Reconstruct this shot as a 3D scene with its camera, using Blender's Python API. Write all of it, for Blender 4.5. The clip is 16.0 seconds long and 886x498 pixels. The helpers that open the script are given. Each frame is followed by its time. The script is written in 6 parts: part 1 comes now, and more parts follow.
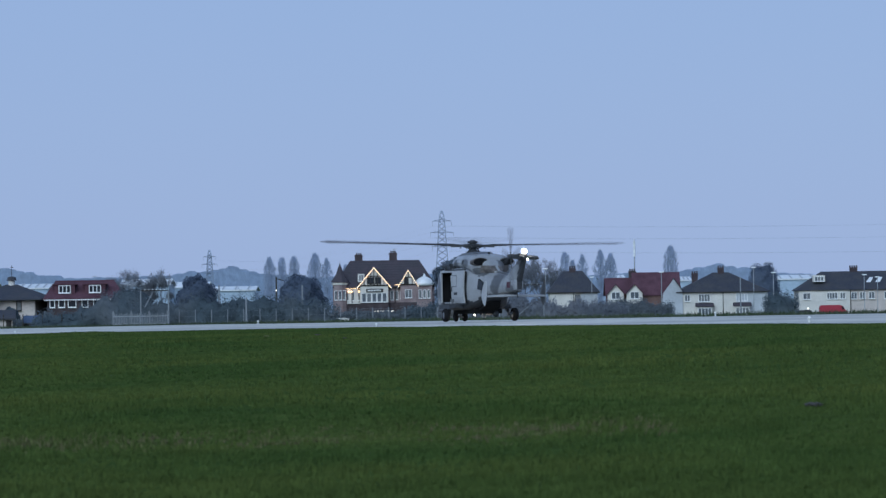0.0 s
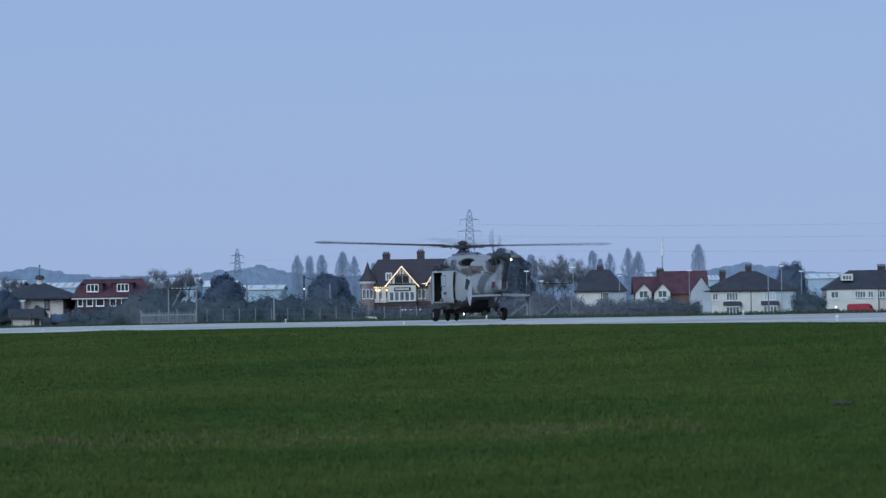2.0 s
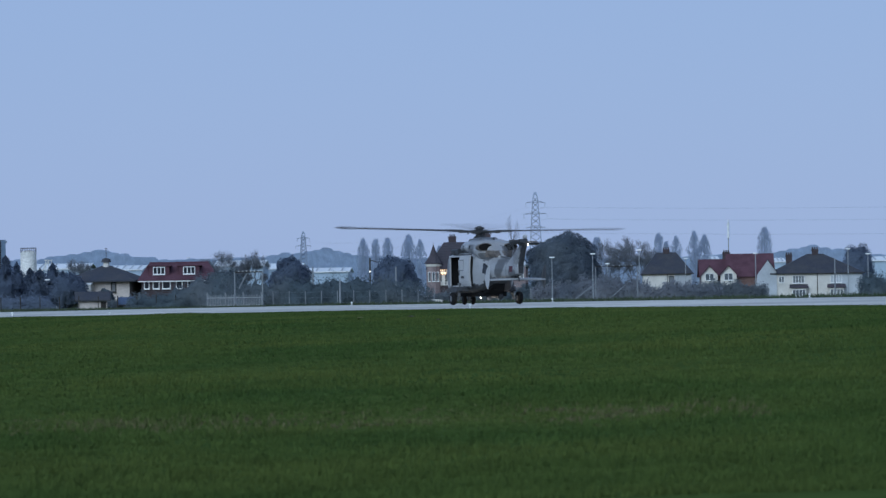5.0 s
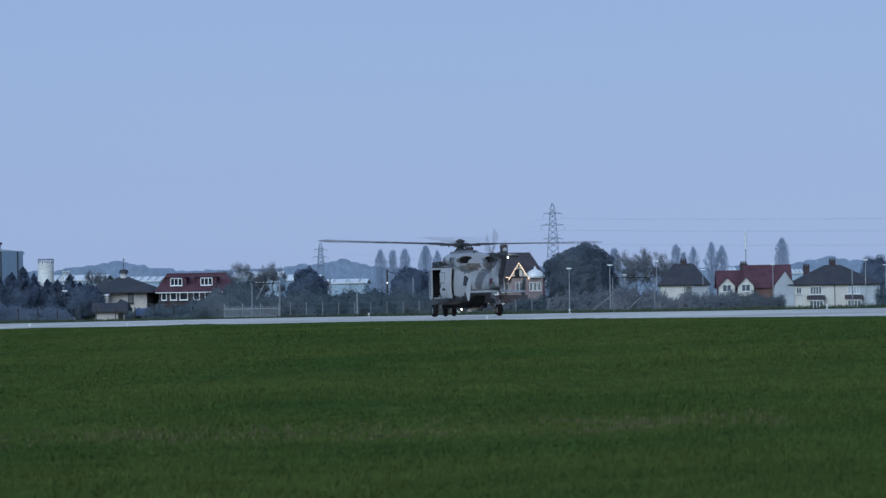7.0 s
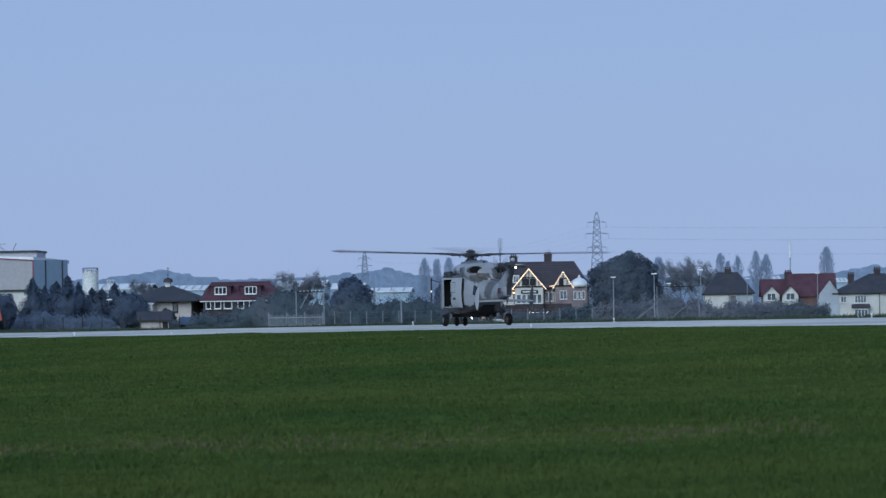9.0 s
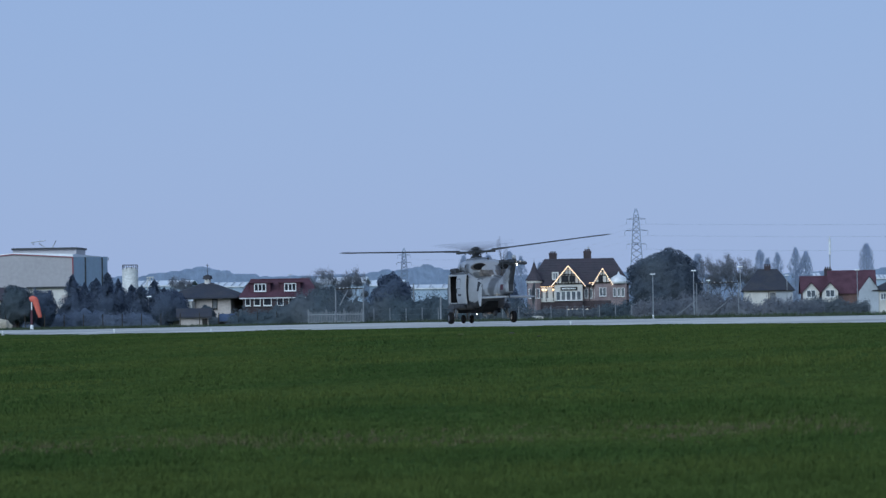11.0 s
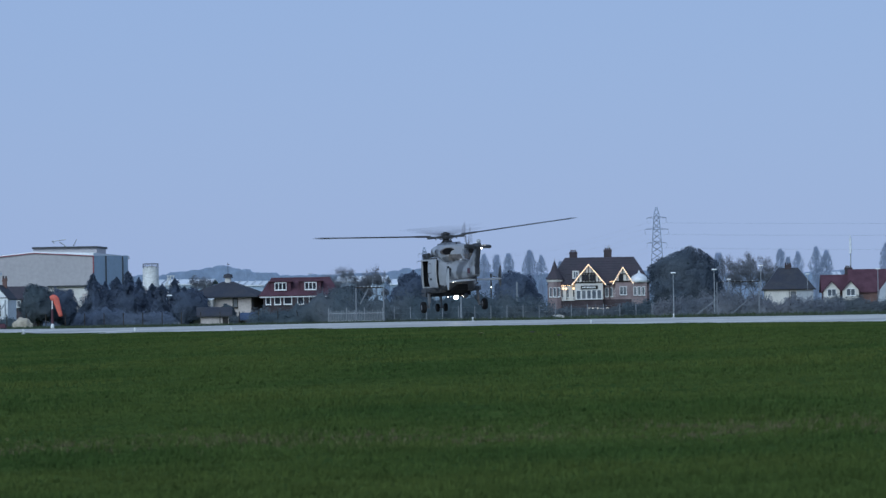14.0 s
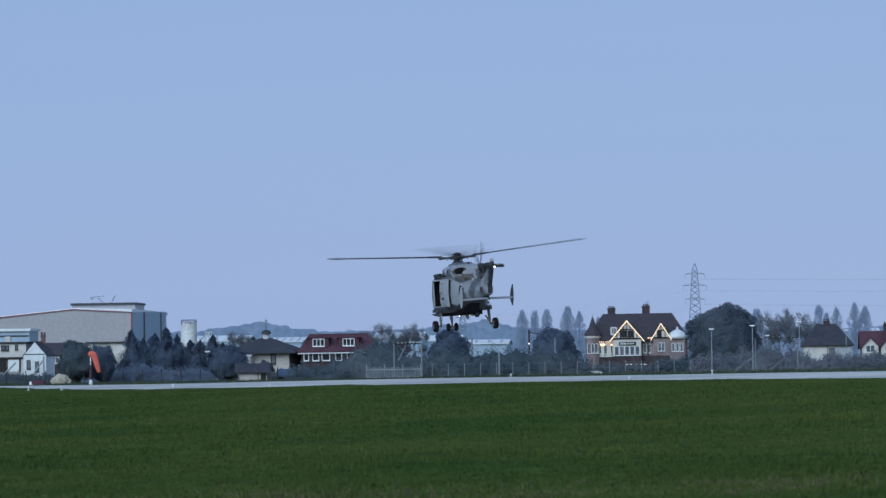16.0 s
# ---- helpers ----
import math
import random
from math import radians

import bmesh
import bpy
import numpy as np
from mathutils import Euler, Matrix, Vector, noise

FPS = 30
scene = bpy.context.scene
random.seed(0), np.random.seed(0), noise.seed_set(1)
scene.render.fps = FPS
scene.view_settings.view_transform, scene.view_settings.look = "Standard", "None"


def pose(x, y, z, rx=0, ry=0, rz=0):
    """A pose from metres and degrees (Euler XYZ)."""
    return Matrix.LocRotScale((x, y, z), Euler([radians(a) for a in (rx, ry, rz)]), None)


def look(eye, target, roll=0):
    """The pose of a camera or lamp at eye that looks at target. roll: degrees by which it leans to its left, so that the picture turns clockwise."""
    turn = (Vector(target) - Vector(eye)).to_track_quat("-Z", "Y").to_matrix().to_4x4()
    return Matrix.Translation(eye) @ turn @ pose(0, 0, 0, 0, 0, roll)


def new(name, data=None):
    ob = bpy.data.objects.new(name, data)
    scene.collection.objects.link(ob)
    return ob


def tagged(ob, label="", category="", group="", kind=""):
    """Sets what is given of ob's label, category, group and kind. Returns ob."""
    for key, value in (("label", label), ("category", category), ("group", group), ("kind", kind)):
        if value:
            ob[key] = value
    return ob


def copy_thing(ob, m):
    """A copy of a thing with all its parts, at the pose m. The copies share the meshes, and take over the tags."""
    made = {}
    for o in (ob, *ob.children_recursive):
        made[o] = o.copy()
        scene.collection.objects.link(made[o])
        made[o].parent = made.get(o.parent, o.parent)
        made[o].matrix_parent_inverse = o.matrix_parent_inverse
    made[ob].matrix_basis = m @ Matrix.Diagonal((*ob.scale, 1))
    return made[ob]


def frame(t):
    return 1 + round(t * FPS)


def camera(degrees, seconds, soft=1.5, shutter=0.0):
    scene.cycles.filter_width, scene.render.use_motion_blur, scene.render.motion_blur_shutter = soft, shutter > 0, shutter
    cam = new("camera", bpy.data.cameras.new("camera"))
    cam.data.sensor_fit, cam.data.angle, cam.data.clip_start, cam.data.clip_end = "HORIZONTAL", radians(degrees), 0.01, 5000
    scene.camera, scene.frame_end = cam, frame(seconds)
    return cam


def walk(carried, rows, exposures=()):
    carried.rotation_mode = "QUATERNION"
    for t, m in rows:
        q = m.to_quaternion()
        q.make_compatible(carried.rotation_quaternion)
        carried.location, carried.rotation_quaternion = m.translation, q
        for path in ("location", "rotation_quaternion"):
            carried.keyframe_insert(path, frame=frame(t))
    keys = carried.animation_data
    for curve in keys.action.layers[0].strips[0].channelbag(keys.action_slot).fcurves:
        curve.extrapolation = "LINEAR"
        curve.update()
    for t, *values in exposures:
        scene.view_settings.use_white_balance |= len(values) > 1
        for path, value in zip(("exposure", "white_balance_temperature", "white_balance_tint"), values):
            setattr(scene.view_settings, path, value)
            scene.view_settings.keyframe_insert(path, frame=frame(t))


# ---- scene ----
cam = camera(14.19, 16.0, soft=1.35, shutter=0.5)
# a long lens set on the helicopter: the grass at the stand's feet goes soft
cam.data.dof.use_dof, cam.data.dof.focus_distance, cam.data.dof.aperture_fstop = True, 165.0, 4.3
# One stand, hand-held: (seconds, tilt up, turn to the left)
EYE = (0.0, 0.0, 1.7)
ROLL = -0.9
AIM = [(0.0, 1.0195, 0.0), (0.5, 1.069, 0.0547), (1.0, 0.9999, 0.084), (1.5, 0.9195, 0.2945), (2.0, 1.0056, 0.4459),
       (2.5, 1.1194, 0.6251), (3.0, 1.1015, 0.7928), (3.5, 0.9433, 0.9135), (4.0, 0.7457, 1.1886), (4.2, 0.67, 1.2589),
       (5.3, 0.80, 1.60), (6.5, 0.9852, 1.8115), (7.0, 0.9284, 1.7842), (7.5, 0.9579, 1.8674), (8.0, 1.0444, 2.0752),
       (8.5, 1.0609, 2.2005), (9.0, 1.0796, 2.4922), (10.2, 1.06, 2.90), (11.5, 1.0341, 3.1896), (12.0, 1.0478, 3.1894),
       (12.5, 1.1198, 3.3129), (13.0, 1.0942, 3.4252), (13.5, 1.0106, 3.4265), (14.0, 1.0247, 3.4545),
       (14.5, 1.1942, 3.591), (15.0, 1.4475, 3.7398), (15.5, 1.728, 3.8745), (16.0, 1.9395, 4.0522)]
walk(cam, [(t, Matrix.Translation(EYE) @ pose(0, 0, 0, 0, 0, turn) @ pose(0, 0, 0, 90 + tilt) @ pose(0, 0, 0, 0, 0, ROLL))
           for t, tilt, turn in AIM])

# ---- light: blue dusk under thin even cloud ----
world = bpy.data.worlds.new("dusk_sky")
scene.world = world
world.use_nodes = True
wn, wl = world.node_tree.nodes, world.node_tree.links
wn.clear()
sky = wn.new("ShaderNodeTexSky")
sky.sky_type, sky.sun_disc = "NISHITA", False
sky.sun_elevation, sky.sun_rotation = radians(9), radians(215)
sky.air_density, sky.dust_density, sky.ozone_density = 1.0, 0.6, 2.0
bg_sky = wn.new("ShaderNodeBackground")
bg_sky.inputs["Strength"].default_value = 0.012
wl.new(sky.outputs[0], bg_sky.inputs["Color"])
coord = wn.new("ShaderNodeTexCoord")
split = wn.new("ShaderNodeSeparateXYZ")
wl.new(coord.outputs["Generated"], split.inputs[0])
cloud = wn.new("ShaderNodeTexNoise")
cloud.inputs["Scale"].default_value, cloud.inputs["Detail"].default_value = 3.0, 3.0
wl.new(coord.outputs["Generated"], cloud.inputs["Vector"])
lift = wn.new("ShaderNodeMath")
lift.operation = "MULTIPLY_ADD"
wl.new(cloud.outputs["Fac"], lift.inputs[0])
lift.inputs[1].default_value = 0.05
wl.new(split.outputs["Z"], lift.inputs[2])
ramp = wn.new("ShaderNodeValToRGB")
ramp.color_ramp.elements[0].position, ramp.color_ramp.elements[0].color = 0.0, (0.312, 0.434, 0.726, 1)
ramp.color_ramp.elements[1].position, ramp.color_ramp.elements[1].color = 0.16, (0.270, 0.409, 0.712, 1)
top = ramp.color_ramp.elements.new(1.0)
top.color = (0.25, 0.37, 0.62, 1)
wl.new(lift.outputs[0], ramp.inputs[0])
bg_cloud = wn.new("ShaderNodeBackground")
bg_cloud.inputs["Strength"].default_value = 0.93
wl.new(ramp.outputs[0], bg_cloud.inputs["Color"])
add = wn.new("ShaderNodeAddShader")
wl.new(bg_sky.outputs[0], add.inputs[0])
wl.new(bg_cloud.outputs[0], add.inputs[1])
out = wn.new("ShaderNodeOutputWorld")
wl.new(add.outputs[0], out.inputs["Surface"])
sun = new("sun", bpy.data.lights.new("sun", "SUN"))
sun.data.energy, sun.data.angle, sun.data.color = 2.2, radians(50), (0.70, 0.87, 1.0)
sun.matrix_world = look((-34, -90, 56), (0, 0, 0))
scene.view_settings.exposure = 0.0


# ---- materials ----
def mat(name, color, rough=0.7, metal=0.0, vary=0.25, scale=2.0, fine=14.0, bump=0.15, color2=None, edge=(0.35, 0.65), island=0.0, each=0.0, spec=0.4, det=4.0):
    """A painted, mineral or leafy surface: two tones mixed by coarse and fine noise, with relief."""
    m = bpy.data.materials.new(name)
    m.use_nodes = True
    n, l = m.node_tree.nodes, m.node_tree.links
    b = n["Principled BSDF"]
    b.inputs["Roughness"].default_value, b.inputs["Metallic"].default_value = rough, metal
    b.inputs["Specular IOR Level"].default_value = spec
    tc = n.new("ShaderNodeTexCoord")
    big, small = n.new("ShaderNodeTexNoise"), n.new("ShaderNodeTexNoise")
    for tex, sc, det in ((big, scale, det), (small, fine, 6.0)):
        tex.inputs["Scale"].default_value, tex.inputs["Detail"].default_value = sc, det
        l.new(tc.outputs["Object"], tex.inputs["Vector"])
    c2 = color2 or tuple(c * (1 - vary) for c in color)
    r = n.new("ShaderNodeValToRGB")
    r.color_ramp.elements[0].position, r.color_ramp.elements[1].position = edge
    r.color_ramp.elements[0].color, r.color_ramp.elements[1].color = (*color, 1), (*c2, 1)
    l.new(big.outputs["Fac"], r.inputs[0])
    mr = n.new("ShaderNodeMapRange")
    mr.inputs["From Min"].default_value, mr.inputs["From Max"].default_value = 0.3, 0.7
    mr.inputs["To Min"].default_value, mr.inputs["To Max"].default_value = 1 - vary, 1 + vary * 0.5
    l.new(small.outputs["Fac"], mr.inputs["Value"])
    mul = n.new("ShaderNodeVectorMath")
    mul.operation = "SCALE"
    l.new(r.outputs[0], mul.inputs[0])
    last = mr.outputs[0]
    for amount, node, socket in ((island, "ShaderNodeNewGeometry", "Random Per Island"), (each, "ShaderNodeObjectInfo", "Random")):
        if amount:
            g = n.new(node)
            k = n.new("ShaderNodeMapRange")
            k.inputs["To Min"].default_value, k.inputs["To Max"].default_value = 1 - amount, 1 + amount
            l.new(g.outputs[socket], k.inputs["Value"])
            mm = n.new("ShaderNodeMath")
            mm.operation = "MULTIPLY"
            l.new(last, mm.inputs[0])
            l.new(k.outputs[0], mm.inputs[1])
            last = mm.outputs[0]
    l.new(last, mul.inputs["Scale"])
    l.new(mul.outputs[0], b.inputs["Base Color"])
    if bump:
        bp = n.new("ShaderNodeBump")
        bp.inputs["Strength"].default_value, bp.inputs["Distance"].default_value = bump, 0.02
        l.new(small.outputs["Fac"], bp.inputs["Height"])
        l.new(bp.outputs[0], b.inputs["Normal"])
    return m


def leafy(through_leaf, *args, **kw):
    """A leafy surface: part of the light passes through the thin leaves."""
    m = mat(*args, **kw)
    n, l = m.node_tree.nodes, m.node_tree.links
    b, o = n["Principled BSDF"], n["Material Output"]
    tr, mix = n.new("ShaderNodeBsdfTranslucent"), n.new("ShaderNodeMixShader")
    l.new(b.inputs["Base Color"].links[0].from_socket, tr.inputs["Color"])
    mix.inputs[0].default_value = through_leaf
    l.new(b.outputs[0], mix.inputs[1])
    l.new(tr.outputs[0], mix.inputs[2])
    l.new(mix.outputs[0], o.inputs["Surface"])
    return m


def glow(name, color, strength):
    m = bpy.data.materials.new(name)
    m.use_nodes = True
    b = m.node_tree.nodes["Principled BSDF"]
    b.inputs["Base Color"].default_value = (*color, 1)
    b.inputs["Emission Color"].default_value = (*color, 1)
    b.inputs["Emission Strength"].default_value = strength
    return m


M = dict(
    camo=mat("pale_grey_paint", (0.29, 0.30, 0.318), 0.27, 0, 0.10, 1.1, 20, 0.03, (0.25, 0.26, 0.275)),
    camo_mid=mat("mid_grey_paint", (0.105, 0.112, 0.122), 0.42, 0, 0.15, 1.2, 25, 0.04),
    camo_light=mat("light_grey_paint", (0.38, 0.39, 0.405), 0.5, 0, 0.12, 1.2, 25, 0.04),
    belly=mat("belly_shade_and_dark_paint", (0.036, 0.039, 0.045), 0.55, 0, 0.25, 1.5, 20, 0.04),
    soot=mat("sooty_grey_paint", (0.15, 0.135, 0.128), 0.7, 0, 0.35, 2.0, 12, 0.04, (0.075, 0.066, 0.062)),
    dark_paint=mat("dark_grey_paint", (0.040, 0.044, 0.050), 0.55, 0, 0.3, 3, 30, 0.05),
    black=mat("matt_black", (0.010, 0.010, 0.011), 0.85, 0, 0.3, 3, 20, 0.05, spec=0.15),
    rubber=mat("tyre_rubber", (0.012, 0.012, 0.013), 0.85, 0, 0.3, 6, 40, 0.1, spec=0.15),
    steel=mat("bare_steel", (0.35, 0.36, 0.37), 0.4, 0.9, 0.2, 5, 40, 0.05),
    blade=mat("rotor_blade_paint", (0.05, 0.053, 0.058), 0.6, 0, 0.25, 2, 20, 0.03),
    glass=mat("dark_window_glass", (0.02, 0.024, 0.03), 0.06, 0, 0.2, 1, 5, 0),
    # house panes carry a grey sky reflection in their base colour
    house_glass=mat("sky_reflection_pane", (0.10, 0.115, 0.135), 0.12, 0, 0.3, 0.4, 5, 0, (0.17, 0.18, 0.19), (0.45, 0.55)),
    grass=mat("airfield_grass", (0.046, 0.076, 0.022), 0.95, 0, 0.28, 0.16, 2.6, 0.3, (0.074, 0.100, 0.027), (0.38, 0.66), spec=0.0),
    blades=mat("grass_blades", (0.047, 0.082, 0.0225), 0.8, 0, 0.22, 0.12, 1.2, 0, (0.081, 0.108, 0.029), (0.38, 0.64), 0.10, spec=0.03),
    straw=mat("dry_grass", (0.125, 0.11, 0.062), 0.8, 0, 0.3, 0.8, 4, 0, (0.11, 0.12, 0.05), (0.4, 0.6), 0.25, spec=0.0),
    rough_grass=mat("rough_verge_grass", (0.055, 0.08, 0.048), 0.9, 0, 0.3, 0.1, 1.5, 0, (0.08, 0.095, 0.065), (0.4, 0.6), 0.2, spec=0.0),
    asphalt=mat("damp_runway_concrete", (0.40, 0.385, 0.355), 0.6, 0, 0.25, 0.10, 1.1, 0.15, (0.56, 0.535, 0.485), (0.42, 0.58), spec=0.25),
    white=mat("white_render", (0.68, 0.645, 0.60), 0.8, 0, 0.16, 0.5, 6, 0.1),
    cream=mat("cream_render", (0.56, 0.49, 0.455), 0.8, 0, 0.16, 0.5, 6, 0.1),
    brick=mat("red_brick", (0.195, 0.118, 0.105), 0.85, 0, 0.3, 0.7, 9, 0.2, (0.14, 0.088, 0.08), spec=0.1),
    brick_dark=mat("sooty_brick", (0.088, 0.070, 0.076), 0.85, 0, 0.3, 0.7, 9, 0.2, spec=0.1),
    roof_red=mat("red_roof_tile", (0.115, 0.056, 0.072), 0.75, 0, 0.3, 0.6, 7, 0.25, spec=0.1),
    roof_dark=mat("dark_slate_tile", (0.045, 0.050, 0.066), 0.7, 0, 0.3, 0.6, 7, 0.25, (0.062, 0.062, 0.070), spec=0.12),
    roof_brown=mat("brown_clay_tile", (0.074, 0.062, 0.074), 0.75, 0, 0.3, 0.6, 7, 0.25, (0.062, 0.058, 0.068), spec=0.1),
    timber=mat("black_timber", (0.025, 0.02, 0.018), 0.7, 0, 0.3, 2, 20, 0.1),
    pub_wall=mat("pale_pub_brick", (0.30, 0.235, 0.235), 0.85, 0, 0.3, 0.5, 6, 0.2, (0.22, 0.165, 0.17), spec=0.1),
    blue_render=mat("blue_grey_render", (0.46, 0.49, 0.53), 0.8, 0, 0.14, 0.5, 6, 0.1),
    fence_grey=mat("weathered_fence_paint", (0.26, 0.28, 0.31), 0.8, 0, 0.2, 1, 8, 0.1),
    pvc=mat("white_window_frame", (0.8, 0.8, 0.79), 0.4, 0, 0.08, 2, 20, 0.02),
    metal_roof=mat("pale_metal_roof", (0.78, 0.80, 0.82), 0.4, 0.1, 0.15, 0.1, 2, 0.05),
    cladding=mat("beige_metal_cladding", (0.42, 0.395, 0.41), 0.5, 0, 0.1, 0.08, 1.2, 0.05),
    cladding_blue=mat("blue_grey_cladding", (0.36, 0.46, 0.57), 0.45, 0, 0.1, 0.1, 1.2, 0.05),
    red_trim=mat("red_trim_paint", (0.30, 0.07, 0.09), 0.5, 0, 0.2, 1, 10, 0.05),
    tank=mat("chalky_tank_paint", (0.82, 0.81, 0.79), 0.6, 0, 0.25, 0.3, 3, 0.1),
    galv=mat("galvanised_steel", (0.42, 0.45, 0.48), 0.45, 0.6, 0.2, 2, 20, 0.05),
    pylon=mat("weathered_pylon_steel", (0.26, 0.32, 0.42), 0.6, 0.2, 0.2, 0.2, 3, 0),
    concrete=mat("grey_concrete", (0.42, 0.42, 0.40), 0.85, 0, 0.2, 1, 12, 0.15),
    bark=mat("tree_bark", (0.055, 0.045, 0.036), 0.9, 0, 0.3, 2, 15, 0.3),
    # leaf, needle, hedge and scrub tones are lifted and blued to paint in haze
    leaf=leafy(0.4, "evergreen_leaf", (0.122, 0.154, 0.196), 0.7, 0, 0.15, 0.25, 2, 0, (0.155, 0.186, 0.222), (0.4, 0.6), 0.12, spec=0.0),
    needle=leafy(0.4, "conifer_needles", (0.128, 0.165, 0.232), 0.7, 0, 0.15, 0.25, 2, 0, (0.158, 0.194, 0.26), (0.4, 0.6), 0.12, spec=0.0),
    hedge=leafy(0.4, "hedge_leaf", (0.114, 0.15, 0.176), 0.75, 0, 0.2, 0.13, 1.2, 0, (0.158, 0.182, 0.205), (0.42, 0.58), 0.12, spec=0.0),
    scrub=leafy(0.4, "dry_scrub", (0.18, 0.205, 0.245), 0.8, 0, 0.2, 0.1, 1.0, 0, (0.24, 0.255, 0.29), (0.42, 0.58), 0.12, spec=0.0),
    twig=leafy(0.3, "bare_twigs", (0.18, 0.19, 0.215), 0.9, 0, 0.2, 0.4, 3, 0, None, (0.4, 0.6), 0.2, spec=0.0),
    # poplar colour holds the blue-grey distance haze as well as the twigs
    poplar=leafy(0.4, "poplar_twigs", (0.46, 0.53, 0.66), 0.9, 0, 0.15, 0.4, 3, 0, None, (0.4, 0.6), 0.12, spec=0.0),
    # the ridge's blue is air haze, mixed into the wood's colour
    far_wood=mat("hazed_distant_wood", (0.235, 0.305, 0.43), 0.95, 0, 0.15, 0.02, 0.2, 0, (0.275, 0.345, 0.47), (0.35, 0.65), 0.08, spec=0.0),
    orange=leafy(0.45, "orange_sock_fabric", (0.95, 0.27, 0.2), 0.7, 0, 0.1, 2, 20, 0.1),
    red_box=mat("red_vehicle_paint", (0.36, 0.025, 0.045), 0.4, 0, 0.1, 2, 20, 0.02),
    blue_box=mat("blue_tarpaulin", (0.06, 0.10, 0.20), 0.6, 0, 0.2, 1, 6, 0.1),
    stone=mat("pale_sandstone", (0.48, 0.42, 0.33), 0.9, 0, 0.25, 0.8, 6, 0.3),
    strobe=glow("strobe_light", (1.0, 0.94, 0.84), 220.0),
    nav=glow("white_tail_light", (1.0, 0.97, 0.88), 9.0),
    bulb=glow("warm_bulbs", (1.0, 0.66, 0.36), 2.4),
    lamp_glow=glow("small_white_lamp", (1.0, 0.95, 0.85), 2.0),
)


# ---- building blocks ----
def rings(bm, loops, close=True, cap=True, skip=()):
    """Joins closed loops of points into a skin."""
    vs = [[bm.verts.new(p) for p in lp] for lp in loops]
    for i in range(len(vs) - 1):
        n = len(vs[i])
        for j in range(n if close else n - 1):
            if (i, j) not in skip:
                bm.faces.new((vs[i][j], vs[i][(j + 1) % n], vs[i + 1][(j + 1) % n], vs[i + 1][j]))
    if cap:
        bm.faces.new(vs[0][::-1])
        bm.faces.new(vs[-1])
    return bm


def box(bm, x, y, z, sx, sy, sz, rot=None):
    """A box from its centre and size."""
    pts = [Vector((a * sx / 2, b * sy / 2, c * sz / 2)) for c in (-1, 1) for a, b in ((-1, -1), (1, -1), (1, 1), (-1, 1))]
    if rot:
        pts = [rot @ p for p in pts]
    v = [bm.verts.new(p + Vector((x, y, z))) for p in pts]
    for f in ((3, 2, 1, 0), (4, 5, 6, 7), (0, 1, 5, 4), (1, 2, 6, 5), (2, 3, 7, 6), (3, 0, 4, 7)):
        bm.faces.new([v[i] for i in f])
    return bm


def bar(bm, a, b, r, r2=None, seg=8):
    """A round bar from a to b, tapering to r2."""
    a, b = Vector(a), Vector(b)
    q = (b - a).to_track_quat("Z", "Y")
    r2 = r if r2 is None else r2
    ring = [Vector((math.cos(2 * math.pi * i / seg), math.sin(2 * math.pi * i / seg), 0)) for i in range(seg)]
    return rings(bm, [[a + q @ (p * r) for p in ring], [b + q @ (p * r2) for p in ring]])


def lathe(bm, profile, seg=16, axis="z", at=(0, 0, 0)):
    """Turns (radius, height) pairs round an axis."""
    at = Vector(at)
    loops = []
    for r, h in profile:
        lp = []
        for i in range(seg):
            c, s = r * math.cos(2 * math.pi * i / seg), r * math.sin(2 * math.pi * i / seg)
            lp.append(at + Vector({"z": (c, s, h), "y": (s, h, c), "x": (h, c, s)}[axis]))
        loops.append(lp)
    return rings(bm, loops)


def mesh_of(name, bm, material, smooth=False):
    bmesh.ops.recalc_face_normals(bm, faces=bm.faces)
    me = bpy.data.meshes.new(name)
    bm.to_mesh(me)
    bm.free()
    me.materials.append(material)
    if smooth:
        me.polygons.foreach_set("use_smooth", [True] * len(me.polygons))
    return me


def part(name, bm, material, parent, label="", smooth=False, m=None):
    ob = new(name, mesh_of(name, bm, material, smooth))
    ob.parent = parent
    if m is not None:
        ob.matrix_basis = m
    return tagged(ob, label)


def thing(name, label, category, m, group="", kind=""):
    ob = new(name)
    ob.matrix_basis = m
    ob.empty_display_size = 0.2
    return tagged(ob, label, category, group, kind)


def solid(name, bm, material, label, category, m=None, group="", kind="", smooth=False):
    ob = new(name, mesh_of(name, bm, material, smooth))
    if m is not None:
        ob.matrix_basis = m
    return tagged(ob, label, category, group, kind)


def raw(name, verts, faces, material):
    me = bpy.data.meshes.new(name)
    me.from_pydata(verts, [], faces)
    me.materials.append(material)
    return new(name, me)


B = bmesh.new
PLATE = 6300.0


def sight(b, e, d):
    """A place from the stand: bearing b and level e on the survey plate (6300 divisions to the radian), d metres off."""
    c, s = math.cos(radians(ROLL)), -math.sin(radians(ROLL))
    db, de = b - 784, e - 441
    az = (db * c - de * s) / PLATE
    return Vector((math.tan(az) * d, d, 1.7 + d / math.cos(az) * (112.1 - db * s - de * c) / PLATE))


# ---- ground and runway: along s, across n ----
RUN_S, RUN_N = Vector((-0.46, 0.888)), Vector((0.888, 0.46))
NEAR, FAR = 58.5, 101.5


def ease(t):
    t = max(0.0, min(1.0, t))
    return t * t * (3 - 2 * t)


def near_edge(s):
    """The near edge of the paving; it draws back where a taxiway leaves."""
    return NEAR + 5 * ease((s - 182) / 9) + 12 * ease((s - 188) / 100)


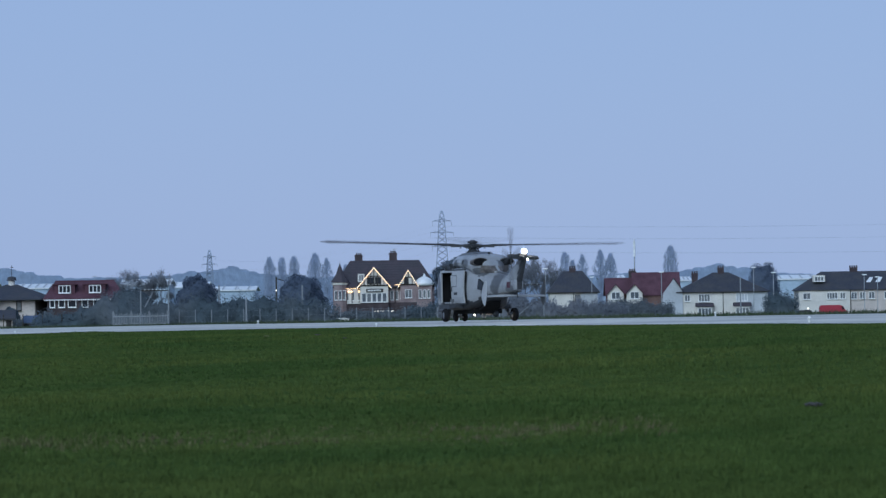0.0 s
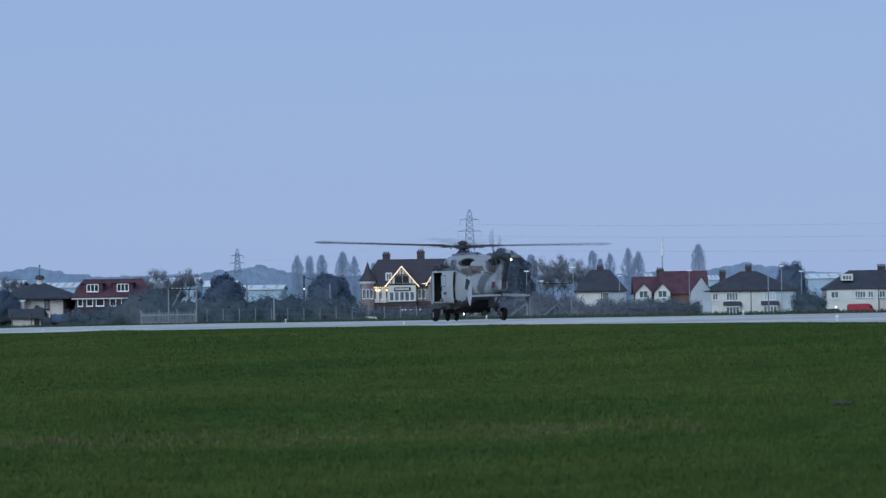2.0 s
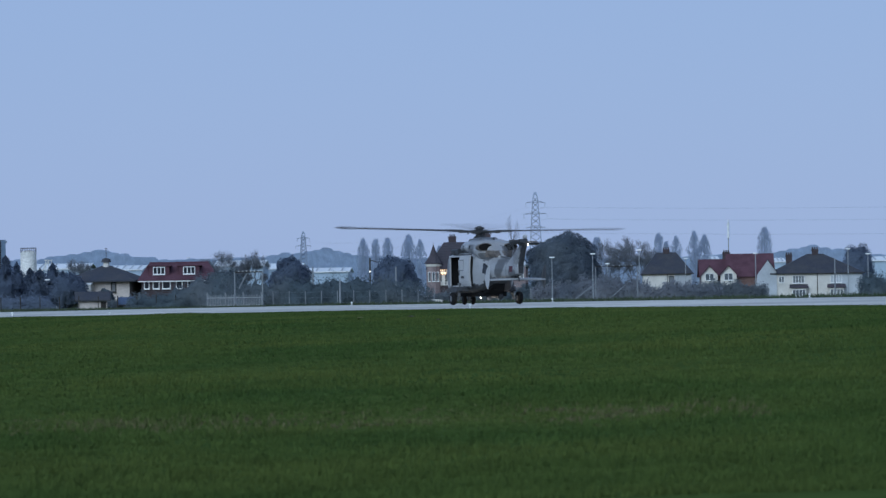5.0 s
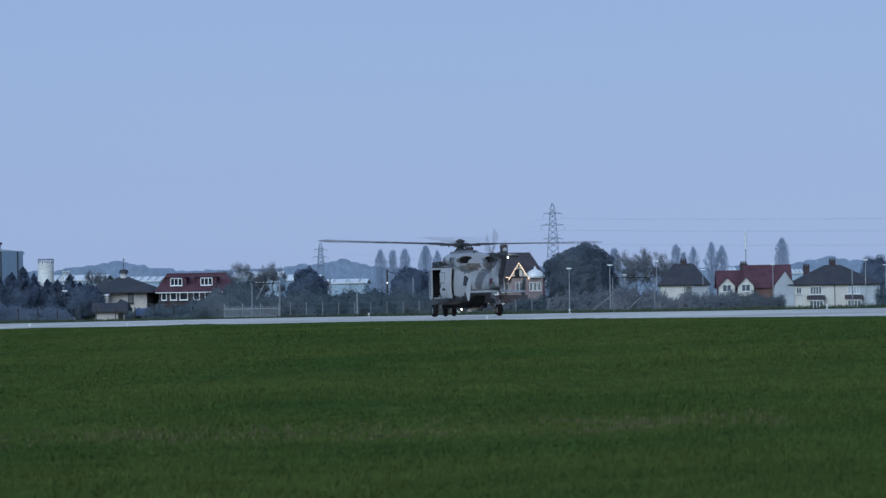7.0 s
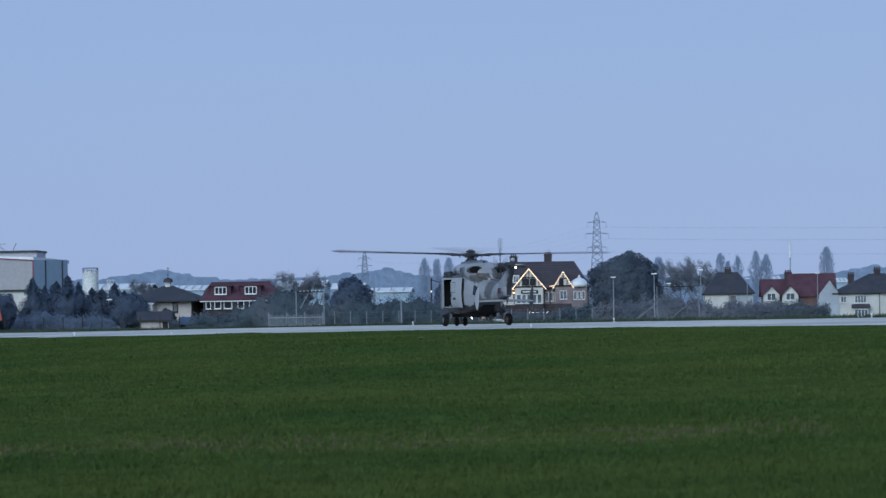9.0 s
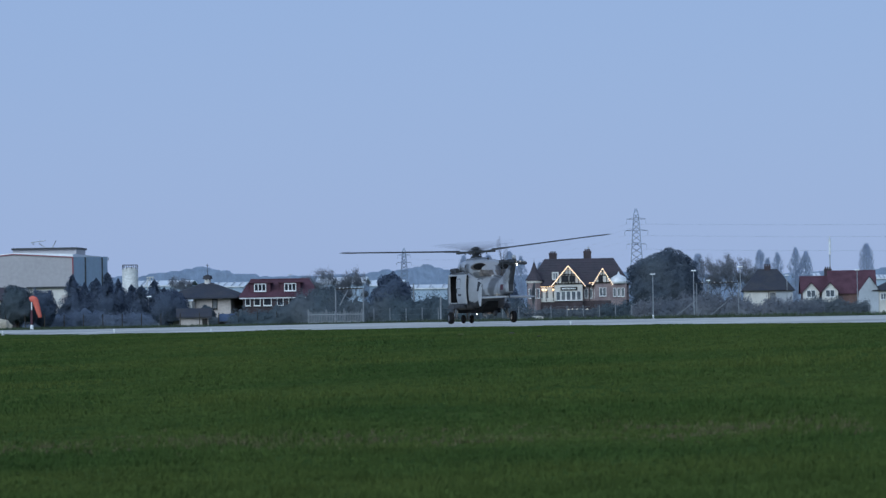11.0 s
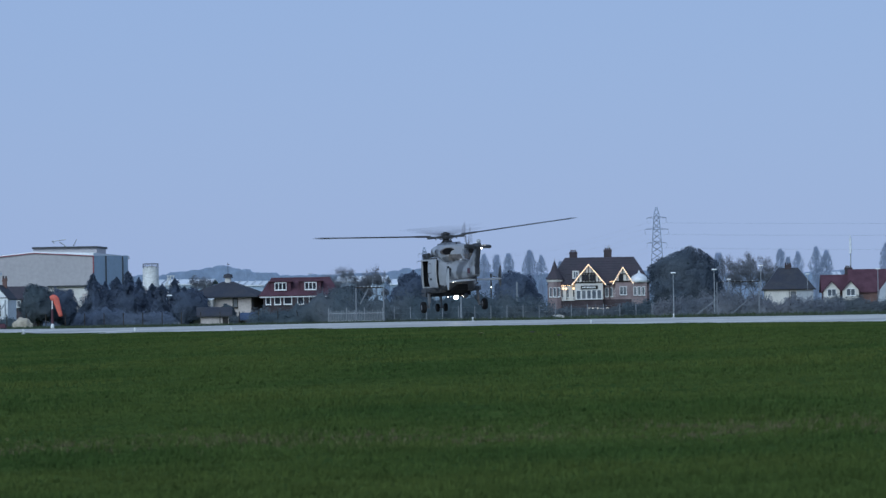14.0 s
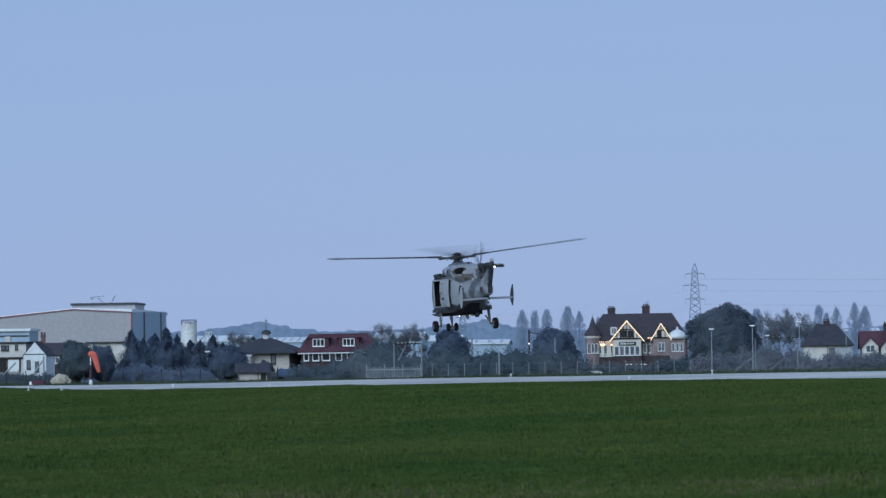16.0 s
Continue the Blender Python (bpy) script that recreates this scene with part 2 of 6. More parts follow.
def runway_z(s, n):
    """Levels along the near edge, the heavily used middle and the far edge of the paving."""
    near = np.interp(s, [60, 85, 95, 107, 125, 135, 146, 158, 165, 178, 184, 192, 230], [1.17, 1.175, 1.2, 1.195, 1.16, 1.105, 1.05, 0.98, 0.965, 0.85, 0.75, 0.67, 0.52])
    mid = np.interp(s, [60, 132, 160, 190, 230, 400], [1.28, 1.285, 1.165, 1.05, 0.92, 0.5])
    far = np.interp(s, [60, 148, 172, 193, 219, 234, 253, 275, 312, 345, 400], [1.3, 1.29, 1.215, 1.17, 1.1, 1.085, 1.01, 0.84, 0.77, 0.72, 0.6])
    return float(np.interp(n, [NEAR, 69, 77, FAR], [near, mid, mid * 0.75 + far * 0.25, far]))


def ground_z(x, y):
    s, n = RUN_S.dot((x, y)), RUN_N.dot((x, y))
    near = near_edge(s)
    edge = runway_z(s, near if n < 82 else FAR)
    if n < near:
        z = edge * ease(n / near * 0.93 + 0.07 if n > 0 else 0)
        z += 0.03 * noise.noise((x * 0.08, y * 0.08, 0)) * ease((near - n) / 12)
    elif n < FAR:
        z = runway_z(s, n)
    else:
        z = edge + (-0.6 - edge) * ease((n - FAR) / 330)
        z += 0.05 * noise.noise((x * 0.05, y * 0.05, 3)) * ease((n - FAR) / 15)
    return z


def build_ground():
    bear = [-180 + 6 * i for i in range(28)] + [-12 + 0.3 * i for i in range(80)] + [12 + 6 * i for i in range(28)]
    rng = [1.5 * 1.045 ** i for i in range(186)]
    vs, fs = [(0, 0, 0)], []
    for r in rng:
        for a in bear:
            x, y = r * math.sin(radians(a)), r * math.cos(radians(a))
            z = ground_z(x, y)
            n = RUN_N.dot((x, y))
            if near_edge(RUN_S.dot((x, y))) + 0.4 < n < FAR - 0.4:
                z -= 0.25
            vs.append((x, y, z))
    k = len(bear)
    for j in range(k):
        fs.append((0, 1 + (j + 1) % k, 1 + j))
    for i in range(len(rng) - 1):
        for j in range(k):
            a, b = 1 + i * k + j, 1 + i * k + (j + 1) % k
            fs.append((a, b, b + k, a + k))
    ob = raw("ground", vs, fs, M["grass"])
    ob.data.polygons.foreach_set("use_smooth", [True] * len(ob.data.polygons))
    tagged(ob, "mown green airfield grass reaching the horizon", "grass", kind="structure")


def build_runway():
    vs, fs = [], []
    ss = [-120 + 5 * i for i in range(116)]
    for s in ss:
        a = near_edge(s)
        ns = [a - 0.3] + [a + (FAR - a) * k for k in (0.03, 0.1, 0.2, 0.35, 0.5, 0.65, 0.8, 0.92, 0.98)] + [FAR + 0.3]
        for n in ns:
            wob = 0.35 * noise.noise((s * 0.4, n, 0)) if n in (ns[0], ns[-1]) else 0
            p = RUN_S * s + RUN_N * (n + wob)
            vs.append((p.x, p.y, runway_z(s, n) + 0.012))
    k = len(ns)
    for i in range(len(ss) - 1):
        for j in range(k - 1):
            a = i * k + j
            fs.append((a, a + 1, a + k + 1, a + k))
    ob = raw("runway", vs, fs, M["asphalt"])
    ob.data.polygons.foreach_set("use_smooth", [True] * len(ob.data.polygons))
    tagged(ob, "damp pale grey concrete runway between the grass", "runway", kind="structure")


build_ground()
build_runway()


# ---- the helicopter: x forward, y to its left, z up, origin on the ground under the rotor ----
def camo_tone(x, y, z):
    """Which of the three tones lies at a place on the airframe: 0 pale, 1 mid grey, 2 dark grey with the belly's shade
    painted in.
    """
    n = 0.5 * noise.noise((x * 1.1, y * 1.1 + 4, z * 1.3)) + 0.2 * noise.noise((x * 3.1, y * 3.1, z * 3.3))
    # below this line: dark lower paint, with the underside's shade painted in
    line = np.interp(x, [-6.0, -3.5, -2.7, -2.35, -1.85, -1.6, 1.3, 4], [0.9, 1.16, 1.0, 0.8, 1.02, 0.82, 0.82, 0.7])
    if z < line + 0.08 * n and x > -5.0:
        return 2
    blobs = ((-4.25, 1.75, 0.5, 0.75, -0.5), (-5.5, 1.28, 0.35, 0.3, 0.2), (-1.5, 2.42, 0.5, 0.2, 0.0), (0.1, 2.5, 0.4, 0.35, 0.3),
             (2.2, 1.5, 0.8, 0.6, 0.4), (-2.75, 2.06, 0.35, 0.2, 0.1), (3.7, 1.0, 0.6, 0.5, 0.0), (-3.1, 1.2, 0.22, 0.35, 0.3))
    for bx, bz, rx, rz, slant in blobs:
        u = (x - bx - slant * (z - bz)) / rx
        v = (z - bz) / rz
        if u * u + v * v < 1 + 0.9 * n:
            return 1
    if y < -0.15 and noise.noise((x * 0.8 + 7, z * 0.9, 2)) > 0.05:
        return 1
    return 0


def plated(name, loops, parent, label, hole=None, tone=camo_tone, smooth=True, split=3, step=0.08, cap=True):
    """A painted skin over cross-sections, divided finely enough for the paint's patches to keep their outline."""
    vs, rows_ = [], []
    for i, (lo, hi) in enumerate(zip(loops, loops[1:])):
        reach = max((Vector(p) - Vector(q)).length for p, q in zip(lo, hi))
        k = max(1, round(reach / step))
        for j in range(k + (1 if i == len(loops) - 2 else 0)):
            ring = [Vector(p).lerp(Vector(q), j / k) for p, q in zip(lo, hi)]
            rows_.append([p.lerp(ring[(m + 1) % len(ring)], f / split) for m, p in enumerate(ring) for f in range(split)])
    wide = len(rows_[0])
    for row in rows_:
        vs += row
    fs, tones = [], []
    for i in range(len(rows_) - 1):
        for j in range(wide):
            f = (i * wide + j, i * wide + (j + 1) % wide, (i + 1) * wide + (j + 1) % wide, (i + 1) * wide + j)
            c = sum((vs[q] for q in f), Vector()) / 4
            if hole and hole(c):
                continue
            fs.append(f)
            tones.append(tone(c.x, c.y, c.z))
    if cap:
        for f in (tuple(range(wide))[::-1], tuple(range((len(rows_) - 1) * wide, len(rows_) * wide))):
            c = sum((vs[q] for q in f), Vector()) / wide
            fs.append(f)
            tones.append(tone(c.x, c.y, c.z))
    me = bpy.data.meshes.new(name)
    me.from_pydata(vs, [], fs)
    for key in ("camo", "camo_mid", "belly", "soot"):
        me.materials.append(M[key])
    me.polygons.foreach_set("material_index", tones)
    me.polygons.foreach_set("use_smooth", [smooth] * len(fs))
    bm = B()
    bm.from_mesh(me)
    bmesh.ops.recalc_face_normals(bm, faces=bm.faces)
    bm.to_mesh(me)
    bm.free()
    ob = new(name, me)
    ob.parent = parent
    return tagged(ob, label)


def build_helicopter():
    h = thing("helicopter", "grey camouflaged military helicopter with an open cabin door", "helicopter", pose(0, 0, 0))
    SL = 0.93
    prof = [(0, 0), (0.62, 0), (0.88, 0.045), (1.0, 0.2), (1.035, 0.5), (0.985, 0.86), (0.82, 0.965), (0.45, 1), (0, 1)]
    secs = [(4.15, 0.1, 1.0, 1.2), (3.95, 0.26, 0.82, 1.4), (3.5, 0.48, 0.66, 1.66), (2.9, 0.7, 0.56, 2.0), (2.2, 0.89, 0.5, 2.26),
            (1.42, 1.0, 0.5, 2.3), (-0.35, 1.0, 0.5, 2.3), (-1.5, 1.0, 0.52, 2.28), (-1.95, 0.97, 0.58, 2.2), (-2.05, 0.955, 0.6, 2.17), (-2.85, 0.66, 0.86, 2.06),
            (-3.0, 0.6, 0.93, 2.04), (-3.15, 0.55, 1.0, 2.03), (-3.8, 0.46, 1.1, 1.99), (-4.9, 0.34, 1.14, 1.88), (-5.7, 0.25, 1.2, 1.79), (-6.1, 0.17, 1.3, 1.75)]
    boom = [(0, 0), (0.5, 0), (0.82, 0.06), (0.97, 0.24), (1.0, 0.46), (0.9, 0.7), (0.72, 0.9), (0.4, 1), (0, 1)]
    loops = []
    for x, w, zb, zt in secs:
        k = ease((-x - 2.1) / 1.0)
        left = [(x, w * SL * (a * (1 - k) + c * k), zb + (zt - zb) * (f * (1 - k) + g * k)) for (a, f), (c, g) in zip(prof, boom)]
        loops.append(left + [(p[0], -p[1], p[2]) for p in left[-2:0:-1]])
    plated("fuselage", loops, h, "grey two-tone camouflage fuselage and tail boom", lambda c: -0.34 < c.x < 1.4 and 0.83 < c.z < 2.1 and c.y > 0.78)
    bm = B()
    box(bm, 0.55, 0.0, 0.84, 2.0, 1.72, 0.05)
    box(bm, 0.55, -0.82, 1.45, 2.0, 0.05, 1.2)
    box(bm, -0.45, 0.0, 1.45, 0.05, 1.76, 1.2)
    box(bm, 1.5, 0.0, 1.45, 0.05, 1.72, 1.2)
    box(bm, 0.55, 0.0, 2.1, 2.0, 1.72, 0.05)
    part("cabin_lining", bm, M["black"], h)
    bm = B()
    box(bm, 0.25, 0.2, 1.25, 0.35, 0.5, 0.09)
    box(bm, 0.1, 0.2, 1.6, 0.08, 0.5, 0.7)
    part("cabin_seat", bm, M["dark_paint"], h)
    # pale first-aid pouch hung in the doorway
    part("door_pouch", box(box(B(), 0.15, 0.86, 1.83, 0.2, 0.1, 0.26), 0.15, 0.86, 1.6, 0.1, 0.06, 0.2), M["camo_light"], h, "pale pouch hung in the doorway")
    for x in (-0.33, 1.41):
        bm = B()
        box(bm, x, 0.945, 1.46, 0.07, 0.06, 1.26)
        part("door_post", bm, M["camo_light"], h)
    part("door_lintel", box(B(), 0.54, 0.935, 2.12, 1.82, 0.1, 0.07), M["camo_light"], h)
    # slid-back cabin door, bowed as the cabin side is
    bm = B()
    pr = [(0.98, 0.8), (1.035, 1.05), (1.055, 1.45), (1.035, 1.85), (0.985, 2.14)]
    rings(bm, [[(x, y, z) for y, z in pr] + [(x, y - 0.06, z) for y, z in pr[::-1]] for x in (-0.24, -0.32, -1.78, -1.86)])
    door = part("cabin_door", bm, M["camo_light"], h, "pale grey sliding door pushed back")
    part("window_seal", box(B(), -0.72, 1.048, 1.72, 0.62, 0.02, 0.5), M["camo"], door)
    part("window", box(B(), -0.72, 1.056, 1.72, 0.52, 0.02, 0.4), M["camo_light"], door)
    part("handle", bar(B(), (-0.42, 1.08, 1.28), (-0.42, 1.08, 1.5), 0.022), M["dark_paint"], door)
    part("hinge_plate", box(B(), -0.85, 1.056, 1.2, 0.42, 0.014, 0.1), M["dark_paint"], door)
    for z in (0.77, 2.18):
        part("door_rail", box(B(), -0.75, 0.96, z, 2.4, 0.07, 0.05), M["dark_paint"], h)
    # shade behind the slid-back door, laid in as a black strip
    part("door_seal", box(B(), -1.92, 0.925, 1.45, 0.06, 0.06, 1.3), M["black"], h)
    bm = B()
    box(bm, 0.85, 0.98, 0.64, 1.2, 0.14, 0.16)
    box(bm, 0.9, 1.05, 0.48, 0.8, 0.16, 0.05)
    box(bm, 0.5, 0.98, 0.56, 0.06, 0.06, 0.2)
    part("side_step", bm, M["dark_paint"], h)
    # engine deck
    deck = [(1.5, 0.3, 2.25, 2.45), (1.1, 0.55, 2.22, 2.68), (0.4, 0.7, 2.2, 2.8), (-0.6, 0.82, 2.16, 2.82), (-1.5, 0.86, 2.02, 2.83),
            (-2.0, 0.87, 1.92, 2.82), (-2.3, 0.86, 1.87, 2.79), (-2.48, 0.8, 1.88, 2.73), (-2.62, 0.68, 1.92, 2.66), (-2.74, 0.46, 1.98, 2.54), (-3.4, 0.18, 1.96, 2.1)]
    pd = [(0.45, 0), (0.8, 0.1), (0.97, 0.32), (1.0, 0.5), (0.95, 0.74), (0.76, 0.92), (0.4, 1)]
    loops = []
    for x, w, zb, zt in deck:
        left = [(x, w * a, zb + (zt - zb) * f) for a, f in pd]
        loops.append(left + [(p[0], -p[1], p[2]) for p in left[::-1]])

    def cowl_tone(x, y, z):
        k = noise.noise((x * 2.2, y * 2.2, z * 2.2))
        if x < -1.75 and z < 2.33 + 0.06 * k and 0.05 < abs(y + 0.03) < 0.62 + 0.2 * k and z > 2.0 - 0.2 * k:
            return 3
        return 1 if camo_tone(x, y, z) == 1 and z < 2.62 else 0
    plated("engine_cowling", loops, h, "grey camouflage engine cowling stained by the exhaust", tone=cowl_tone, step=0.04, split=6)
    for y in (0.55, -0.58):
        bm = B()
        lp = []
        for r, back in ((0.36, -0.35), (0.365, 0.02), (0.34, 0.1), (0.30, 0.08), (0.27, -0.2)):
            lp.append([(-2.64 - back, y * (1 + 0.1 * back) + 0.95 * r * math.cos(a), 2.47 + (0.5 if math.sin(a) > 0 else 0.42) * r * math.sin(a) - 0.02 * math.cos(a))
                       for a in [2 * math.pi * k / 24 for k in range(24)]])
        pipe = part("exhaust", rings(bm, lp, cap=False), M["soot"], h, "sooty exhaust outlet", True)
        bm = B()
        rings(bm, [[(-2.7 - o, y + 0.3 * math.cos(a), 2.47 + 0.145 * math.sin(a)) for a in [2 * math.pi * k / 20 for k in range(20)]] for o in (0.0, 0.03)])
        part("opening", bm, M["black"], pipe)
    # gearbox fairing and cooler on top of the deck
    bm = B()
    rings(bm, [[(x, -w, z0), (x, w, z0), (x, w * 0.8, z1), (x, -w * 0.8, z1)] for x, w, z0, z1 in ((0.75, 0.2, 2.68, 2.72), (0.5, 0.4, 2.7, 2.88), (-1.3, 0.46, 2.72, 2.92), (-1.75, 0.4, 2.7, 2.84), (-1.9, 0.3, 2.68, 2.74))])
    part("cooler_housing", bm, M["camo_mid"], h)
    part("cooler_grille", box(B(), -1.84, 0, 2.79, 0.05, 0.5, 0.07), M["black"], h)
    part("blade_aerial", rings(B(), [[(x0, -0.015, z), (x0, 0.015, z), (x1, 0.015, z), (x1, -0.015, z)] for x0, x1, z in ((-1.95, -2.25, 2.68), (-2.1, -2.28, 2.9))]), M["dark_paint"], h)
    for x, y, z in ((-1.2, 0.8, 2.5), (0.1, 0.68, 2.5)):
        part("vent_scoop", rings(B(), [[(x + dx, y - 0.04, z - s), (x + dx, y + o, z - s), (x + dx, y + o, z + s), (x + dx, y - 0.04, z + s)] for dx, o, s in ((0.15, 0.01, 0.03), (-0.12, 0.07, 0.07))]), M["dark_paint"], h)
    # hoist and its arm over the doorway
    bm = B()
    bar(bm, (0.75, 0.72, 2.36), (1.35, 0.85, 2.36), 0.11, 0.09, 10)
    box(bm, 0.75, 0.7, 2.3, 0.5, 0.3, 0.12)
    box(bm, 1.1, 0.8, 2.24, 0.12, 0.2, 0.14)
    part("door_hoist", bm, M["dark_paint"], h)
    legs = []
    # belly: keel, fairings, aerials
    bm = B()
    box(bm, -0.2, 0, 0.45, 3.6, 1.2, 0.2)
    rings(bm, [[(x, -w, z0), (x, w, z0), (x, w * 1.15, z1), (x, -w * 1.15, z1)] for x, w, z0, z1 in ((-1.2, 0.5, 0.36, 0.7), (-1.9, 0.45, 0.42, 0.8), (-2.6, 0.32, 0.66, 1.0), (-2.9, 0.25, 0.84, 1.0))])
    box(bm, -0.9, -0.35, 0.42, 0.7, 0.5, 0.26)
    part("keel", bm, M["black"], h)
    bm = B()
    lathe(bm, [(0.02, 0.2), (0.1, 0.24), (0.15, 0.34), (0.12, 0.46)], 14, "z", (-1.9, -0.35, 0.0))
    part("belly_dome", bm, M["dark_paint"], h, smooth=True)
    for x, y in ((-0.4, -0.25), (-1.4, 0.35)):
        part("belly_aerial", rings(B(), [[(x + a, y - 0.012, z), (x + a, y + 0.012, z), (x - a, y + 0.012, z), (x - a, y - 0.012, z)] for a, z in ((0.1, 0.4), (0.06, 0.2))]), M["dark_paint"], h)
    for side in (1, -1):
        bm = B()
        rings(bm, [[(x, side * 0.85, z0), (x, side * y1, z0 + 0.04), (x, side * y1, z1 - 0.04), (x, side * 0.85, z1)] for x, y1, z0, z1 in ((0.1, 1.1, 0.58, 0.74), (-0.1, 1.34, 0.52, 0.78), (-0.95, 1.36, 0.52, 0.8), (-1.25, 1.2, 0.58, 0.76))])
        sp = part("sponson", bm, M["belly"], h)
        part("sponson_cap", box(B(), -0.62, side * 1.2, 0.815, 0.62, 0.3, 0.035), M["camo_light"], sp, "pale sponson top")
        if side < 0:
            bm = B()
            box(bm, -0.7, -1.0, 0.9, 1.1, 0.34, 0.1)
            bar(bm, (-1.3, -1.0, 0.66), (0.1, -1.0, 0.66), 0.12, 0.11, 10)
            bar(bm, (-1.25, -0.68, 0.5), (0.0, -0.68, 0.5), 0.09, 0.09, 10)
            part("stores_carrier", bm, M["dark_paint"], h, "dark stores carrier with pods")
        else:
            bm = B()
            box(bm, 0.1, 1.02, 0.56, 0.5, 0.3, 0.2)
            bar(bm, (-0.2, 1.1, 0.42), (0.9, 1.1, 0.46), 0.08, 0.06, 10)
            box(bm, -0.25, 1.15, 0.46, 0.2, 0.16, 0.22)
            part("stores_carrier", bm, M["dark_paint"], h, "dark stores carrier under the door")
        bm = B()
        bar(bm, (-0.86, side * 1.2, 0.95), (-0.88, side * 1.22, 0.5), 0.075, 0.07, 10)
        bar(bm, (-0.88, side * 1.22, 0.5), (-0.9, side * 1.25, 0.25), 0.045)
        bar(bm, (-0.6, side * 1.1, 0.68), (-0.9, side * 1.22, 0.35), 0.035)
        bar(bm, (-0.98, side * 1.22, 0.52), (-1.06, side * 1.23, 0.38), 0.022)
        bar(bm, (-1.06, side * 1.23, 0.38), (-0.95, side * 1.24, 0.26), 0.022)
        bar(bm, (-0.9, side * 1.2, 0.27), (-0.9, side * 1.48, 0.27), 0.045)
        leg = part("main_gear_leg", bm, M["camo_mid"], h)
        legs.append(leg)
        bm = B()
        lathe(bm, [(0.14, -0.1), (0.24, -0.11), (0.272, -0.06), (0.277, 0), (0.272, 0.06), (0.24, 0.11), (0.14, 0.1)], 22, "y", (-0.9, side * 1.5, 0.277))
        part("tyre", bm, M["rubber"], leg, "black rubber tyre", True)
        bm = B()
        lathe(bm, [(0.03, -0.115), (0.13, -0.105), (0.14, 0), (0.13, 0.105), (0.03, 0.115)], 16, "y", (-0.9, side * 1.5, 0.277))
        part("wheel_rim", bm, M["camo_mid"], leg)
    bm = B()
    bar(bm, (1.9, 0, 1.0), (1.86, 0, 0.5), 0.07, 0.065, 10)
    bar(bm, (1.86, 0, 0.5), (1.84, 0, 0.24), 0.045)
    bar(bm, (1.84, -0.2, 0.2), (1.84, 0.2, 0.2), 0.035)
    bar(bm, (2.2, 0, 0.72), (1.88, 0, 0.36), 0.03)
    nose = part("nose_gear_leg", bm, M["camo_mid"], h)
    legs.append(nose)
    for y in (-0.2, 0.2):
        bm = B()
        lathe(bm, [(0.08, -0.07), (0.17, -0.075), (0.2, -0.03), (0.203, 0), (0.2, 0.03), (0.17, 0.075), (0.08, 0.07)], 20, "y", (1.84, y, 0.203))
        part("tyre", bm, M["rubber"], nose, smooth=True)
    # tail fin, swept back and thin at its trailing edge
    loops = []
    for x0, x1, w, z in ((-4.1, -6.1, 0.26, 1.3), (-4.3, -6.15, 0.25, 1.62), (-4.95, -6.42, 0.19, 1.94), (-5.75, -6.75, 0.14, 2.3), (-6.2, -6.95, 0.1, 2.56), (-6.35, -7.0, 0.09, 2.66)):
        loops.append([(x0, 0, z), (x0 * 0.75 + x1 * 0.25, w, z), (x0 * 0.35 + x1 * 0.65, w * 0.85, z), (x1, w * 0.4, z), (x1, -w * 0.4, z), (x0 * 0.35 + x1 * 0.65, -w * 0.85, z), (x0 * 0.75 + x1 * 0.25, -w, z)])

    def fin_tone(x, y, z):
        edge = np.interp(z, [1.3, 1.62, 2.6], [-5.95, -5.98, -6.72])
        return 2 if x < edge or y < -0.02 else 1 if z > 2.28 + 0.3 * (x + 6.4) + 0.1 * noise.noise((x * 4, 0, z * 4)) else 0
    plated("tail_fin", loops, h, "swept grey tail fin with a dark trailing edge", tone=fin_tone, smooth=False, split=4)
    bm = B()
    rings(bm, [[(-6.36, y, z + 0.03), (-6.5, y, z + 0.1), (-6.8, y, z + 0.08), (-7.0, y, z + 0.01), (-6.95, y, z - 0.05), (-6.5, y, z - 0.08)] for y, z in ((0.14, 2.56), (-0.3, 2.57), (-0.5, 2.56), (-0.54, 2.55))])
    part("fin_stub", bm, M["dark_paint"], h, "short dark stabiliser at the fin's tip")
    bm = B()
    rings(bm, [[(-5.0, y, z), (-5.1, y, z + 0.05), (-5.3, y, z + 0.06), (-5.62, y, z + 0.03), (-5.62, y, z - 0.03), (-5.15, y, z - 0.05)] for y, z in ((-1.24, 1.04), (0, 1.07), (1.24, 1.04))])
    tp = part("tailplane", bm, M["camo"], h, "low tailplane with end plates")
    for y in (-1.25, 1.25):
        bm = B()
        rings(bm, [[(x0, y, z), (x0 * 0.6 + x1 * 0.4, y + 0.03, z), (x1, y + 0.006, z), (x1, y - 0.006, z), (x0 * 0.6 + x1 * 0.4, y - 0.03, z)]
                   for x0, x1, z in ((-5.34, -5.42, 0.66), (-5.12, -5.52, 0.78), (-4.98, -5.62, 1.0), (-5.0, -5.66, 1.2), (-5.18, -5.68, 1.45), (-5.42, -5.66, 1.62), (-5.5, -5.62, 1.66))])
        part("end_plate", bm, M["camo_mid"] if y < 0 else M["camo_light"], tp, "leaf-shaped upright end plate")
    bm = B()
    box(bm, -5.3, 0, 1.12, 0.5, 0.18, 0.16)
    bar(bm, (-5.7, 0, 1.3), (-5.85, 0, 0.98), 0.03)
    part("tailplane_mount", bm, M["dark_paint"], h)
    # windows of the rear cabin and the cockpit
    bm = B()
    side = [(-2.66, 0.7, 1.36), (-2.98, 0.575, 1.3), (-3.0, 0.55, 1.62), (-2.72, 0.655, 1.78)]
    rings(bm, [[(x - 0.03 + o * 0.1, y * SL + 0.012 + o, z) for x, y, z in side] for o in (-0.05, 0.04)])
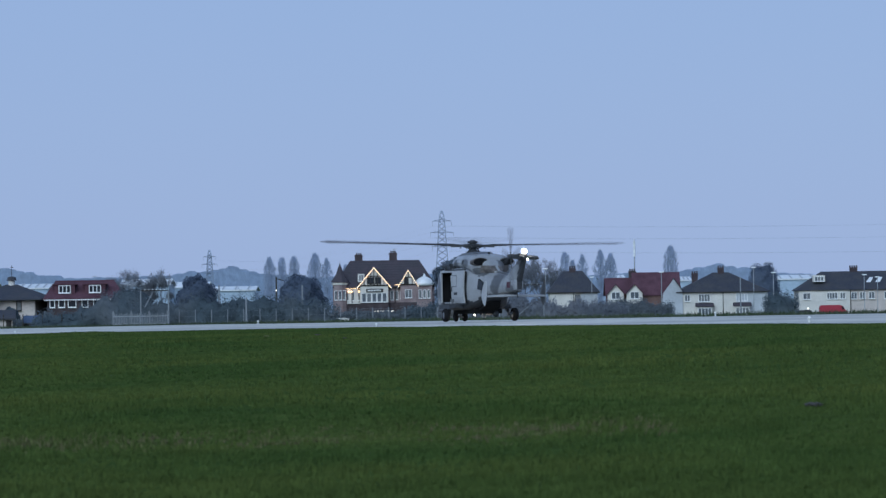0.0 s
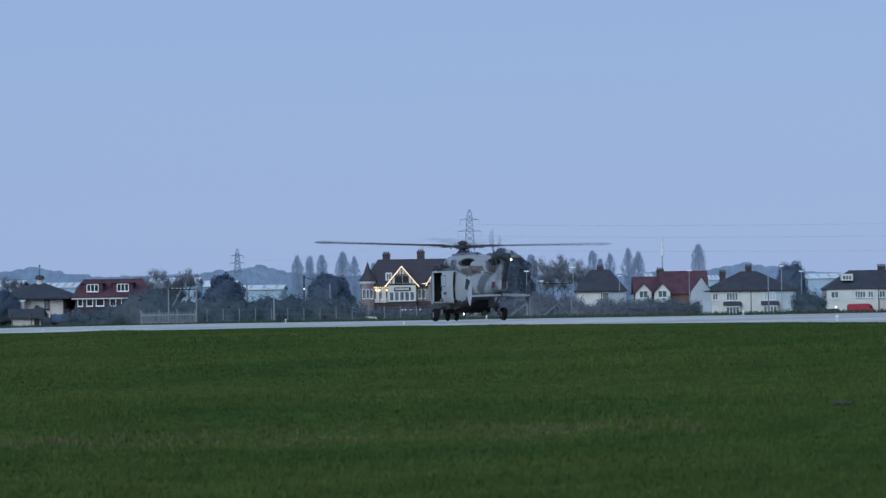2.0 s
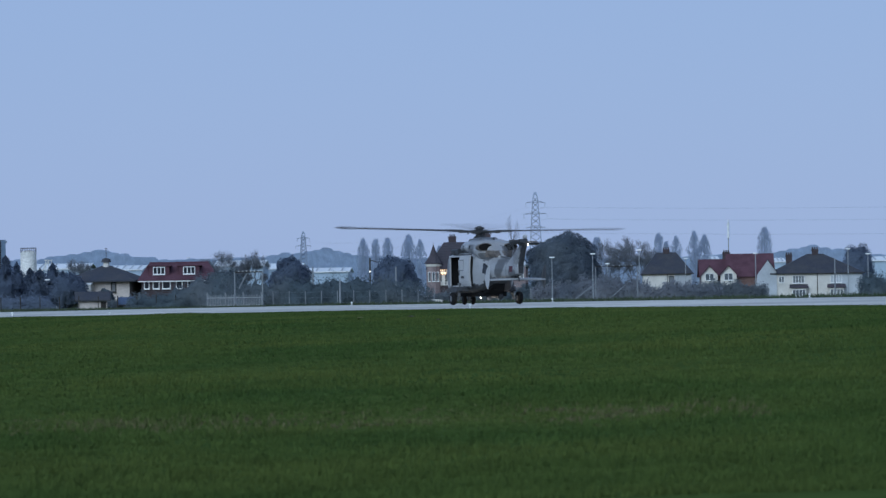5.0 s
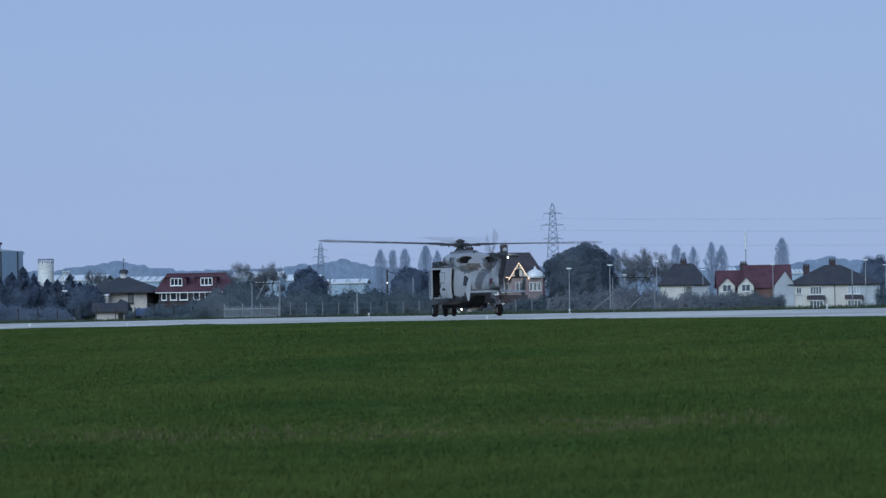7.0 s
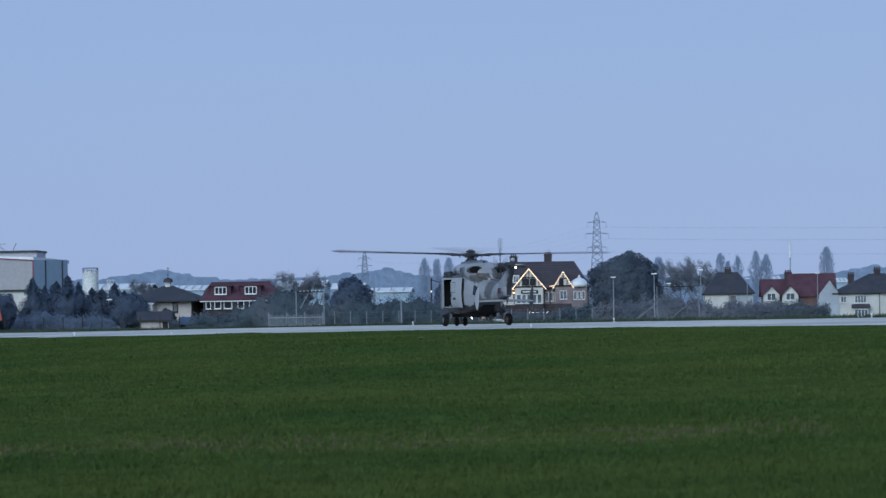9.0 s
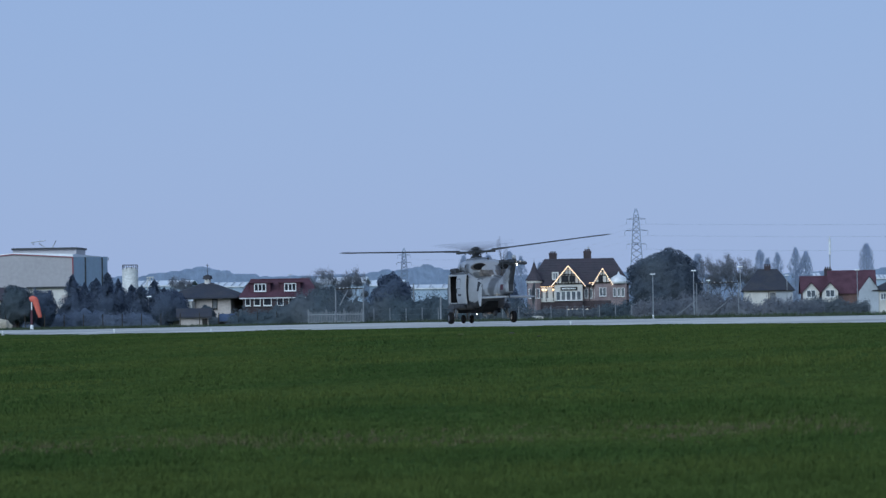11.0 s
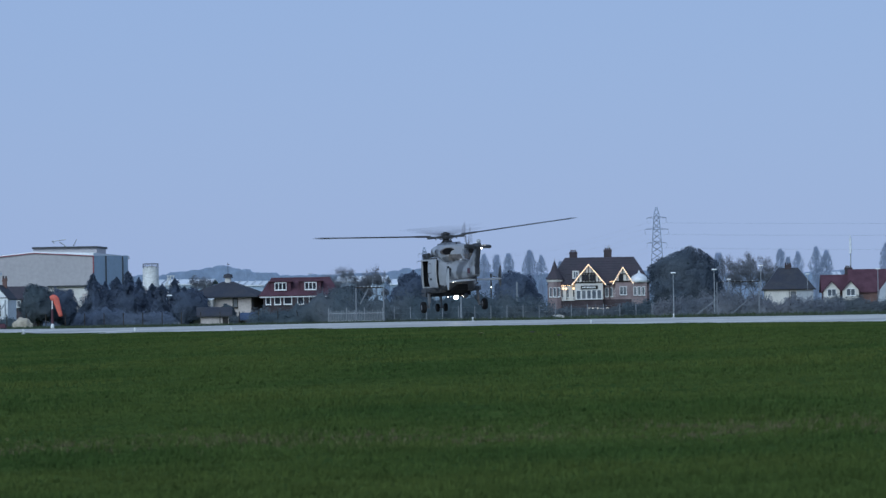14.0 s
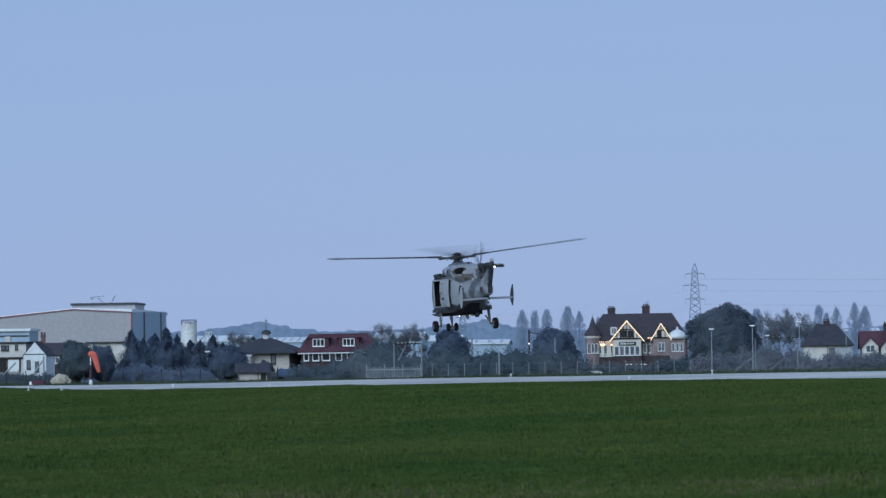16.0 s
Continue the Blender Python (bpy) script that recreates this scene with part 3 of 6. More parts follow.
    part("cabin_window", bm, M["glass"], h, "small dark rear cabin window")
    bm = B()
    rings(bm, [[(x, w * SL, z0), (x, w * 0.8 * SL, z1), (x, -w * 0.8 * SL, z1), (x, -w * SL, z0)] for x, w, z0, z1 in ((2.3, 0.9, 1.5, 2.28), (2.9, 0.74, 1.45, 2.06), (3.4, 0.56, 1.4, 1.74))])
    part("windscreen", bm, M["glass"], h)
    part("warning_panel", box(B(), -5.45, 0.245, 1.5, 0.34, 0.03, 0.24, Matrix.Rotation(radians(6), 3, "Z")), M["roof_red"], h, "faded red warning panel")
    # panel joints
    for x, w, zb, zt in ((-2.0, 0.962, 0.59, 2.185),):
        bm = B()
        lp = []
        for dx in (-0.014, 0.014):
            left = [(x + dx, w * SL * a * 1.008, zb + (zt - zb) * (f * 1.01 - 0.005)) for a, f in prof]
            lp.append(left + [(p[0], -p[1], p[2]) for p in left[-2:0:-1]])
        rings(bm, lp, cap=False)
        part("panel_joint", bm, M["dark_paint"], h)
    for x, w, zb, zt in ((-2.93, 0.63, 0.9, 2.05), (-4.9, 0.34, 1.14, 1.88)):
        bm = B()
        lp = []
        for dx in (-0.01, 0.01):
            left = [(x + dx, w * SL * a * 1.012 + 0.006, zb + (zt - zb) * (f * 1.01 - 0.005)) for a, f in boom]
            lp.append(left + [(p[0], -p[1], p[2]) for p in left[-2:0:-1]])
        rings(bm, lp, cap=False)
        part("panel_joint", bm, M["dark_paint"], h)
    part("tail_shaft_cover", rings(B(), [[(x, -0.1, z), (x, 0.1, z), (x, 0.06, z + 0.1), (x, -0.06, z + 0.1)] for x, z in ((-3.2, 2.0), (-4.9, 1.86), (-5.4, 1.79))]), M["camo_mid"], h)
    # lights
    bm = B()
    lathe(bm, [(0.012, -0.036), (0.028, -0.024), (0.034, 0), (0.028, 0.024), (0.012, 0.036)], 12, "z", (-7.02, -0.05, 2.5))
    part("tail_light", bm, M["nav"], h, "steady white tail light", True)
    bm = B()
    lathe(bm, [(0.01, -0.035), (0.03, -0.02), (0.035, 0.02), (0.02, 0.04)], 12, "z", (-1.1, 0.3, 0.3))
    part("belly_light", bm, M["nav"], h, "steady white belly light", True)
    part("beacon_post", bar(bar(B(), (-6.75, 0, 2.6), (-6.75, 0, 2.72), 0.06, 0.05, 10), (-6.75, 0, 2.72), (-6.75, 0, 2.76), 0.085, 0.085, 10), M["dark_paint"], h)
    beacons = []
    for name, at, r in (("tail_beacon", (-6.75, 0.0, 2.83), 0.095), ("belly_beacon", (-1.4, 0.0, 0.27), 0.1)):
        bm = B()
        lathe(bm, [(r * 0.5, -r * 1.35), (r * 0.5, -r * 0.9), (r * 0.3, -r * 0.8)], 14)
        base = part(name, bm, M["dark_paint"], h, "rotating white flashing beacon", m=pose(*at))
        bm = B()
        pts = [(r * math.sin(a), r * math.cos(a)) for a in [math.pi * k / 16 for k in range(17)]]
        rings(bm, [[(-p * math.cos(b), p * math.sin(b), q) for p, q in pts] for b in [math.pi * (k / 16 - 0.5) for k in range(17)]], close=False, cap=False)
        lit = len(bm.faces)
        r *= 1.03
        rings(bm, [[(-r * math.sin(a) * math.cos(b), r * math.sin(a) * math.sin(b), r * math.cos(a)) for a in [math.pi * k / 16 for k in range(17)]]
                   for b in [math.pi * (k / 16 + 0.5) for k in range(17)]], close=False, cap=False)
        for i, f in enumerate(bm.faces):
            f.material_index = 0 if i < lit else 1
        drum = part("reflector", bm, M["strobe"], base, "half-shuttered lamp drum", True)
        drum.data.materials.append(M["camo_light"])
        beacons.append(drum)
    # main rotor
    bm = B()
    lathe(bm, [(0.36, 2.8), (0.26, 2.94), (0.15, 3.05), (0.13, 3.15), (0.13, 3.25)], 16)
    for k in range(3):
        q = Matrix.Rotation(k * 2.1, 3, "Z")
        bar(bm, q @ Vector((0.3, 0, 2.84)), q @ Vector((0.2, 0.05, 3.1)), 0.03)
    part("rotor_mast", bm, M["dark_paint"], h)
    bm = B()
    lathe(bm, [(0.12, -0.16), (0.19, -0.12), (0.21, -0.05), (0.21, 0.05), (0.15, 0.075), (0.15, 0.1), (0.215, 0.115), (0.215, 0.18), (0.12, 0.2), (0.09, 0.235), (0.03, 0.24)], 18)
    for k in range(4):
        q = Matrix.Rotation(k * math.pi / 2, 3, "Z")
        bar(bm, q @ Vector((0.15, 0, 0)), q @ Vector((0.45, 0, 0)), 0.085, 0.05, 10)
        bar(bm, q @ Vector((0.45, 0, 0)), q @ Vector((0.85, 0, 0)), 0.05, 0.075, 10)
        bar(bm, q @ Vector((0.5, -0.16, -0.1)), q @ Vector((0.5, 0.16, 0.0)), 0.028)
        bar(bm, q @ Vector((0.5, 0.16, 0.0)), q @ Vector((0.2, 0.2, -0.12)), 0.022)
        box(bm, *(q @ Vector((0.82, 0, 0))), 0.2, 0.15, 0.12, q)
    rotor = part("main_rotor", bm, M["dark_paint"], h, "four-bladed main rotor turning fast")
    blades = []
    bm = B()
    sec = [(0.75, 0.06, 0.06), (1.0, 0.08, 0.06), (1.4, 0.09, 0.055), (1.62, 0.19, 0.038), (5.5, 0.195, 0.024), (5.75, 0.24, 0.02), (6.1, 0.27, 0.018), (6.32, 0.19, 0.013), (6.4, 0.08, 0.008)]
    rings(bm, [[(x, c, 0), (x, c * 0.4, th), (x, -c, 0.004), (x, c * 0.3, -th * 0.7)] for x, c, th in sec])
    me = mesh_of("blade", bm, M["blade"])
    for k in range(4):
        bl = new("blade", me)
        bl.parent = rotor
        blades.append(bl)
    # tail rotor on the left of the fin
    bm = B()
    bar(bm, (-6.7, 0.05, 2.62), (-6.7, 0.5, 2.62), 0.11, 0.08, 12)
    rings(bm, [[(-6.4, y, 2.55), (-6.45, y, 2.72), (-6.85, y, 2.74), (-6.95, y, 2.6), (-6.8, y, 2.46)] for y in (-0.08, 0.26)])
    part("tail_gearbox", bm, M["dark_paint"], h)
    bm = B()
    bar(bm, (0, -0.1, 0), (0, 0.12, 0), 0.11, 0.09, 12)
    tail = part("tail_rotor", bm, M["dark_paint"], h, "four-bladed tail rotor turning fast")
    tail.matrix_basis = pose(-6.7, 0.55, 2.62)
    bm = B()
    rings(bm, [[(c, 0.0, x), (c * 0.3, 0.02, x), (-c, 0, x), (c * 0.3, -0.02, x)] for x, c in ((0.08, 0.05), (0.3, 0.05), (0.35, 0.09), (1.15, 0.09), (1.18, 0.05))])
    me = mesh_of("tail_blade", bm, M["blade"])
    for k in range(4):
        bl = new("tail_blade", me)
        bl.parent = tail
        bl.matrix_basis = pose(0, 0, 0, 0, 90 * k, 0)
    return h, rotor, blades, tail, beacons, legs


HELI, ROTOR, BLADES, TAIL, BEACONS, LEGS = build_helicopter()



# ---- airfield details ----
def runway_lights():
    lead = None
    c, sn = math.cos(radians(ROLL)), -math.sin(radians(ROLL))
    for b, e, d in ((1430, 570, 111), (666, 577, 138), (1265, 558, 196), (812, 565, 222), (457, 573, 249), (30, 587, 176), (-140, 594, 190), (-335, 598, 205), (-393, 600, 208)):
        az = ((b - 784) * c - (e - 441) * sn) / PLATE
        if b > -100:
            d = (NEAR - 0.25 if d < 180 else FAR + 0.5) / (RUN_N.x * math.tan(az) + RUN_N.y)
        p = sight(b, e, d)
        m = Matrix.Translation((p.x, p.y, ground_z(p.x, p.y))) @ Matrix.Scale(0.75 if d < 180 else 1.15, 4)
        if lead:
            copy_thing(lead, m)
            continue
        lead = thing("runway_light", "small white runway edge light on the verge", "runway light", m, "runway edge lights")
        part("base_can", lathe(B(), [(0.12, 0.0), (0.12, 0.03), (0.09, 0.06)], 12), M["concrete"], lead)
        part("stem", bar(B(), (0, 0, 0.05), (0, 0, 0.18), 0.035), M["pvc"], lead)
        part("lens", lathe(B(), [(0.05, 0.17), (0.075, 0.2), (0.065, 0.27), (0.03, 0.3)], 12), M["pvc"], lead, "white lens cap", True)


def windsock():
    p = sight(-284, 587, 338)
    w = thing("windsock", "limp orange windsock hanging from a short striped pole", "windsock", Matrix.Translation((p.x, p.y, ground_z(p.x, p.y))))
    part("pole", bar(B(), (0, 0, 0), (0, 0, 2.95), 0.07, 0.05), M["pvc"], w, "slim white pole")
    part("pole_sleeve", bar(B(), (0, 0, 0.45), (0, 0, 1.9), 0.13, 0.11), M["roof_red"], w, "faded red lower pole")
    part("footing", lathe(B(), [(0.17, 0.0), (0.17, 0.2), (0.15, 0.42), (0.12, 0.5)], 12), M["pvc"], w)
    loops = []
    c, n = Vector((-0.2, 0, 2.92)), 16
    for i in range(n + 1):
        t = i / n
        fall = radians(15 - 92 * ease(t / 0.3))
        way = Vector((math.cos(fall), 0, math.sin(fall)))
        side = Vector((-way.z, 0, way.x))
        r = (0.36 - 0.17 * t) * min(1, 0.45 + t * 5) * (1 + 0.05 * math.sin(i * 2.1))
        loops.append([c + side * (r * math.cos(a)) + Vector((0, 0.8 * r * math.sin(a), 0)) for a in [2 * math.pi * k / 14 for k in range(14)]])
        c = c + way * (2.25 / n) + Vector((0.008, 0, 0))
    part("sock", rings(B(), loops), M["orange"], w, "drooping orange fabric sock", True)
    part("hoop", bar(B(), (0, 0, 2.9), (0.1, 0, 3.0), 0.04), M["galv"], w)


# ---- houses: x across the front, front towards -y ----
def window(parent, x, y, z, w, h, lights=2, frame_mat="pvc", pane="house_glass"):
    bm = B()
    t = 0.09
    box(bm, x, y, z + h / 2, w, 0.14, t)
    box(bm, x, y, z - h / 2, w, 0.14, t)
    for i in range(lights + 1):
        box(bm, x - w / 2 + w * i / lights, y, z, t, 0.13, h)
    fr = part("window_frame", bm, M[frame_mat], parent)
    part("pane", box(B(), x, y + 0.02, z, w - 0.05, 0.05, h - 0.05), M[pane], fr)
    part("window_sill", box(B(), x, y - 0.06, z - h / 2 - 0.07, w + 0.15, 0.26, 0.07), M[frame_mat], fr)
    return fr


def chimney(parent, x, y, z0, z1, w=0.9, d=0.7, material="brick_dark", pots=2):
    bm = B()
    box(bm, x, y, (z0 + z1) / 2, w, d, z1 - z0)
    box(bm, x, y, z1 - 0.25, w + 0.16, d + 0.16, 0.16)
    box(bm, x, y, z1, w + 0.1, d + 0.1, 0.1)
    c = part("chimney", bm, M[material], parent, "sooty brick chimney stack")
    for i in range(pots):
        part("chimney_pot", lathe(B(), [(0.15, z1), (0.13, z1 + 0.35), (0.16, z1 + 0.42)], 10, "z", (x + (i - (pots - 1) / 2) * 0.4, y, 0)), M["brick_dark"], c)


def hip_roof(bm, w, d, z0, z1, ridge, over=0.4, thick=0.14):
    hw, hd, r = w / 2 + over, d / 2 + over, ridge / 2
    lo = [(-hw, -hd), (hw, -hd), (hw, hd), (-hw, hd)]
    v = [bm.verts.new((x, y, z0 - thick)) for x, y in lo] + [bm.verts.new((x, y, z0)) for x, y in lo]
    a, b = bm.verts.new((-r, 0, z1)), bm.verts.new((r, 0, z1))
    for i in range(4):
        bm.faces.new((v[i], v[(i + 1) % 4], v[4 + (i + 1) % 4], v[4 + i]))
    bm.faces.new((v[4], v[5], b, a))
    bm.faces.new((v[6], v[7], a, b))
    bm.faces.new((v[5], v[6], b))
    bm.faces.new((v[7], v[4], a))
    bm.faces.new((v[3], v[2], v[1], v[0]))
    return bm


def gable_roof(bm, w, d, z0, z1, over=0.35, thick=0.16, axis="x", at=(0, 0)):
    """Ridge along axis; w is the length along the ridge, d the span."""
    hw, hd = w / 2 + over, d / 2 + over
    drop = (z1 - z0) * over / (d / 2)
    sec = [(-hd, z0 - drop), (0, z1), (hd, z0 - drop), (hd, z0 - drop - thick), (0, z1 - thick), (-hd, z0 - drop - thick)]
    if axis == "x":
        return rings(bm, [[(at[0] + s, at[1] + y, z) for y, z in sec] for s in (-hw, hw)])
    return rings(bm, [[(at[0] + y, at[1] + s, z) for y, z in sec] for s in (-hw, hw)])


def gable_wall(bm, x, y, half, z0, z1, t=0.25, axis="y"):
    tri = [(-half, z0), (half, z0), (0, z1)]
    if axis == "y":
        return rings(bm, [[(x + a, y + s, z) for a, z in tri] for s in (-t / 2, t / 2)])
    return rings(bm, [[(x + s, y + a, z) for a, z in tri] for s in (-t / 2, t / 2)])


def walls(w, d, z0, z1, t=0.3, at=(0, 0)):
    bm = B()
    x, y = at
    h, c = z1 - z0, (z0 + z1) / 2
    box(bm, x, y - d / 2 + t / 2, c, w, t, h)
    box(bm, x, y + d / 2 - t / 2, c, w, t, h)
    box(bm, x - w / 2 + t / 2, y, c, t, d - 2 * t, h)
    box(bm, x + w / 2 - t / 2, y, c, t, d - 2 * t, h)
    return bm


def stand(b, d, e=550, turn=0, low=0.0):
    p = sight(b, e, d)
    return Matrix.Translation((p.x, p.y, ground_z(p.x, p.y) - low)) @ pose(0, 0, 0, 0, 0, turn)


def height(b, e, d):
    """Height above the ground at that bearing and range."""
    p = sight(b, e, d)
    return p.z - ground_z(p.x, p.y)


def span(b0, b1, d):
    return (b1 - b0) / PLATE * d


def pub():
    d = 700.0
    b0 = 682.0
    h = thing("timbered_pub", "large half-timbered pub with a turret, brown roofs and warm string lights", "building", stand(b0, d))
    X = lambda b: (b - b0) / PLATE * d
    Z = lambda e: height(b0, e + 0.0157 * 0, d)
    base, first, eave, ridge = -0.3, Z(536), Z(508), Z(461)
    part("ground_floor_wall", walls(19.5, 11, base, first), M["brick_dark"], h, "dark red brick ground floor")
    part("first_floor_wall", walls(19.5, 11, first, eave, 0.3), M["pub_wall"], h, "pale brick upper wall")
    part("white_front", box(B(), X(632), -5.53, (first + eave) / 2, 4.8, 0.12, eave - first), M["white"], h, "white rendered front")
    rf = B()
    hip_roof(rf, 19.5, 11, eave, ridge, 13.5)
    main_roof = part("roof", rf, M["roof_brown"], h, "steep brown clay tile roof")
    for i in range(10):
        zz = eave + 0.4 + i * 0.5
        if zz < ridge:
            k = (zz - eave) / (ridge - eave)
            part("tile_course", box(B(), 0, -(5.9 - 5.9 * k) - 0.02, zz, 20.2 - 6.2 * k, 0.06, 0.05), M["roof_brown"], main_roof)
    chimney(h, X(636), 1.0, eave, Z(451), 1.5, 1.1, "brick_dark", 3)
    chimney(h, X(697), 1.0, eave, Z(448), 1.5, 1.1, "brick_dark", 3)
    part("aerial", bar(bar(B(), (X(699), 1, Z(448)), (X(699), 1, Z(440)), 0.05), (X(696), 1, Z(442)), (X(703), 1, Z(441)), 0.04), M["galv"], h)
    yf = -5.5
    bulbs = B()

    def light_line(a, b, n):
        a, b = Vector(a), Vector(b)
        for i in range(n):
            c = a.lerp(b, (i + 0.5) / n)
            box(bulbs, c.x, c.y, c.z, 0.13, 0.13, 0.13)

    # two timbered gables with bays below
    for bc, half_b, e_ap, e_lo, name in ((664, 29, 473.5, 507, "wide"), (724, 17, 479, 506, "small")):
        x, half, z1, z0 = X(bc), half_b / PLATE * d, Z(e_ap), Z(e_lo)
        part("bay_wall", walls(half * 1.7, 1.6, first, z0, 0.25, (x, yf - 0.8)), M["white"] if half > 2.5 else M["pub_wall"], h, "rendered bay" if half > 2.5 else "brick bay")
        part("bay_base", walls(half * 1.7, 1.6, base, first, 0.25, (x, yf - 0.8)), M["brick_dark"], h)
        part("gable_wall", gable_wall(B(), x, yf - 1.5, half * 0.92, z0, z1 - 0.25), M["white"], h, "white gable with black timbers")
        part("gable_roof", gable_roof(B(), 6.0, half * 2, z0, z1, 0.25, 0.2, "y", (x, yf + 1.4)), M["roof_brown"], h)
        tm = B()
        yy = yf - 1.68
        box(tm, x, yy, z0 + 0.12, half * 1.8, 0.1, 0.26)
        box(tm, x, yy, z0 + (z1 - z0) * 0.52, half * 0.9, 0.1, 0.2)
        n = 9 if half > 2.5 else 5
        for i in range(n):
            xx = -half * 0.8 + 1.6 * half * i / (n - 1)
            top_z = z0 + (z1 - z0) * (1 - abs(xx) / half) - 0.3
            if top_z > z0 + 0.3:
                box(tm, x + xx, yy, (z0 + top_z) / 2, 0.15, 0.1, top_z - z0)
        part("timber_framing", tm, M["timber"], h)
        for s in (-1, 1):
            part("barge_board", rings(B(), [[(x + s * (half + 0.2), y, z0 - 0.3), (x, y, z1 + 0.02), (x, y, z1 - 0.28), (x + s * (half + 0.2), y, z0 - 0.62)] for y in (yf - 1.95, yf - 1.85)]), M["pvc"], h, "pale barge board")
            light_line((x + s * (half + 0.1), yf - 2.05, z0 - 0.4), (x, yf - 2.05, z1 - 0.1), 16 if half > 2.5 else 9)
        window(h, x - half * 0.2, yf - 1.72, z0 + (z1 - z0) * 0.3, half * 0.34, 1.15, 2, "timber", "glass")
        if half > 2.5:
            window(h, x + half * 0.24, yf - 1.72, z0 + (z1 - z0) * 0.3, half * 0.34, 1.15, 2, "timber", "glass")
            part("sign_board", box(B(), x + 0.1, yf - 1.75, Z(514.5), 3.3, 0.12, 0.7), M["timber"], h, "dark sign board")
            for i in range(9):
                part("lettering_bar", box(B(), x - 1.15 + i * 0.3, yf - 1.83, Z(514.5), 0.2, 0.04, 0.3), M["pvc"], h)
            for i in range(5):
                window(h, x - 2.0 + i * 1.0, yf - 1.68, (first + Z(518)) / 2, 0.8, 1.7, 1)
        else:
            window(h, x, yf - 1.68, (first + z0) / 2, 1.3, 1.6, 2)
    # timbered link walls with windows and lanterns
    for bb in (612, 622, 632, 641):
        part("white_panel", box(B(), X(bb), yf - 0.16, (first + Z(510)) / 2, 0.85, 0.1, Z(510) - first - 0.2), M["white"], h)
        window(h, X(bb + 5), yf - 0.14, (first + Z(511)) / 2, 0.45, 1.7, 1)
    for bb in (695, 703, 712, 735, 745, 752):
        window(h, X(bb), yf - 0.04, (first + Z(511)) / 2, 0.6, 1.7, 1)
    for i in range(13):
        xx = X(612) + (X(764) - X(612)) * i / 12
        part("timber_post", box(B(), xx, yf - 0.2, (first + Z(509)) / 2, 0.16, 0.12, Z(509) - first), M["timber"], h)
    part("timber_rail", box(B(), X(690), yf - 0.2, Z(510), 15.5, 0.1, 0.16), M["timber"], h)
    part("string_course", box(B(), X(640), yf - 0.1, first, 9.5, 0.25, 0.3), M["white"], h)
    light_line((X(600), yf - 0.3, Z(511)), (X(650), yf - 0.3, Z(510)), 14)
    light_line((X(700), yf - 0.3, Z(505)), (X(712), yf - 0.3, Z(505)), 7)
    for bb in (619, 624, 637, 643):
        part("lantern", lathe(B(), [(0.04, -0.2), (0.16, -0.1), (0.16, 0.1), (0.04, 0.2)], 10, "z", (X(bb), yf - 0.5, Z(516))), M["bulb"], h, "warm glowing lantern")
    # dormer
    part("dormer", box(B(), X(641), yf + 1.2, Z(492), 1.3, 2.0, 1.6), M["white"], h)
    window(h, X(641), yf + 0.15, Z(492), 0.9, 1.2, 2)
    # turret
    xt, r = X(604), 1.45
    oct_ = 10
    part("turret_wall", lathe(B(), [(r, base), (r, first), (r, Z(499))], oct_, "z", (xt, yf + 0.3, 0)), M["pub_wall"], h, "round pale brick turret wall")
    for s in (-1, 0, 1):
        a = s * 0.55
        window(h, xt + r * math.sin(a), yf + 0.3 - r * math.cos(a) * 1.0 - 0.02, (first + Z(508)) / 2, 0.55, 1.8, 1)
    part("turret_band", lathe(B(), [(r + 0.12, Z(504)), (r + 0.2, Z(502)), (r + 0.12, Z(500))], oct_, "z", (xt, yf + 0.3, 0)), M["white"], h)
    part("turret_roof", lathe(B(), [(r + 0.4, Z(499)), (r * 0.55, Z(485)), (0.05, Z(466))], oct_, "z", (xt, yf + 0.3, 0)), M["roof_brown"], h, "conical brown tile roof")
    part("turret_finial", bar(B(), (xt, yf + 0.3, Z(467)), (xt, yf + 0.3, Z(462)), 0.05), M["galv"], h)
    # domed bay at the other end
    xd = X(752)
    part("bay_wall", walls(3.0, 2.2, base, Z(506), 0.25, (xd, yf - 0.6)), M["pub_wall"], h, "brick bay under a dome")
    part("dome", lathe(B(), [(2.0, Z(507)), (1.9, Z(502)), (1.5, Z(497)), (0.9, Z(493.5)), (0.3, Z(491)), (0.08, Z(486))], 14, "z", (xd, yf - 0.3, 0)), M["metal_roof"], h, "pale lead dome with a spike", True)
    for o in (-0.8, 0, 0.8):
        window(h, xd + o, yf - 1.75, (first + Z(508)) / 2, 0.55, 1.6, 1)
    tagged(part("string_light", bulbs, M["bulb"], h, "warm white string lights"), kind="stuff")
    part("drain_pipe", bar(B(), (X(716), yf - 0.2, base), (X(716), yf - 0.2, Z(508)), 0.07), M["pvc"], h)
    # lit terrace below
    part("terrace_wall", box(B(), X(655), yf - 6, 0.5, 14, 0.3, 1.0), M["brick_dark"], h)
    tb = B()
    rnd = random.Random(5)
    for i in range(22):
        box(tb, X(662) + i / 21 * (X(700) - X(662)), yf - 6.4, Z(551.5) + rnd.uniform(-0.12, 0.12), 0.16, 0.14, 0.1)
    tagged(part("terrace_lights", tb, M["lamp_glow"], h, "small terrace lights"), kind="stuff")


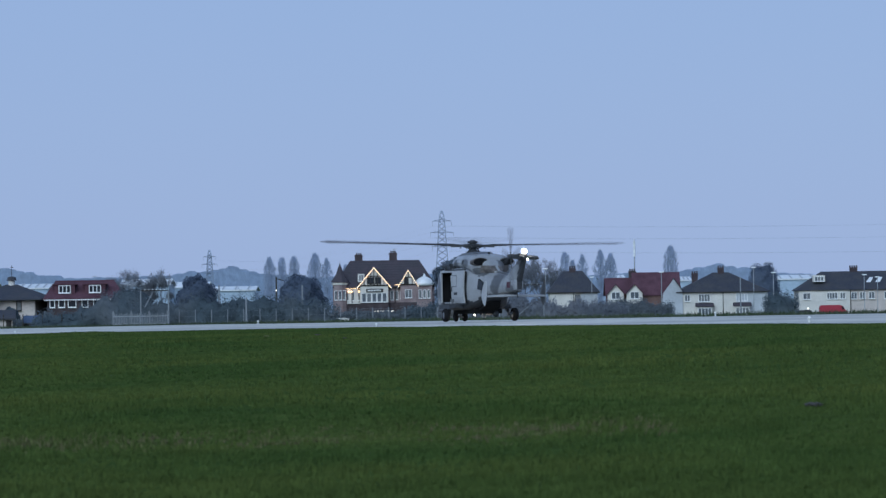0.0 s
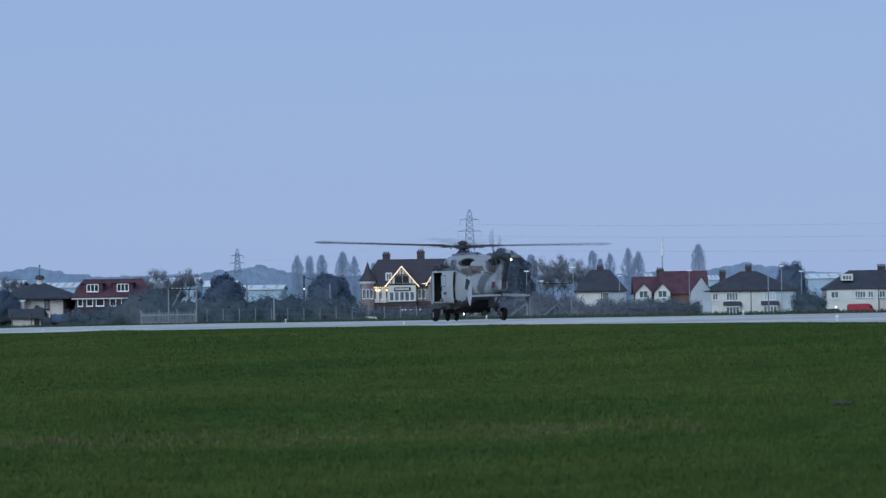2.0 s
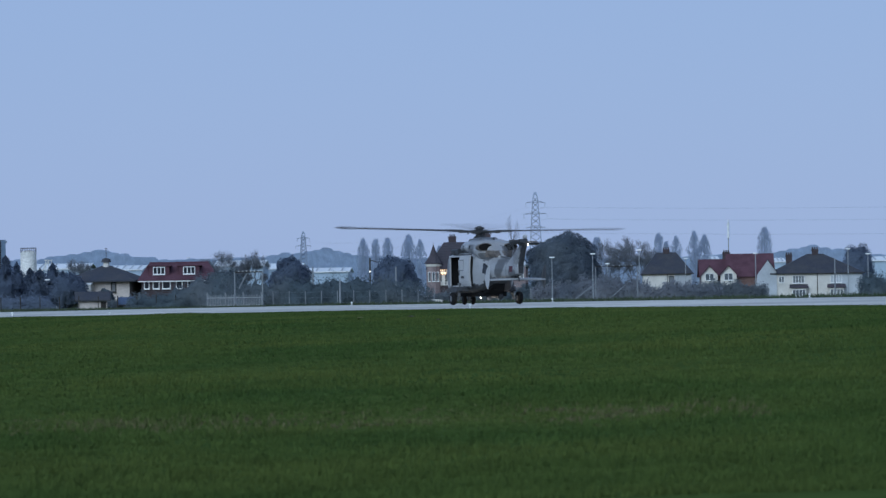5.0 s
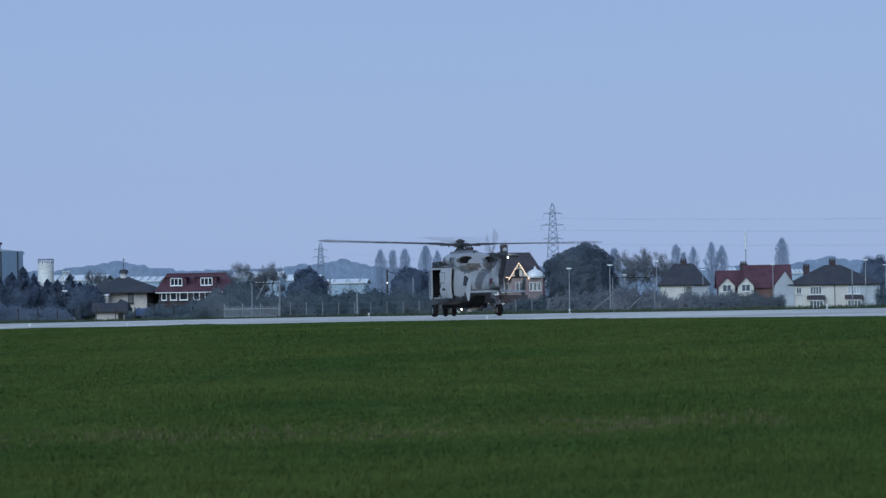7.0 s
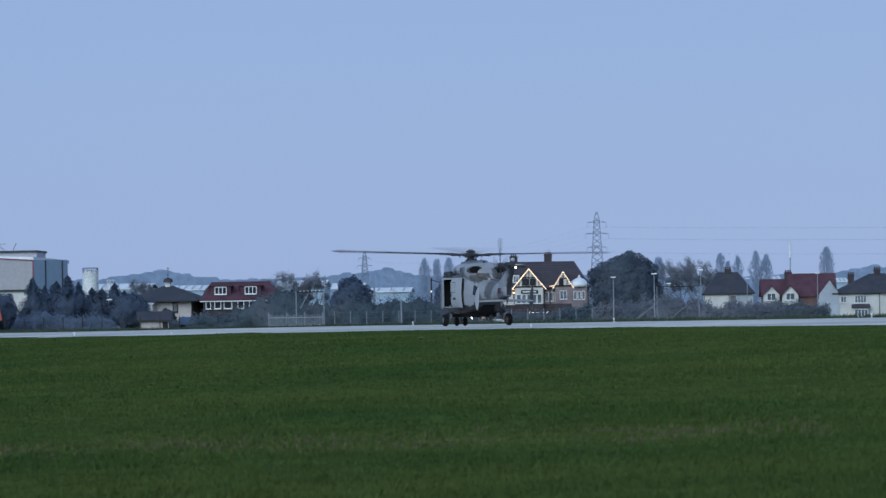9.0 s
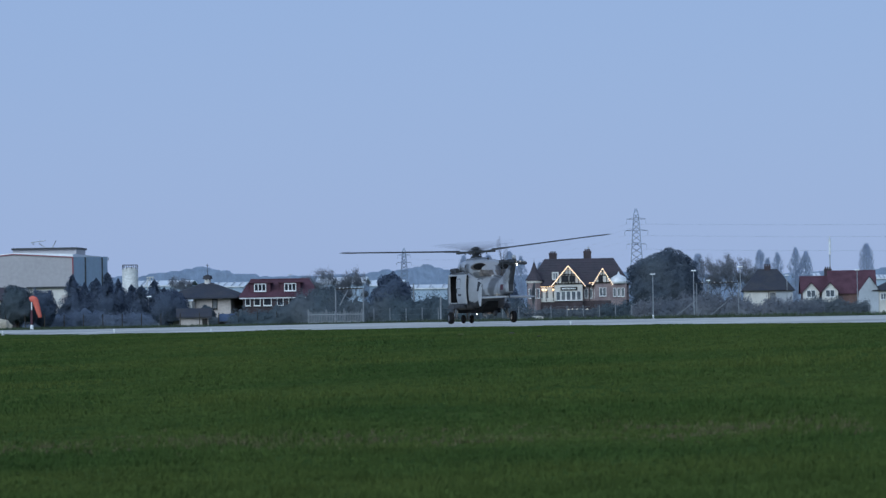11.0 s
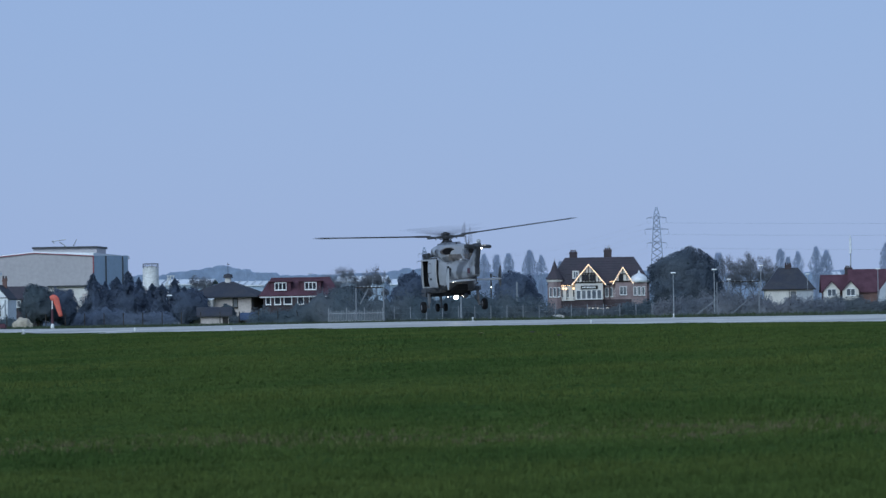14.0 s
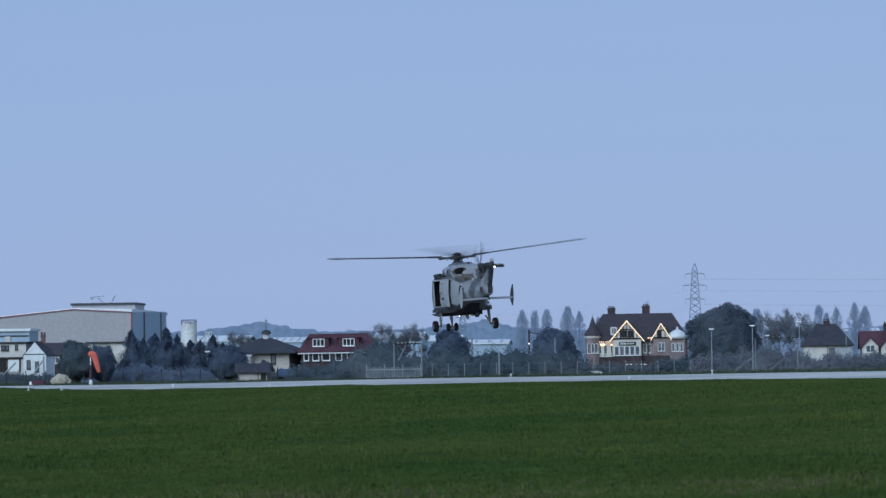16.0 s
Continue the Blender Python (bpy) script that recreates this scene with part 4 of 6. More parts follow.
def parked_car():
    h = thing("parked_car", "small white parked car on the pub forecourt", "car", stand(596, 588, 562, 12))
    side = [(-2.0, 0.3), (-2.0, 0.75), (-1.85, 0.95), (-0.9, 1.02), (1.2, 1.0), (1.95, 0.85), (2.05, 0.55), (2.0, 0.3)]
    body = part("body", rings(B(), [[(x, y * (0.96 if z > 0.9 else 1), z) for x, z in side] for y in (-0.82, 0.82)]), M["white"], h, "white painted body")
    top = [(-1.5, 1.0), (-1.1, 1.42), (0.3, 1.45), (1.0, 1.0)]
    part("cabin_glass", rings(B(), [[(x, y * (0.86 if z > 1.2 else 1), z) for x, z in top] for y in (-0.76, 0.76)]), M["glass"], h)
    part("roof_panel", box(B(), -0.4, 0, 1.46, 1.4, 1.28, 0.05), M["white"], h)
    for x in (-1.25, 1.3):
        for y in (-0.8, 0.8):
            part("wheel", lathe(B(), [(0.06, -0.1), (0.3, -0.09), (0.31, 0.0), (0.3, 0.09), (0.06, 0.1)], 16, "y", (x, y, 0.3)), M["rubber"], h)
    for y in (-0.6, 0.6):
        part("headlight", box(B(), -2.0, y, 0.68, 0.06, 0.3, 0.14), M["pvc"], body)


def red_bungalow():
    d = 420.0
    b0 = 153
    h = thing("chalet_bungalow", "chalet bungalow with a red tiled roof and two dormer windows", "house", stand(b0, d, 552, 4))
    Z = lambda e: height(b0, e, d)
    w, dep = 8.6, 8.0
    part("wall", walls(w, dep, -0.2, Z(528)), M["brick_dark"], h)
    r = B()
    hip_roof(r, w, dep, Z(528), Z(498), w - 1.6, 0.45)
    rf = part("roof", r, M["roof_red"], h, "red tiled roof")
    part("ridge_cap", bar(B(), (-w / 2 + 0.8, 0, Z(498)), (w / 2 - 0.8, 0, Z(498)), 0.1), M["roof_red"], rf)
    part("aerial_bracket", bar(bar(B(), (1.2, 0.3, Z(500)), (1.2, 0.3, Z(489)), 0.03), (0.9, 0.3, Z(490)), (1.5, 0.3, Z(490)), 0.025), M["galv"], h)
    part("fascia", box(B(), 0, -dep / 2 - 0.4, Z(529) - 0.1, w + 0.8, 0.06, 0.2), M["pvc"], h)
    for bb in (119, 172):
        x = (bb - b0) / PLATE * d
        dm = part("dormer", box(B(), x, -dep / 2 + 1.9, (Z(504.5) + Z(520)) / 2, 2.4, 2.4, Z(504.5) - Z(520)), M["roof_red"], h, "tile-hung flat dormer")
        part("dormer_roof", box(B(), x, -dep / 2 + 1.9, Z(504), 2.9, 2.8, 0.1), M["roof_red"], dm)
        window(h, x, -dep / 2 + 0.66, Z(512.3), 1.32, 0.82, 3, "pvc", "glass")
    for x, ww in ((-3.7, 0.55), (-2.6, 0.7), (-1.4, 0.9), (0.1, 0.7), (1.6, 1.0)):
        window(h, x, -dep / 2 - 0.02, Z(537), ww, 0.9, 1, "pvc", "glass")


def cupola_house():
    d = 420.0
    b0 = 25
    h = thing("hipped_bungalow", "cream bungalow with a dark hipped roof and a small cupola", "house", stand(b0, d, 552, -6))
    Z = lambda e: height(b0, e, d)
    w, dep = 7.2, 7.5
    part("wall", walls(w, dep, -0.2, Z(529.5)), M["cream"], h)
    part("roof", hip_roof(B(), w, dep, Z(530.5), Z(504), 1.2, 0.95), M["roof_dark"], h, "dark hipped tile roof")
    c = part("cupola", lathe(B(), [(0.42, Z(512)), (0.38, Z(496.5))], 8), M["white"], h, "white cupola with a dark cap")
    part("cap", lathe(B(), [(0.62, Z(497.5)), (0.55, Z(495)), (0.5, Z(492)), (0.15, Z(490))], 8), M["roof_dark"], c)
    part("finial", bar(bar(B(), (0, 0, Z(490)), (0, 0, Z(471)), 0.03), (-0.15, 0, Z(474)), (0.2, 0, Z(474)), 0.03), M["timber"], c)
    window(h, 1.7, -dep / 2 - 0.02, Z(542), 0.55, 1.1, 1, "timber")
    con = part("lean_to", walls(2.4, 1.6, -0.2, Z(536), 0.15, (-1.9, -dep / 2 - 0.8)), M["white"], h, "low white lean-to")
    part("lean_to_roof", rings(B(), [[(x, -dep / 2 - 1.75, Z(537)), (x, -dep / 2 - 1.75, Z(535.5)), (x, -dep / 2 + 0.1, Z(531.5)), (x, -dep / 2 + 0.1, Z(533))] for x in (-3.3, -0.6)]), M["metal_roof"], con)
    window(con, -2.0, -dep / 2 - 1.62, Z(541), 1.1, 0.6, 2)
    g = thing("garden_shed", "low shed with a dark felt roof and pale wall", "shed", stand(0, 400, 560, 8))
    part("wall", walls(3.2, 3.2, -0.2, 1.35), M["cream"], g)
    part("roof", gable_roof(B(), 3.4, 3.4, 1.35, 2.15, 0.3), M["roof_dark"], g, "dark felt roof")
    part("door", box(B(), 1.2, -1.62, 0.5, 0.6, 0.05, 0.9), M["timber"], g)
    v = thing("covered_trailer", "dark blue tarpaulin-covered trailer by the hedge", "trailer", stand(60, 402, 560))
    part("load", box(box(B(), 0, 0, 1.0, 2.0, 1.4, 0.7), 0, 0, 1.4, 1.7, 1.1, 0.16), M["blue_box"], v)
    part("chassis", box(B(), 0, 0, 0.5, 2.1, 1.2, 0.16), M["dark_paint"], v)
    for s in (-0.6, 0.6):
        part("wheel", lathe(B(), [(0.05, -0.1), (0.3, -0.08), (0.3, 0.08), (0.05, 0.1)], 14, "y", (s, -0.65, 0.3)), M["rubber"], v)


def semi(b0, b1, d, e_eave, e_ridge, label, wall="white", roof="roof_dark", ridge=6.0, turn=0, bays=True, dep=9.0, stacks=((0.0, 0.0),), lift=0.8, plain=False):
    bc = (b0 + b1) / 2
    h = thing("semi_detached_house", label, "house", stand(bc, d, 550, turn), "houses beyond the airfield")
    Z = lambda e: height(bc, e, d)
    w = span(b0, b1, d)
    ze, zr = Z(e_eave), Z(e_ridge)
    part("wall", walls(w, dep, -0.3, ze), M[wall], h)
    part("roof", hip_roof(B(), w, dep, ze, zr, ridge, 0.4), M[roof], h)
    part("gutter", box(B(), 0, -dep / 2 - 0.45, ze - 0.1, w + 0.9, 0.1, 0.12), M["timber"], h)
    for fx, y in stacks:
        chimney(h, fx * w, y, ze + 0.5, zr + lift - (0.9 if y else 0), 1.1, 0.7, "brick_dark", 3)
    nb = 2
    for i in range(nb):
        x = (i - 0.5) * w * 0.42
        if plain:
            if i:
                window(h, x * 0.4, -dep / 2 - 0.02, ze - 1.3, 0.9, 1.6, 1, "timber")
            continue
        window(h, x, -dep / 2 - 0.02, ze - 1.1, 2.0, 1.3, 4)
        if not i:
            window(h, x * 1.9, -dep / 2 - 0.05, ze - 1.1, 0.9, 1.1, 2)
        if bays:
            part("bay_window", box(B(), x, -dep / 2 - 0.5, 1.0, 2.6, 1.0, 2.6), M[wall], h)
            part("bay_roof", rings(B(), [[(x - 1.7, -dep / 2 - 1.3, 2.35), (x + 1.7, -dep / 2 - 1.3, 2.35), (x + 1.6, -dep / 2, 2.95), (x - 1.6, -dep / 2, 2.95)],
                                         [(x - 1.7, -dep / 2 - 1.3, 2.45), (x + 1.7, -dep / 2 - 1.3, 2.45), (x + 1.6, -dep / 2, 3.05), (x - 1.6, -dep / 2, 3.05)]]), M["roof_brown"], h, "brown tiled bay roof")
            window(h, x, -dep / 2 - 1.02, 1.5, 2.3, 1.2, 4)
    part("drain_pipe", bar(B(), (0, -dep / 2 - 0.1, 0), (0, -dep / 2 - 0.1, ze), 0.06), M["timber"], h)
    part("grey_render", box(B(), w * 0.325, -dep / 2 - 0.012, ze / 2 - 0.2, w * 0.35 - 0.02, 0.05, ze + 0.2), M["blue_render"], h, "blue-grey end of the front wall")
    return h


def red_gabled_house():
    d = 640.0
    b0 = 1136
    h = thing("red_roofed_house", "red-roofed house with twin white front gables", "house", stand(b0, d, 550), "houses beyond the airfield")
    X = lambda b: (b - b0) / PLATE * d
    Z = lambda e: height(b0, e, d)
    w, dep = span(1076, 1200, d), 9.0
    part("wall", walls(w, dep, -0.3, Z(520)), M["brick"], h, "red brick wall")
    part("roof", gable_roof(B(), span(1121, 1200, d), dep, Z(520), Z(482.5), 0.3, at=(X(1160.5), 0)), M["roof_red"], h, "large red tiled roof")
    part("lower_roof", gable_roof(B(), span(1072, 1119, d), dep - 1.0, Z(520), Z(491.5), 0.2, at=(X(1095), 0)), M["roof_red"], h, "lower red tiled roof")
    part("step_wall", gable_wall(B(), X(1120.5), 0, dep / 2, Z(520), Z(483.5), 0.2, "x"), M["brick"], h)
    part("gable_wall", gable_wall(B(), X(1074), 0, dep / 2 - 0.5, Z(520), Z(492.5), 0.2, "x"), M["brick"], h)
    part("gable_wall", gable_wall(B(), w / 2 + 0.1, 0, dep / 2, Z(520), Z(484), 0.2, "x"), M["white"], h)
    # pale end wing seen at a slant
    part("end_wall", rings(B(), [[(X(1165), -dep / 2 - 0.5, -0.3), (X(1205), -dep / 2 - 0.3, -0.3), (X(1205), -dep / 2 - 0.3, Z(517)), (X(1190), -dep / 2 - 0.4, Z(495)), (X(1171), -dep / 2 - 0.5, Z(520))],
                                 [(X(1165), -dep / 2 - 0.2, -0.3), (X(1205), -dep / 2, -0.3), (X(1205), -dep / 2, Z(517)), (X(1190), -dep / 2 - 0.1, Z(495)), (X(1171), -dep / 2 - 0.2, Z(520))]]), M["blue_render"], h, "blue-grey end of the front wall gable")
    part("end_roof", rings(B(), [[(X(1190), y, Z(494)), (X(1207), y, Z(518)), (X(1207), y, Z(519.5)), (X(1189.5), y, Z(495.5))] for y in (-dep / 2 - 0.8, dep / 2)]), M["roof_dark"], h)
    for bc in (1087, 1120):
        x = X(bc)
        half = span(0, 14.0, d)
        part("front_gable_wall", gable_wall(B(), x, -dep / 2 - 1.4, half, Z(518), Z(503.5)), M["white"], h, "white front gable")
        part("front_bay", walls(half * 2, 1.6, -0.3, Z(518), 0.25, (x, -dep / 2 - 0.75)), M["white"], h)
        part("front_gable_roof", gable_roof(B(), 5.0, half * 2, Z(518), Z(502.5), 0.2, 0.14, "y", (x, -dep / 2 + 0.8)), M["roof_red"], h)
        window(h, x, -dep / 2 - 1.58, Z(523), 1.5, 1.2, 2)
    chimney(h, X(1120), 0.5, Z(500), Z(480), 1.3, 0.9, "brick_dark", 3)
    return h


def terrace():
    d = 640.0
    b0 = 1480
    h = thing("terraced_house", "white and cream rendered terrace with a dark roof and skylights", "house", stand(b0, d, 550), "houses beyond the airfield")
    X = lambda b: (b - b0) / PLATE * d
    Z = lambda e: height(b0, e, d)
    w, dep = span(1407, 1640, d), 9.0
    xc = X(1523)
    part("wall", walls(span(1407, 1497, d), dep, -0.3, Z(513), 0.3, (X(1452), 0)), M["white"], h, "white rendered wall")
    part("wall", walls(span(1497.5, 1640, d), dep, -0.3, Z(514), 0.3, (X(1568.75), 0.1)), M["cream"], h, "cream rendered wall")
    rf = hip_roof(B(), w, dep, Z(513), Z(481), w - 9.0, 0.3)
    for v in rf.verts:
        v.co.x += xc
    part("roof", rf, M["roof_dark"], h, "dark slate roof")
    chimney(h, X(1509), 0.3, Z(500), Z(475), 1.3, 0.9, "brick_dark", 4)
    part("dormer", box(B(), X(1444), -2.6, Z(493.5), 2.1, 2.2, 1.2), M["white"], h, "white boxed dormer")
    window(h, X(1444), -3.74, Z(494), 1.6, 0.8, 3)
    for bb in (1533, 1549):
        part("skylight", rings(B(), [[(X(bb) - 0.6, -3.0 - o, Z(501)), (X(bb) + 0.2, -3.0 - o, Z(501)), (X(bb) + 0.9, -1.7 - o, Z(492)), (X(bb) + 0.2, -1.7 - o, Z(492))] for o in (0.1, 0.2)]), M["metal_roof"], h, "pale skylight")
    for bb, ww in ((1421, 1.3), (1461, 0.9), (1470, 1.0), (1484, 0.9)):
        window(h, X(bb), -dep / 2 - 0.02, Z(524), ww, 1.1, 2)
    for bb in (1504, 1519, 1535, 1562):
        window(h, X(bb), -dep / 2 - 0.02, Z(524), 1.0, 1.2, 2)
    part("drain_pipe", bar(B(), (X(1498), -dep / 2 - 0.1, 0), (X(1498), -dep / 2 - 0.1, Z(513)), 0.06), M["timber"], h)
    v = thing("red_van", "bright red delivery van parked outside the terrace", "van", stand(1472, 615, 550))
    loops = []
    for x, z0, z1 in ((-2.4, 0.5, 1.9), (-2.2, 0.35, 2.25), (1.0, 0.35, 2.3), (1.6, 0.35, 2.1), (2.1, 0.4, 1.3), (2.4, 0.45, 1.1)):
        loops.append([(x, -0.9, z0), (x, 0.9, z0), (x, 0.85, z1), (x, -0.85, z1)])
    part("body", rings(B(), loops), M["red_box"], v)
    part("windscreen", rings(B(), [[(1.45, -0.92, 1.5), (1.9, -0.92, 1.5), (1.6, -0.92, 2.0), (1.3, -0.92, 2.0)], [(1.45, 0.92, 1.5), (1.9, 0.92, 1.5), (1.6, 0.92, 2.0), (1.3, 0.92, 2.0)]]), M["glass"], v)
    for s in (-1.5, 1.5):
        part("wheel", lathe(B(), [(0.05, -0.1), (0.33, -0.1), (0.33, 0.1), (0.05, 0.1)], 14, "y", (s, -0.9, 0.33)), M["rubber"], v)
    c = thing("parked_car", "dark grey parked car with a headlamp on", "car", stand(1424, 612, 550))
    part("body", rings(B(), [[(x, -0.85, 0.3), (x, 0.85, 0.3), (x, 0.8, z), (x, -0.8, z)] for x, z in ((-2.1, 0.8), (-1.8, 1.0), (-1.2, 1.45), (0.6, 1.5), (1.2, 1.05), (2.1, 0.85))]), M["dark_paint"], c)
    for s in (-1.3, 1.3):
        part("wheel", lathe(B(), [(0.05, -0.1), (0.31, -0.1), (0.31, 0.1), (0.05, 0.1)], 14, "y", (s, -0.85, 0.31)), M["rubber"], c)
    part("headlamp", lathe(B(), [(0.03, -0.12), (0.14, -0.08), (0.14, 0.08), (0.03, 0.12)], 12, "y", (0.3, -0.95, 1.75)), M["lamp_glow"], c, "glowing headlamp")


runway_lights()
windsock()
pub()
parked_car()
red_bungalow()
cupola_house()
semi(1197, 1354, 640, 516.5, 482.5, "pair of white rendered semi-detached houses with a dark hipped roof", turn=0, ridge=2.8, stacks=((0.0, 0.0), (-0.28, 3.0)))
semi(972, 1056, 650, 517.5, 480, "plain white rendered house with a dark hipped roof", ridge=3.6, bays=False, stacks=((0.0, 0.0),), lift=0.5, plain=True)
red_gabled_house()
terrace()


# ---- industrial buildings ----
def factory():
    d = 800.0
    b0 = -323
    h = thing("factory_shed", "large beige clad factory shed with red trim", "warehouse", stand(b0, d, 560))
    X = lambda b: (b - b0) / PLATE * d
    Z = lambda e, b=b0: sight(b, e, d).z - ground_z(sight(b0, 560, d).x, d)
    pts = [(X(-520), -1), (X(-208), -1), (X(-208), Z(459, -208)), (X(-314), Z(454.5, -314)), (X(-520), Z(477, -520))]
    part("front_wall", rings(B(), [[(x, y, z) for x, z in pts] for y in (0, 0.4)]), M["cladding"], h, "beige profiled metal wall")
    for i in range(31):
        x = X(-516) + i * 1.24
        top = Z(454.5, -314) - abs(x - X(-314)) * 0.1 - 0.6
        part("cladding_rib", box(B(), x, -0.01, top / 2, 0.06, 0.03, top), M["cladding"], h)
    for a, b in ((2, 3), (3, 4)):
        (x0, z0), (x1, z1) = pts[a], pts[b]
        part("red_verge", rings(B(), [[(x0, y, z0 + 0.1), (x1, y, z1 + 0.1), (x1, y, z1 - 0.1), (x0, y, z0 - 0.1)] for y in (-0.25, -0.05)]), M["red_trim"], h, "red roof edge trim")
    part("corner_trim", box(B(), X(-208), -0.15, Z(459, -208) / 2, 0.3, 0.2, Z(459, -208)), M["red_trim"], h)
    part("roof", rings(B(), [[(pts[4][0], y, pts[4][1]), (pts[3][0], y, pts[3][1]), (pts[2][0], y, pts[2][1]), (pts[2][0], y, pts[2][1] + 0.75), (pts[3][0], y, pts[3][1] + 0.35), (pts[4][0], y, pts[4][1] + 0.3)] for y in (0.41, 55)]), M["metal_roof"], h, "pale metal roof")
    x0, x1 = X(-207), X(-163)
    part("side_wall", rings(B(), [[(x0, 0.1, -1), (x1, 14, -1), (x1, 14, Z(461, -153) + 0.6), (x0, 0.1, Z(459, -208))], [(x0, 0.6, -1), (x1, 14.5, -1), (x1, 14.5, Z(461, -153) + 0.6), (x0, 0.6, Z(459, -208))]]), M["cladding_blue"], h, "blue-grey side cladding")
    for f in (0.35, 0.85):
        part("side_post", box(B(), x0 + (x1 - x0) * f, 13.9 * f - 0.1, Z(461) / 2, 0.35, 0.2, Z(461)), M["dark_paint"], h)
    k = thing("rooftop_plant_block", "grey box building behind the factory with a mast gantry", "building", stand(-252, 840, 560))
    zt = sight(-252, 447, 840).z - ground_z(sight(-252, 447, 840).x, 840)
    part("wall", walls(span(-300, -187, 840), 14, -1, zt), M["cladding"], k)
    part("roof", box(B(), 0, 0, zt + 0.2, span(-302, -185, 840), 15, 0.5), M["dark_paint"], k)
    g = B()
    xg, zg = span(-252, -272, 840), zt + 0.4
    bar(g, (xg - 1.7, 0, zg + 1.5), (xg + 1.7, 0, zg + 1.9), 0.11)
    bar(g, (xg - 1.6, 0, zg + 1.5), (xg - 1.0, 0, zg + 1.0), 0.12)
    bar(g, (xg + 0.2, 0, zg + 1.3), (xg + 2.0, 0, zg), 0.11)
    bar(g, (xg + 3.3, 0, zg), (xg + 4.3, 0, zg + 1.9), 0.11)
    part("gantry", g, M["galv"], k, "bent steel roof gantry")
    # flat-roofed annex before the long slope
    n = thing("factory_annex", "low pale factory annex with a flat white roof", "building", stand(-440, 660, 560))
    za = height(-440, 493, 660)
    part("wall", walls(span(-500, -382, 660), 9, -1, za), M["cladding_blue"], n)
    part("roof", box(B(), 0, 0, za + 0.15, span(-503, -379, 660), 10, 0.5), M["metal_roof"], n, "white roof edge")
    part("band", box(B(), 0, -4.55, za - 1.0, span(-499, -383, 660), 0.08, 0.3), M["dark_paint"], n)
    # low white store in front
    w = thing("low_store", "low white flat-roofed store with a dark canopy", "building", stand(-240, 720, 560))
    zb = height(-240, 514, 720)
    part("wall", walls(span(-285, -195, 720), 8, -1, zb), M["white"], w)
    part("roof", box(B(), 0, 0, zb + 0.15, span(-288, -192, 720), 9, 0.35), M["dark_paint"], w)
    part("opening", box(B(), -2.0, -4.02, zb - 2.2, 1.2, 0.1, 2.2), M["glass"], w)
    part("opening", box(B(), 2.6, -4.02, zb - 2.2, 2.0, 0.1, 1.6), M["cream"], w)
    # tank
    t = thing("storage_tank", "white round storage tank with a railed top", "tank", stand(-111, 740, 560))
    z1 = height(-111, 481, 740)
    part("shell", lathe(B(), [(1.7, -1), (1.7, z1 * 0.5), (1.68, z1), (1.2, z1 + 0.35), (0.2, z1 + 0.5)], 24), M["tank"], t, smooth=False)
    rl = B()
    for i in range(10):
        a = 2 * math.pi * i / 10
        bar(rl, (1.6 * math.cos(a), 1.6 * math.sin(a), z1), (1.6 * math.cos(a), 1.6 * math.sin(a), z1 + 1.0), 0.06)
    lathe(rl, [(1.56, z1 + 0.9), (1.66, z1 + 0.9), (1.66, z1 + 1.02), (1.56, z1 + 1.02)], 20)
    part("railing", rl, M["dark_paint"], t)
    st = B()
    bar(st, (1.8, 0, z1 * 0.55), (4.2, 0, z1 * 0.85), 0.12)
    for x in (3.6, 4.2, 4.8):
        bar(st, (x, 0, 0), (x, 0, z1 * 0.86), 0.1)
    box(st, 4.2, 0, z1 * 0.86, 1.6, 1.0, 0.16)
    part("stair_tower", st, M["tank"], t)


def far_sheds():
    for b0, b1, e0, e1, d in ((40, 95, 503, 520, 1100), (222, 306, 494, 516, 1150), (366, 455, 507, 522, 1000), (1366, 1440, 487, 503, 1150), (1062, 1102, 487, 500, 1200), (-95, 0, 500, 520, 1050), (1190, 1218, 490, 505, 1180), (306, 372, 499, 520, 1180)):
        bc = (b0 + b1) / 2
        h = thing("distant_warehouse", "long pale warehouse with a white metal roof", "warehouse", stand(bc, d, 550), "distant warehouses")
        z = height(bc, e0, d)
        ze = height(bc, e0 + (e1 - e0) * 0.45, d)
        w = span(b0, b1, d)
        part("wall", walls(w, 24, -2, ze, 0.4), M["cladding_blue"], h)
        part("roof", gable_roof(B(), w, 24, ze, z, 0.5, 0.3), M["metal_roof"], h, "white metal roof")
        for i in range(4):
            part("roof_joint", box(B(), -w / 2 + w * (i + 0.5) / 4, -6.2, (ze + z) / 2 + 0.15, 0.25, 12, 0.12, Matrix.Rotation(math.atan2(z - ze, 12), 3, "X")), M["galv"], h)


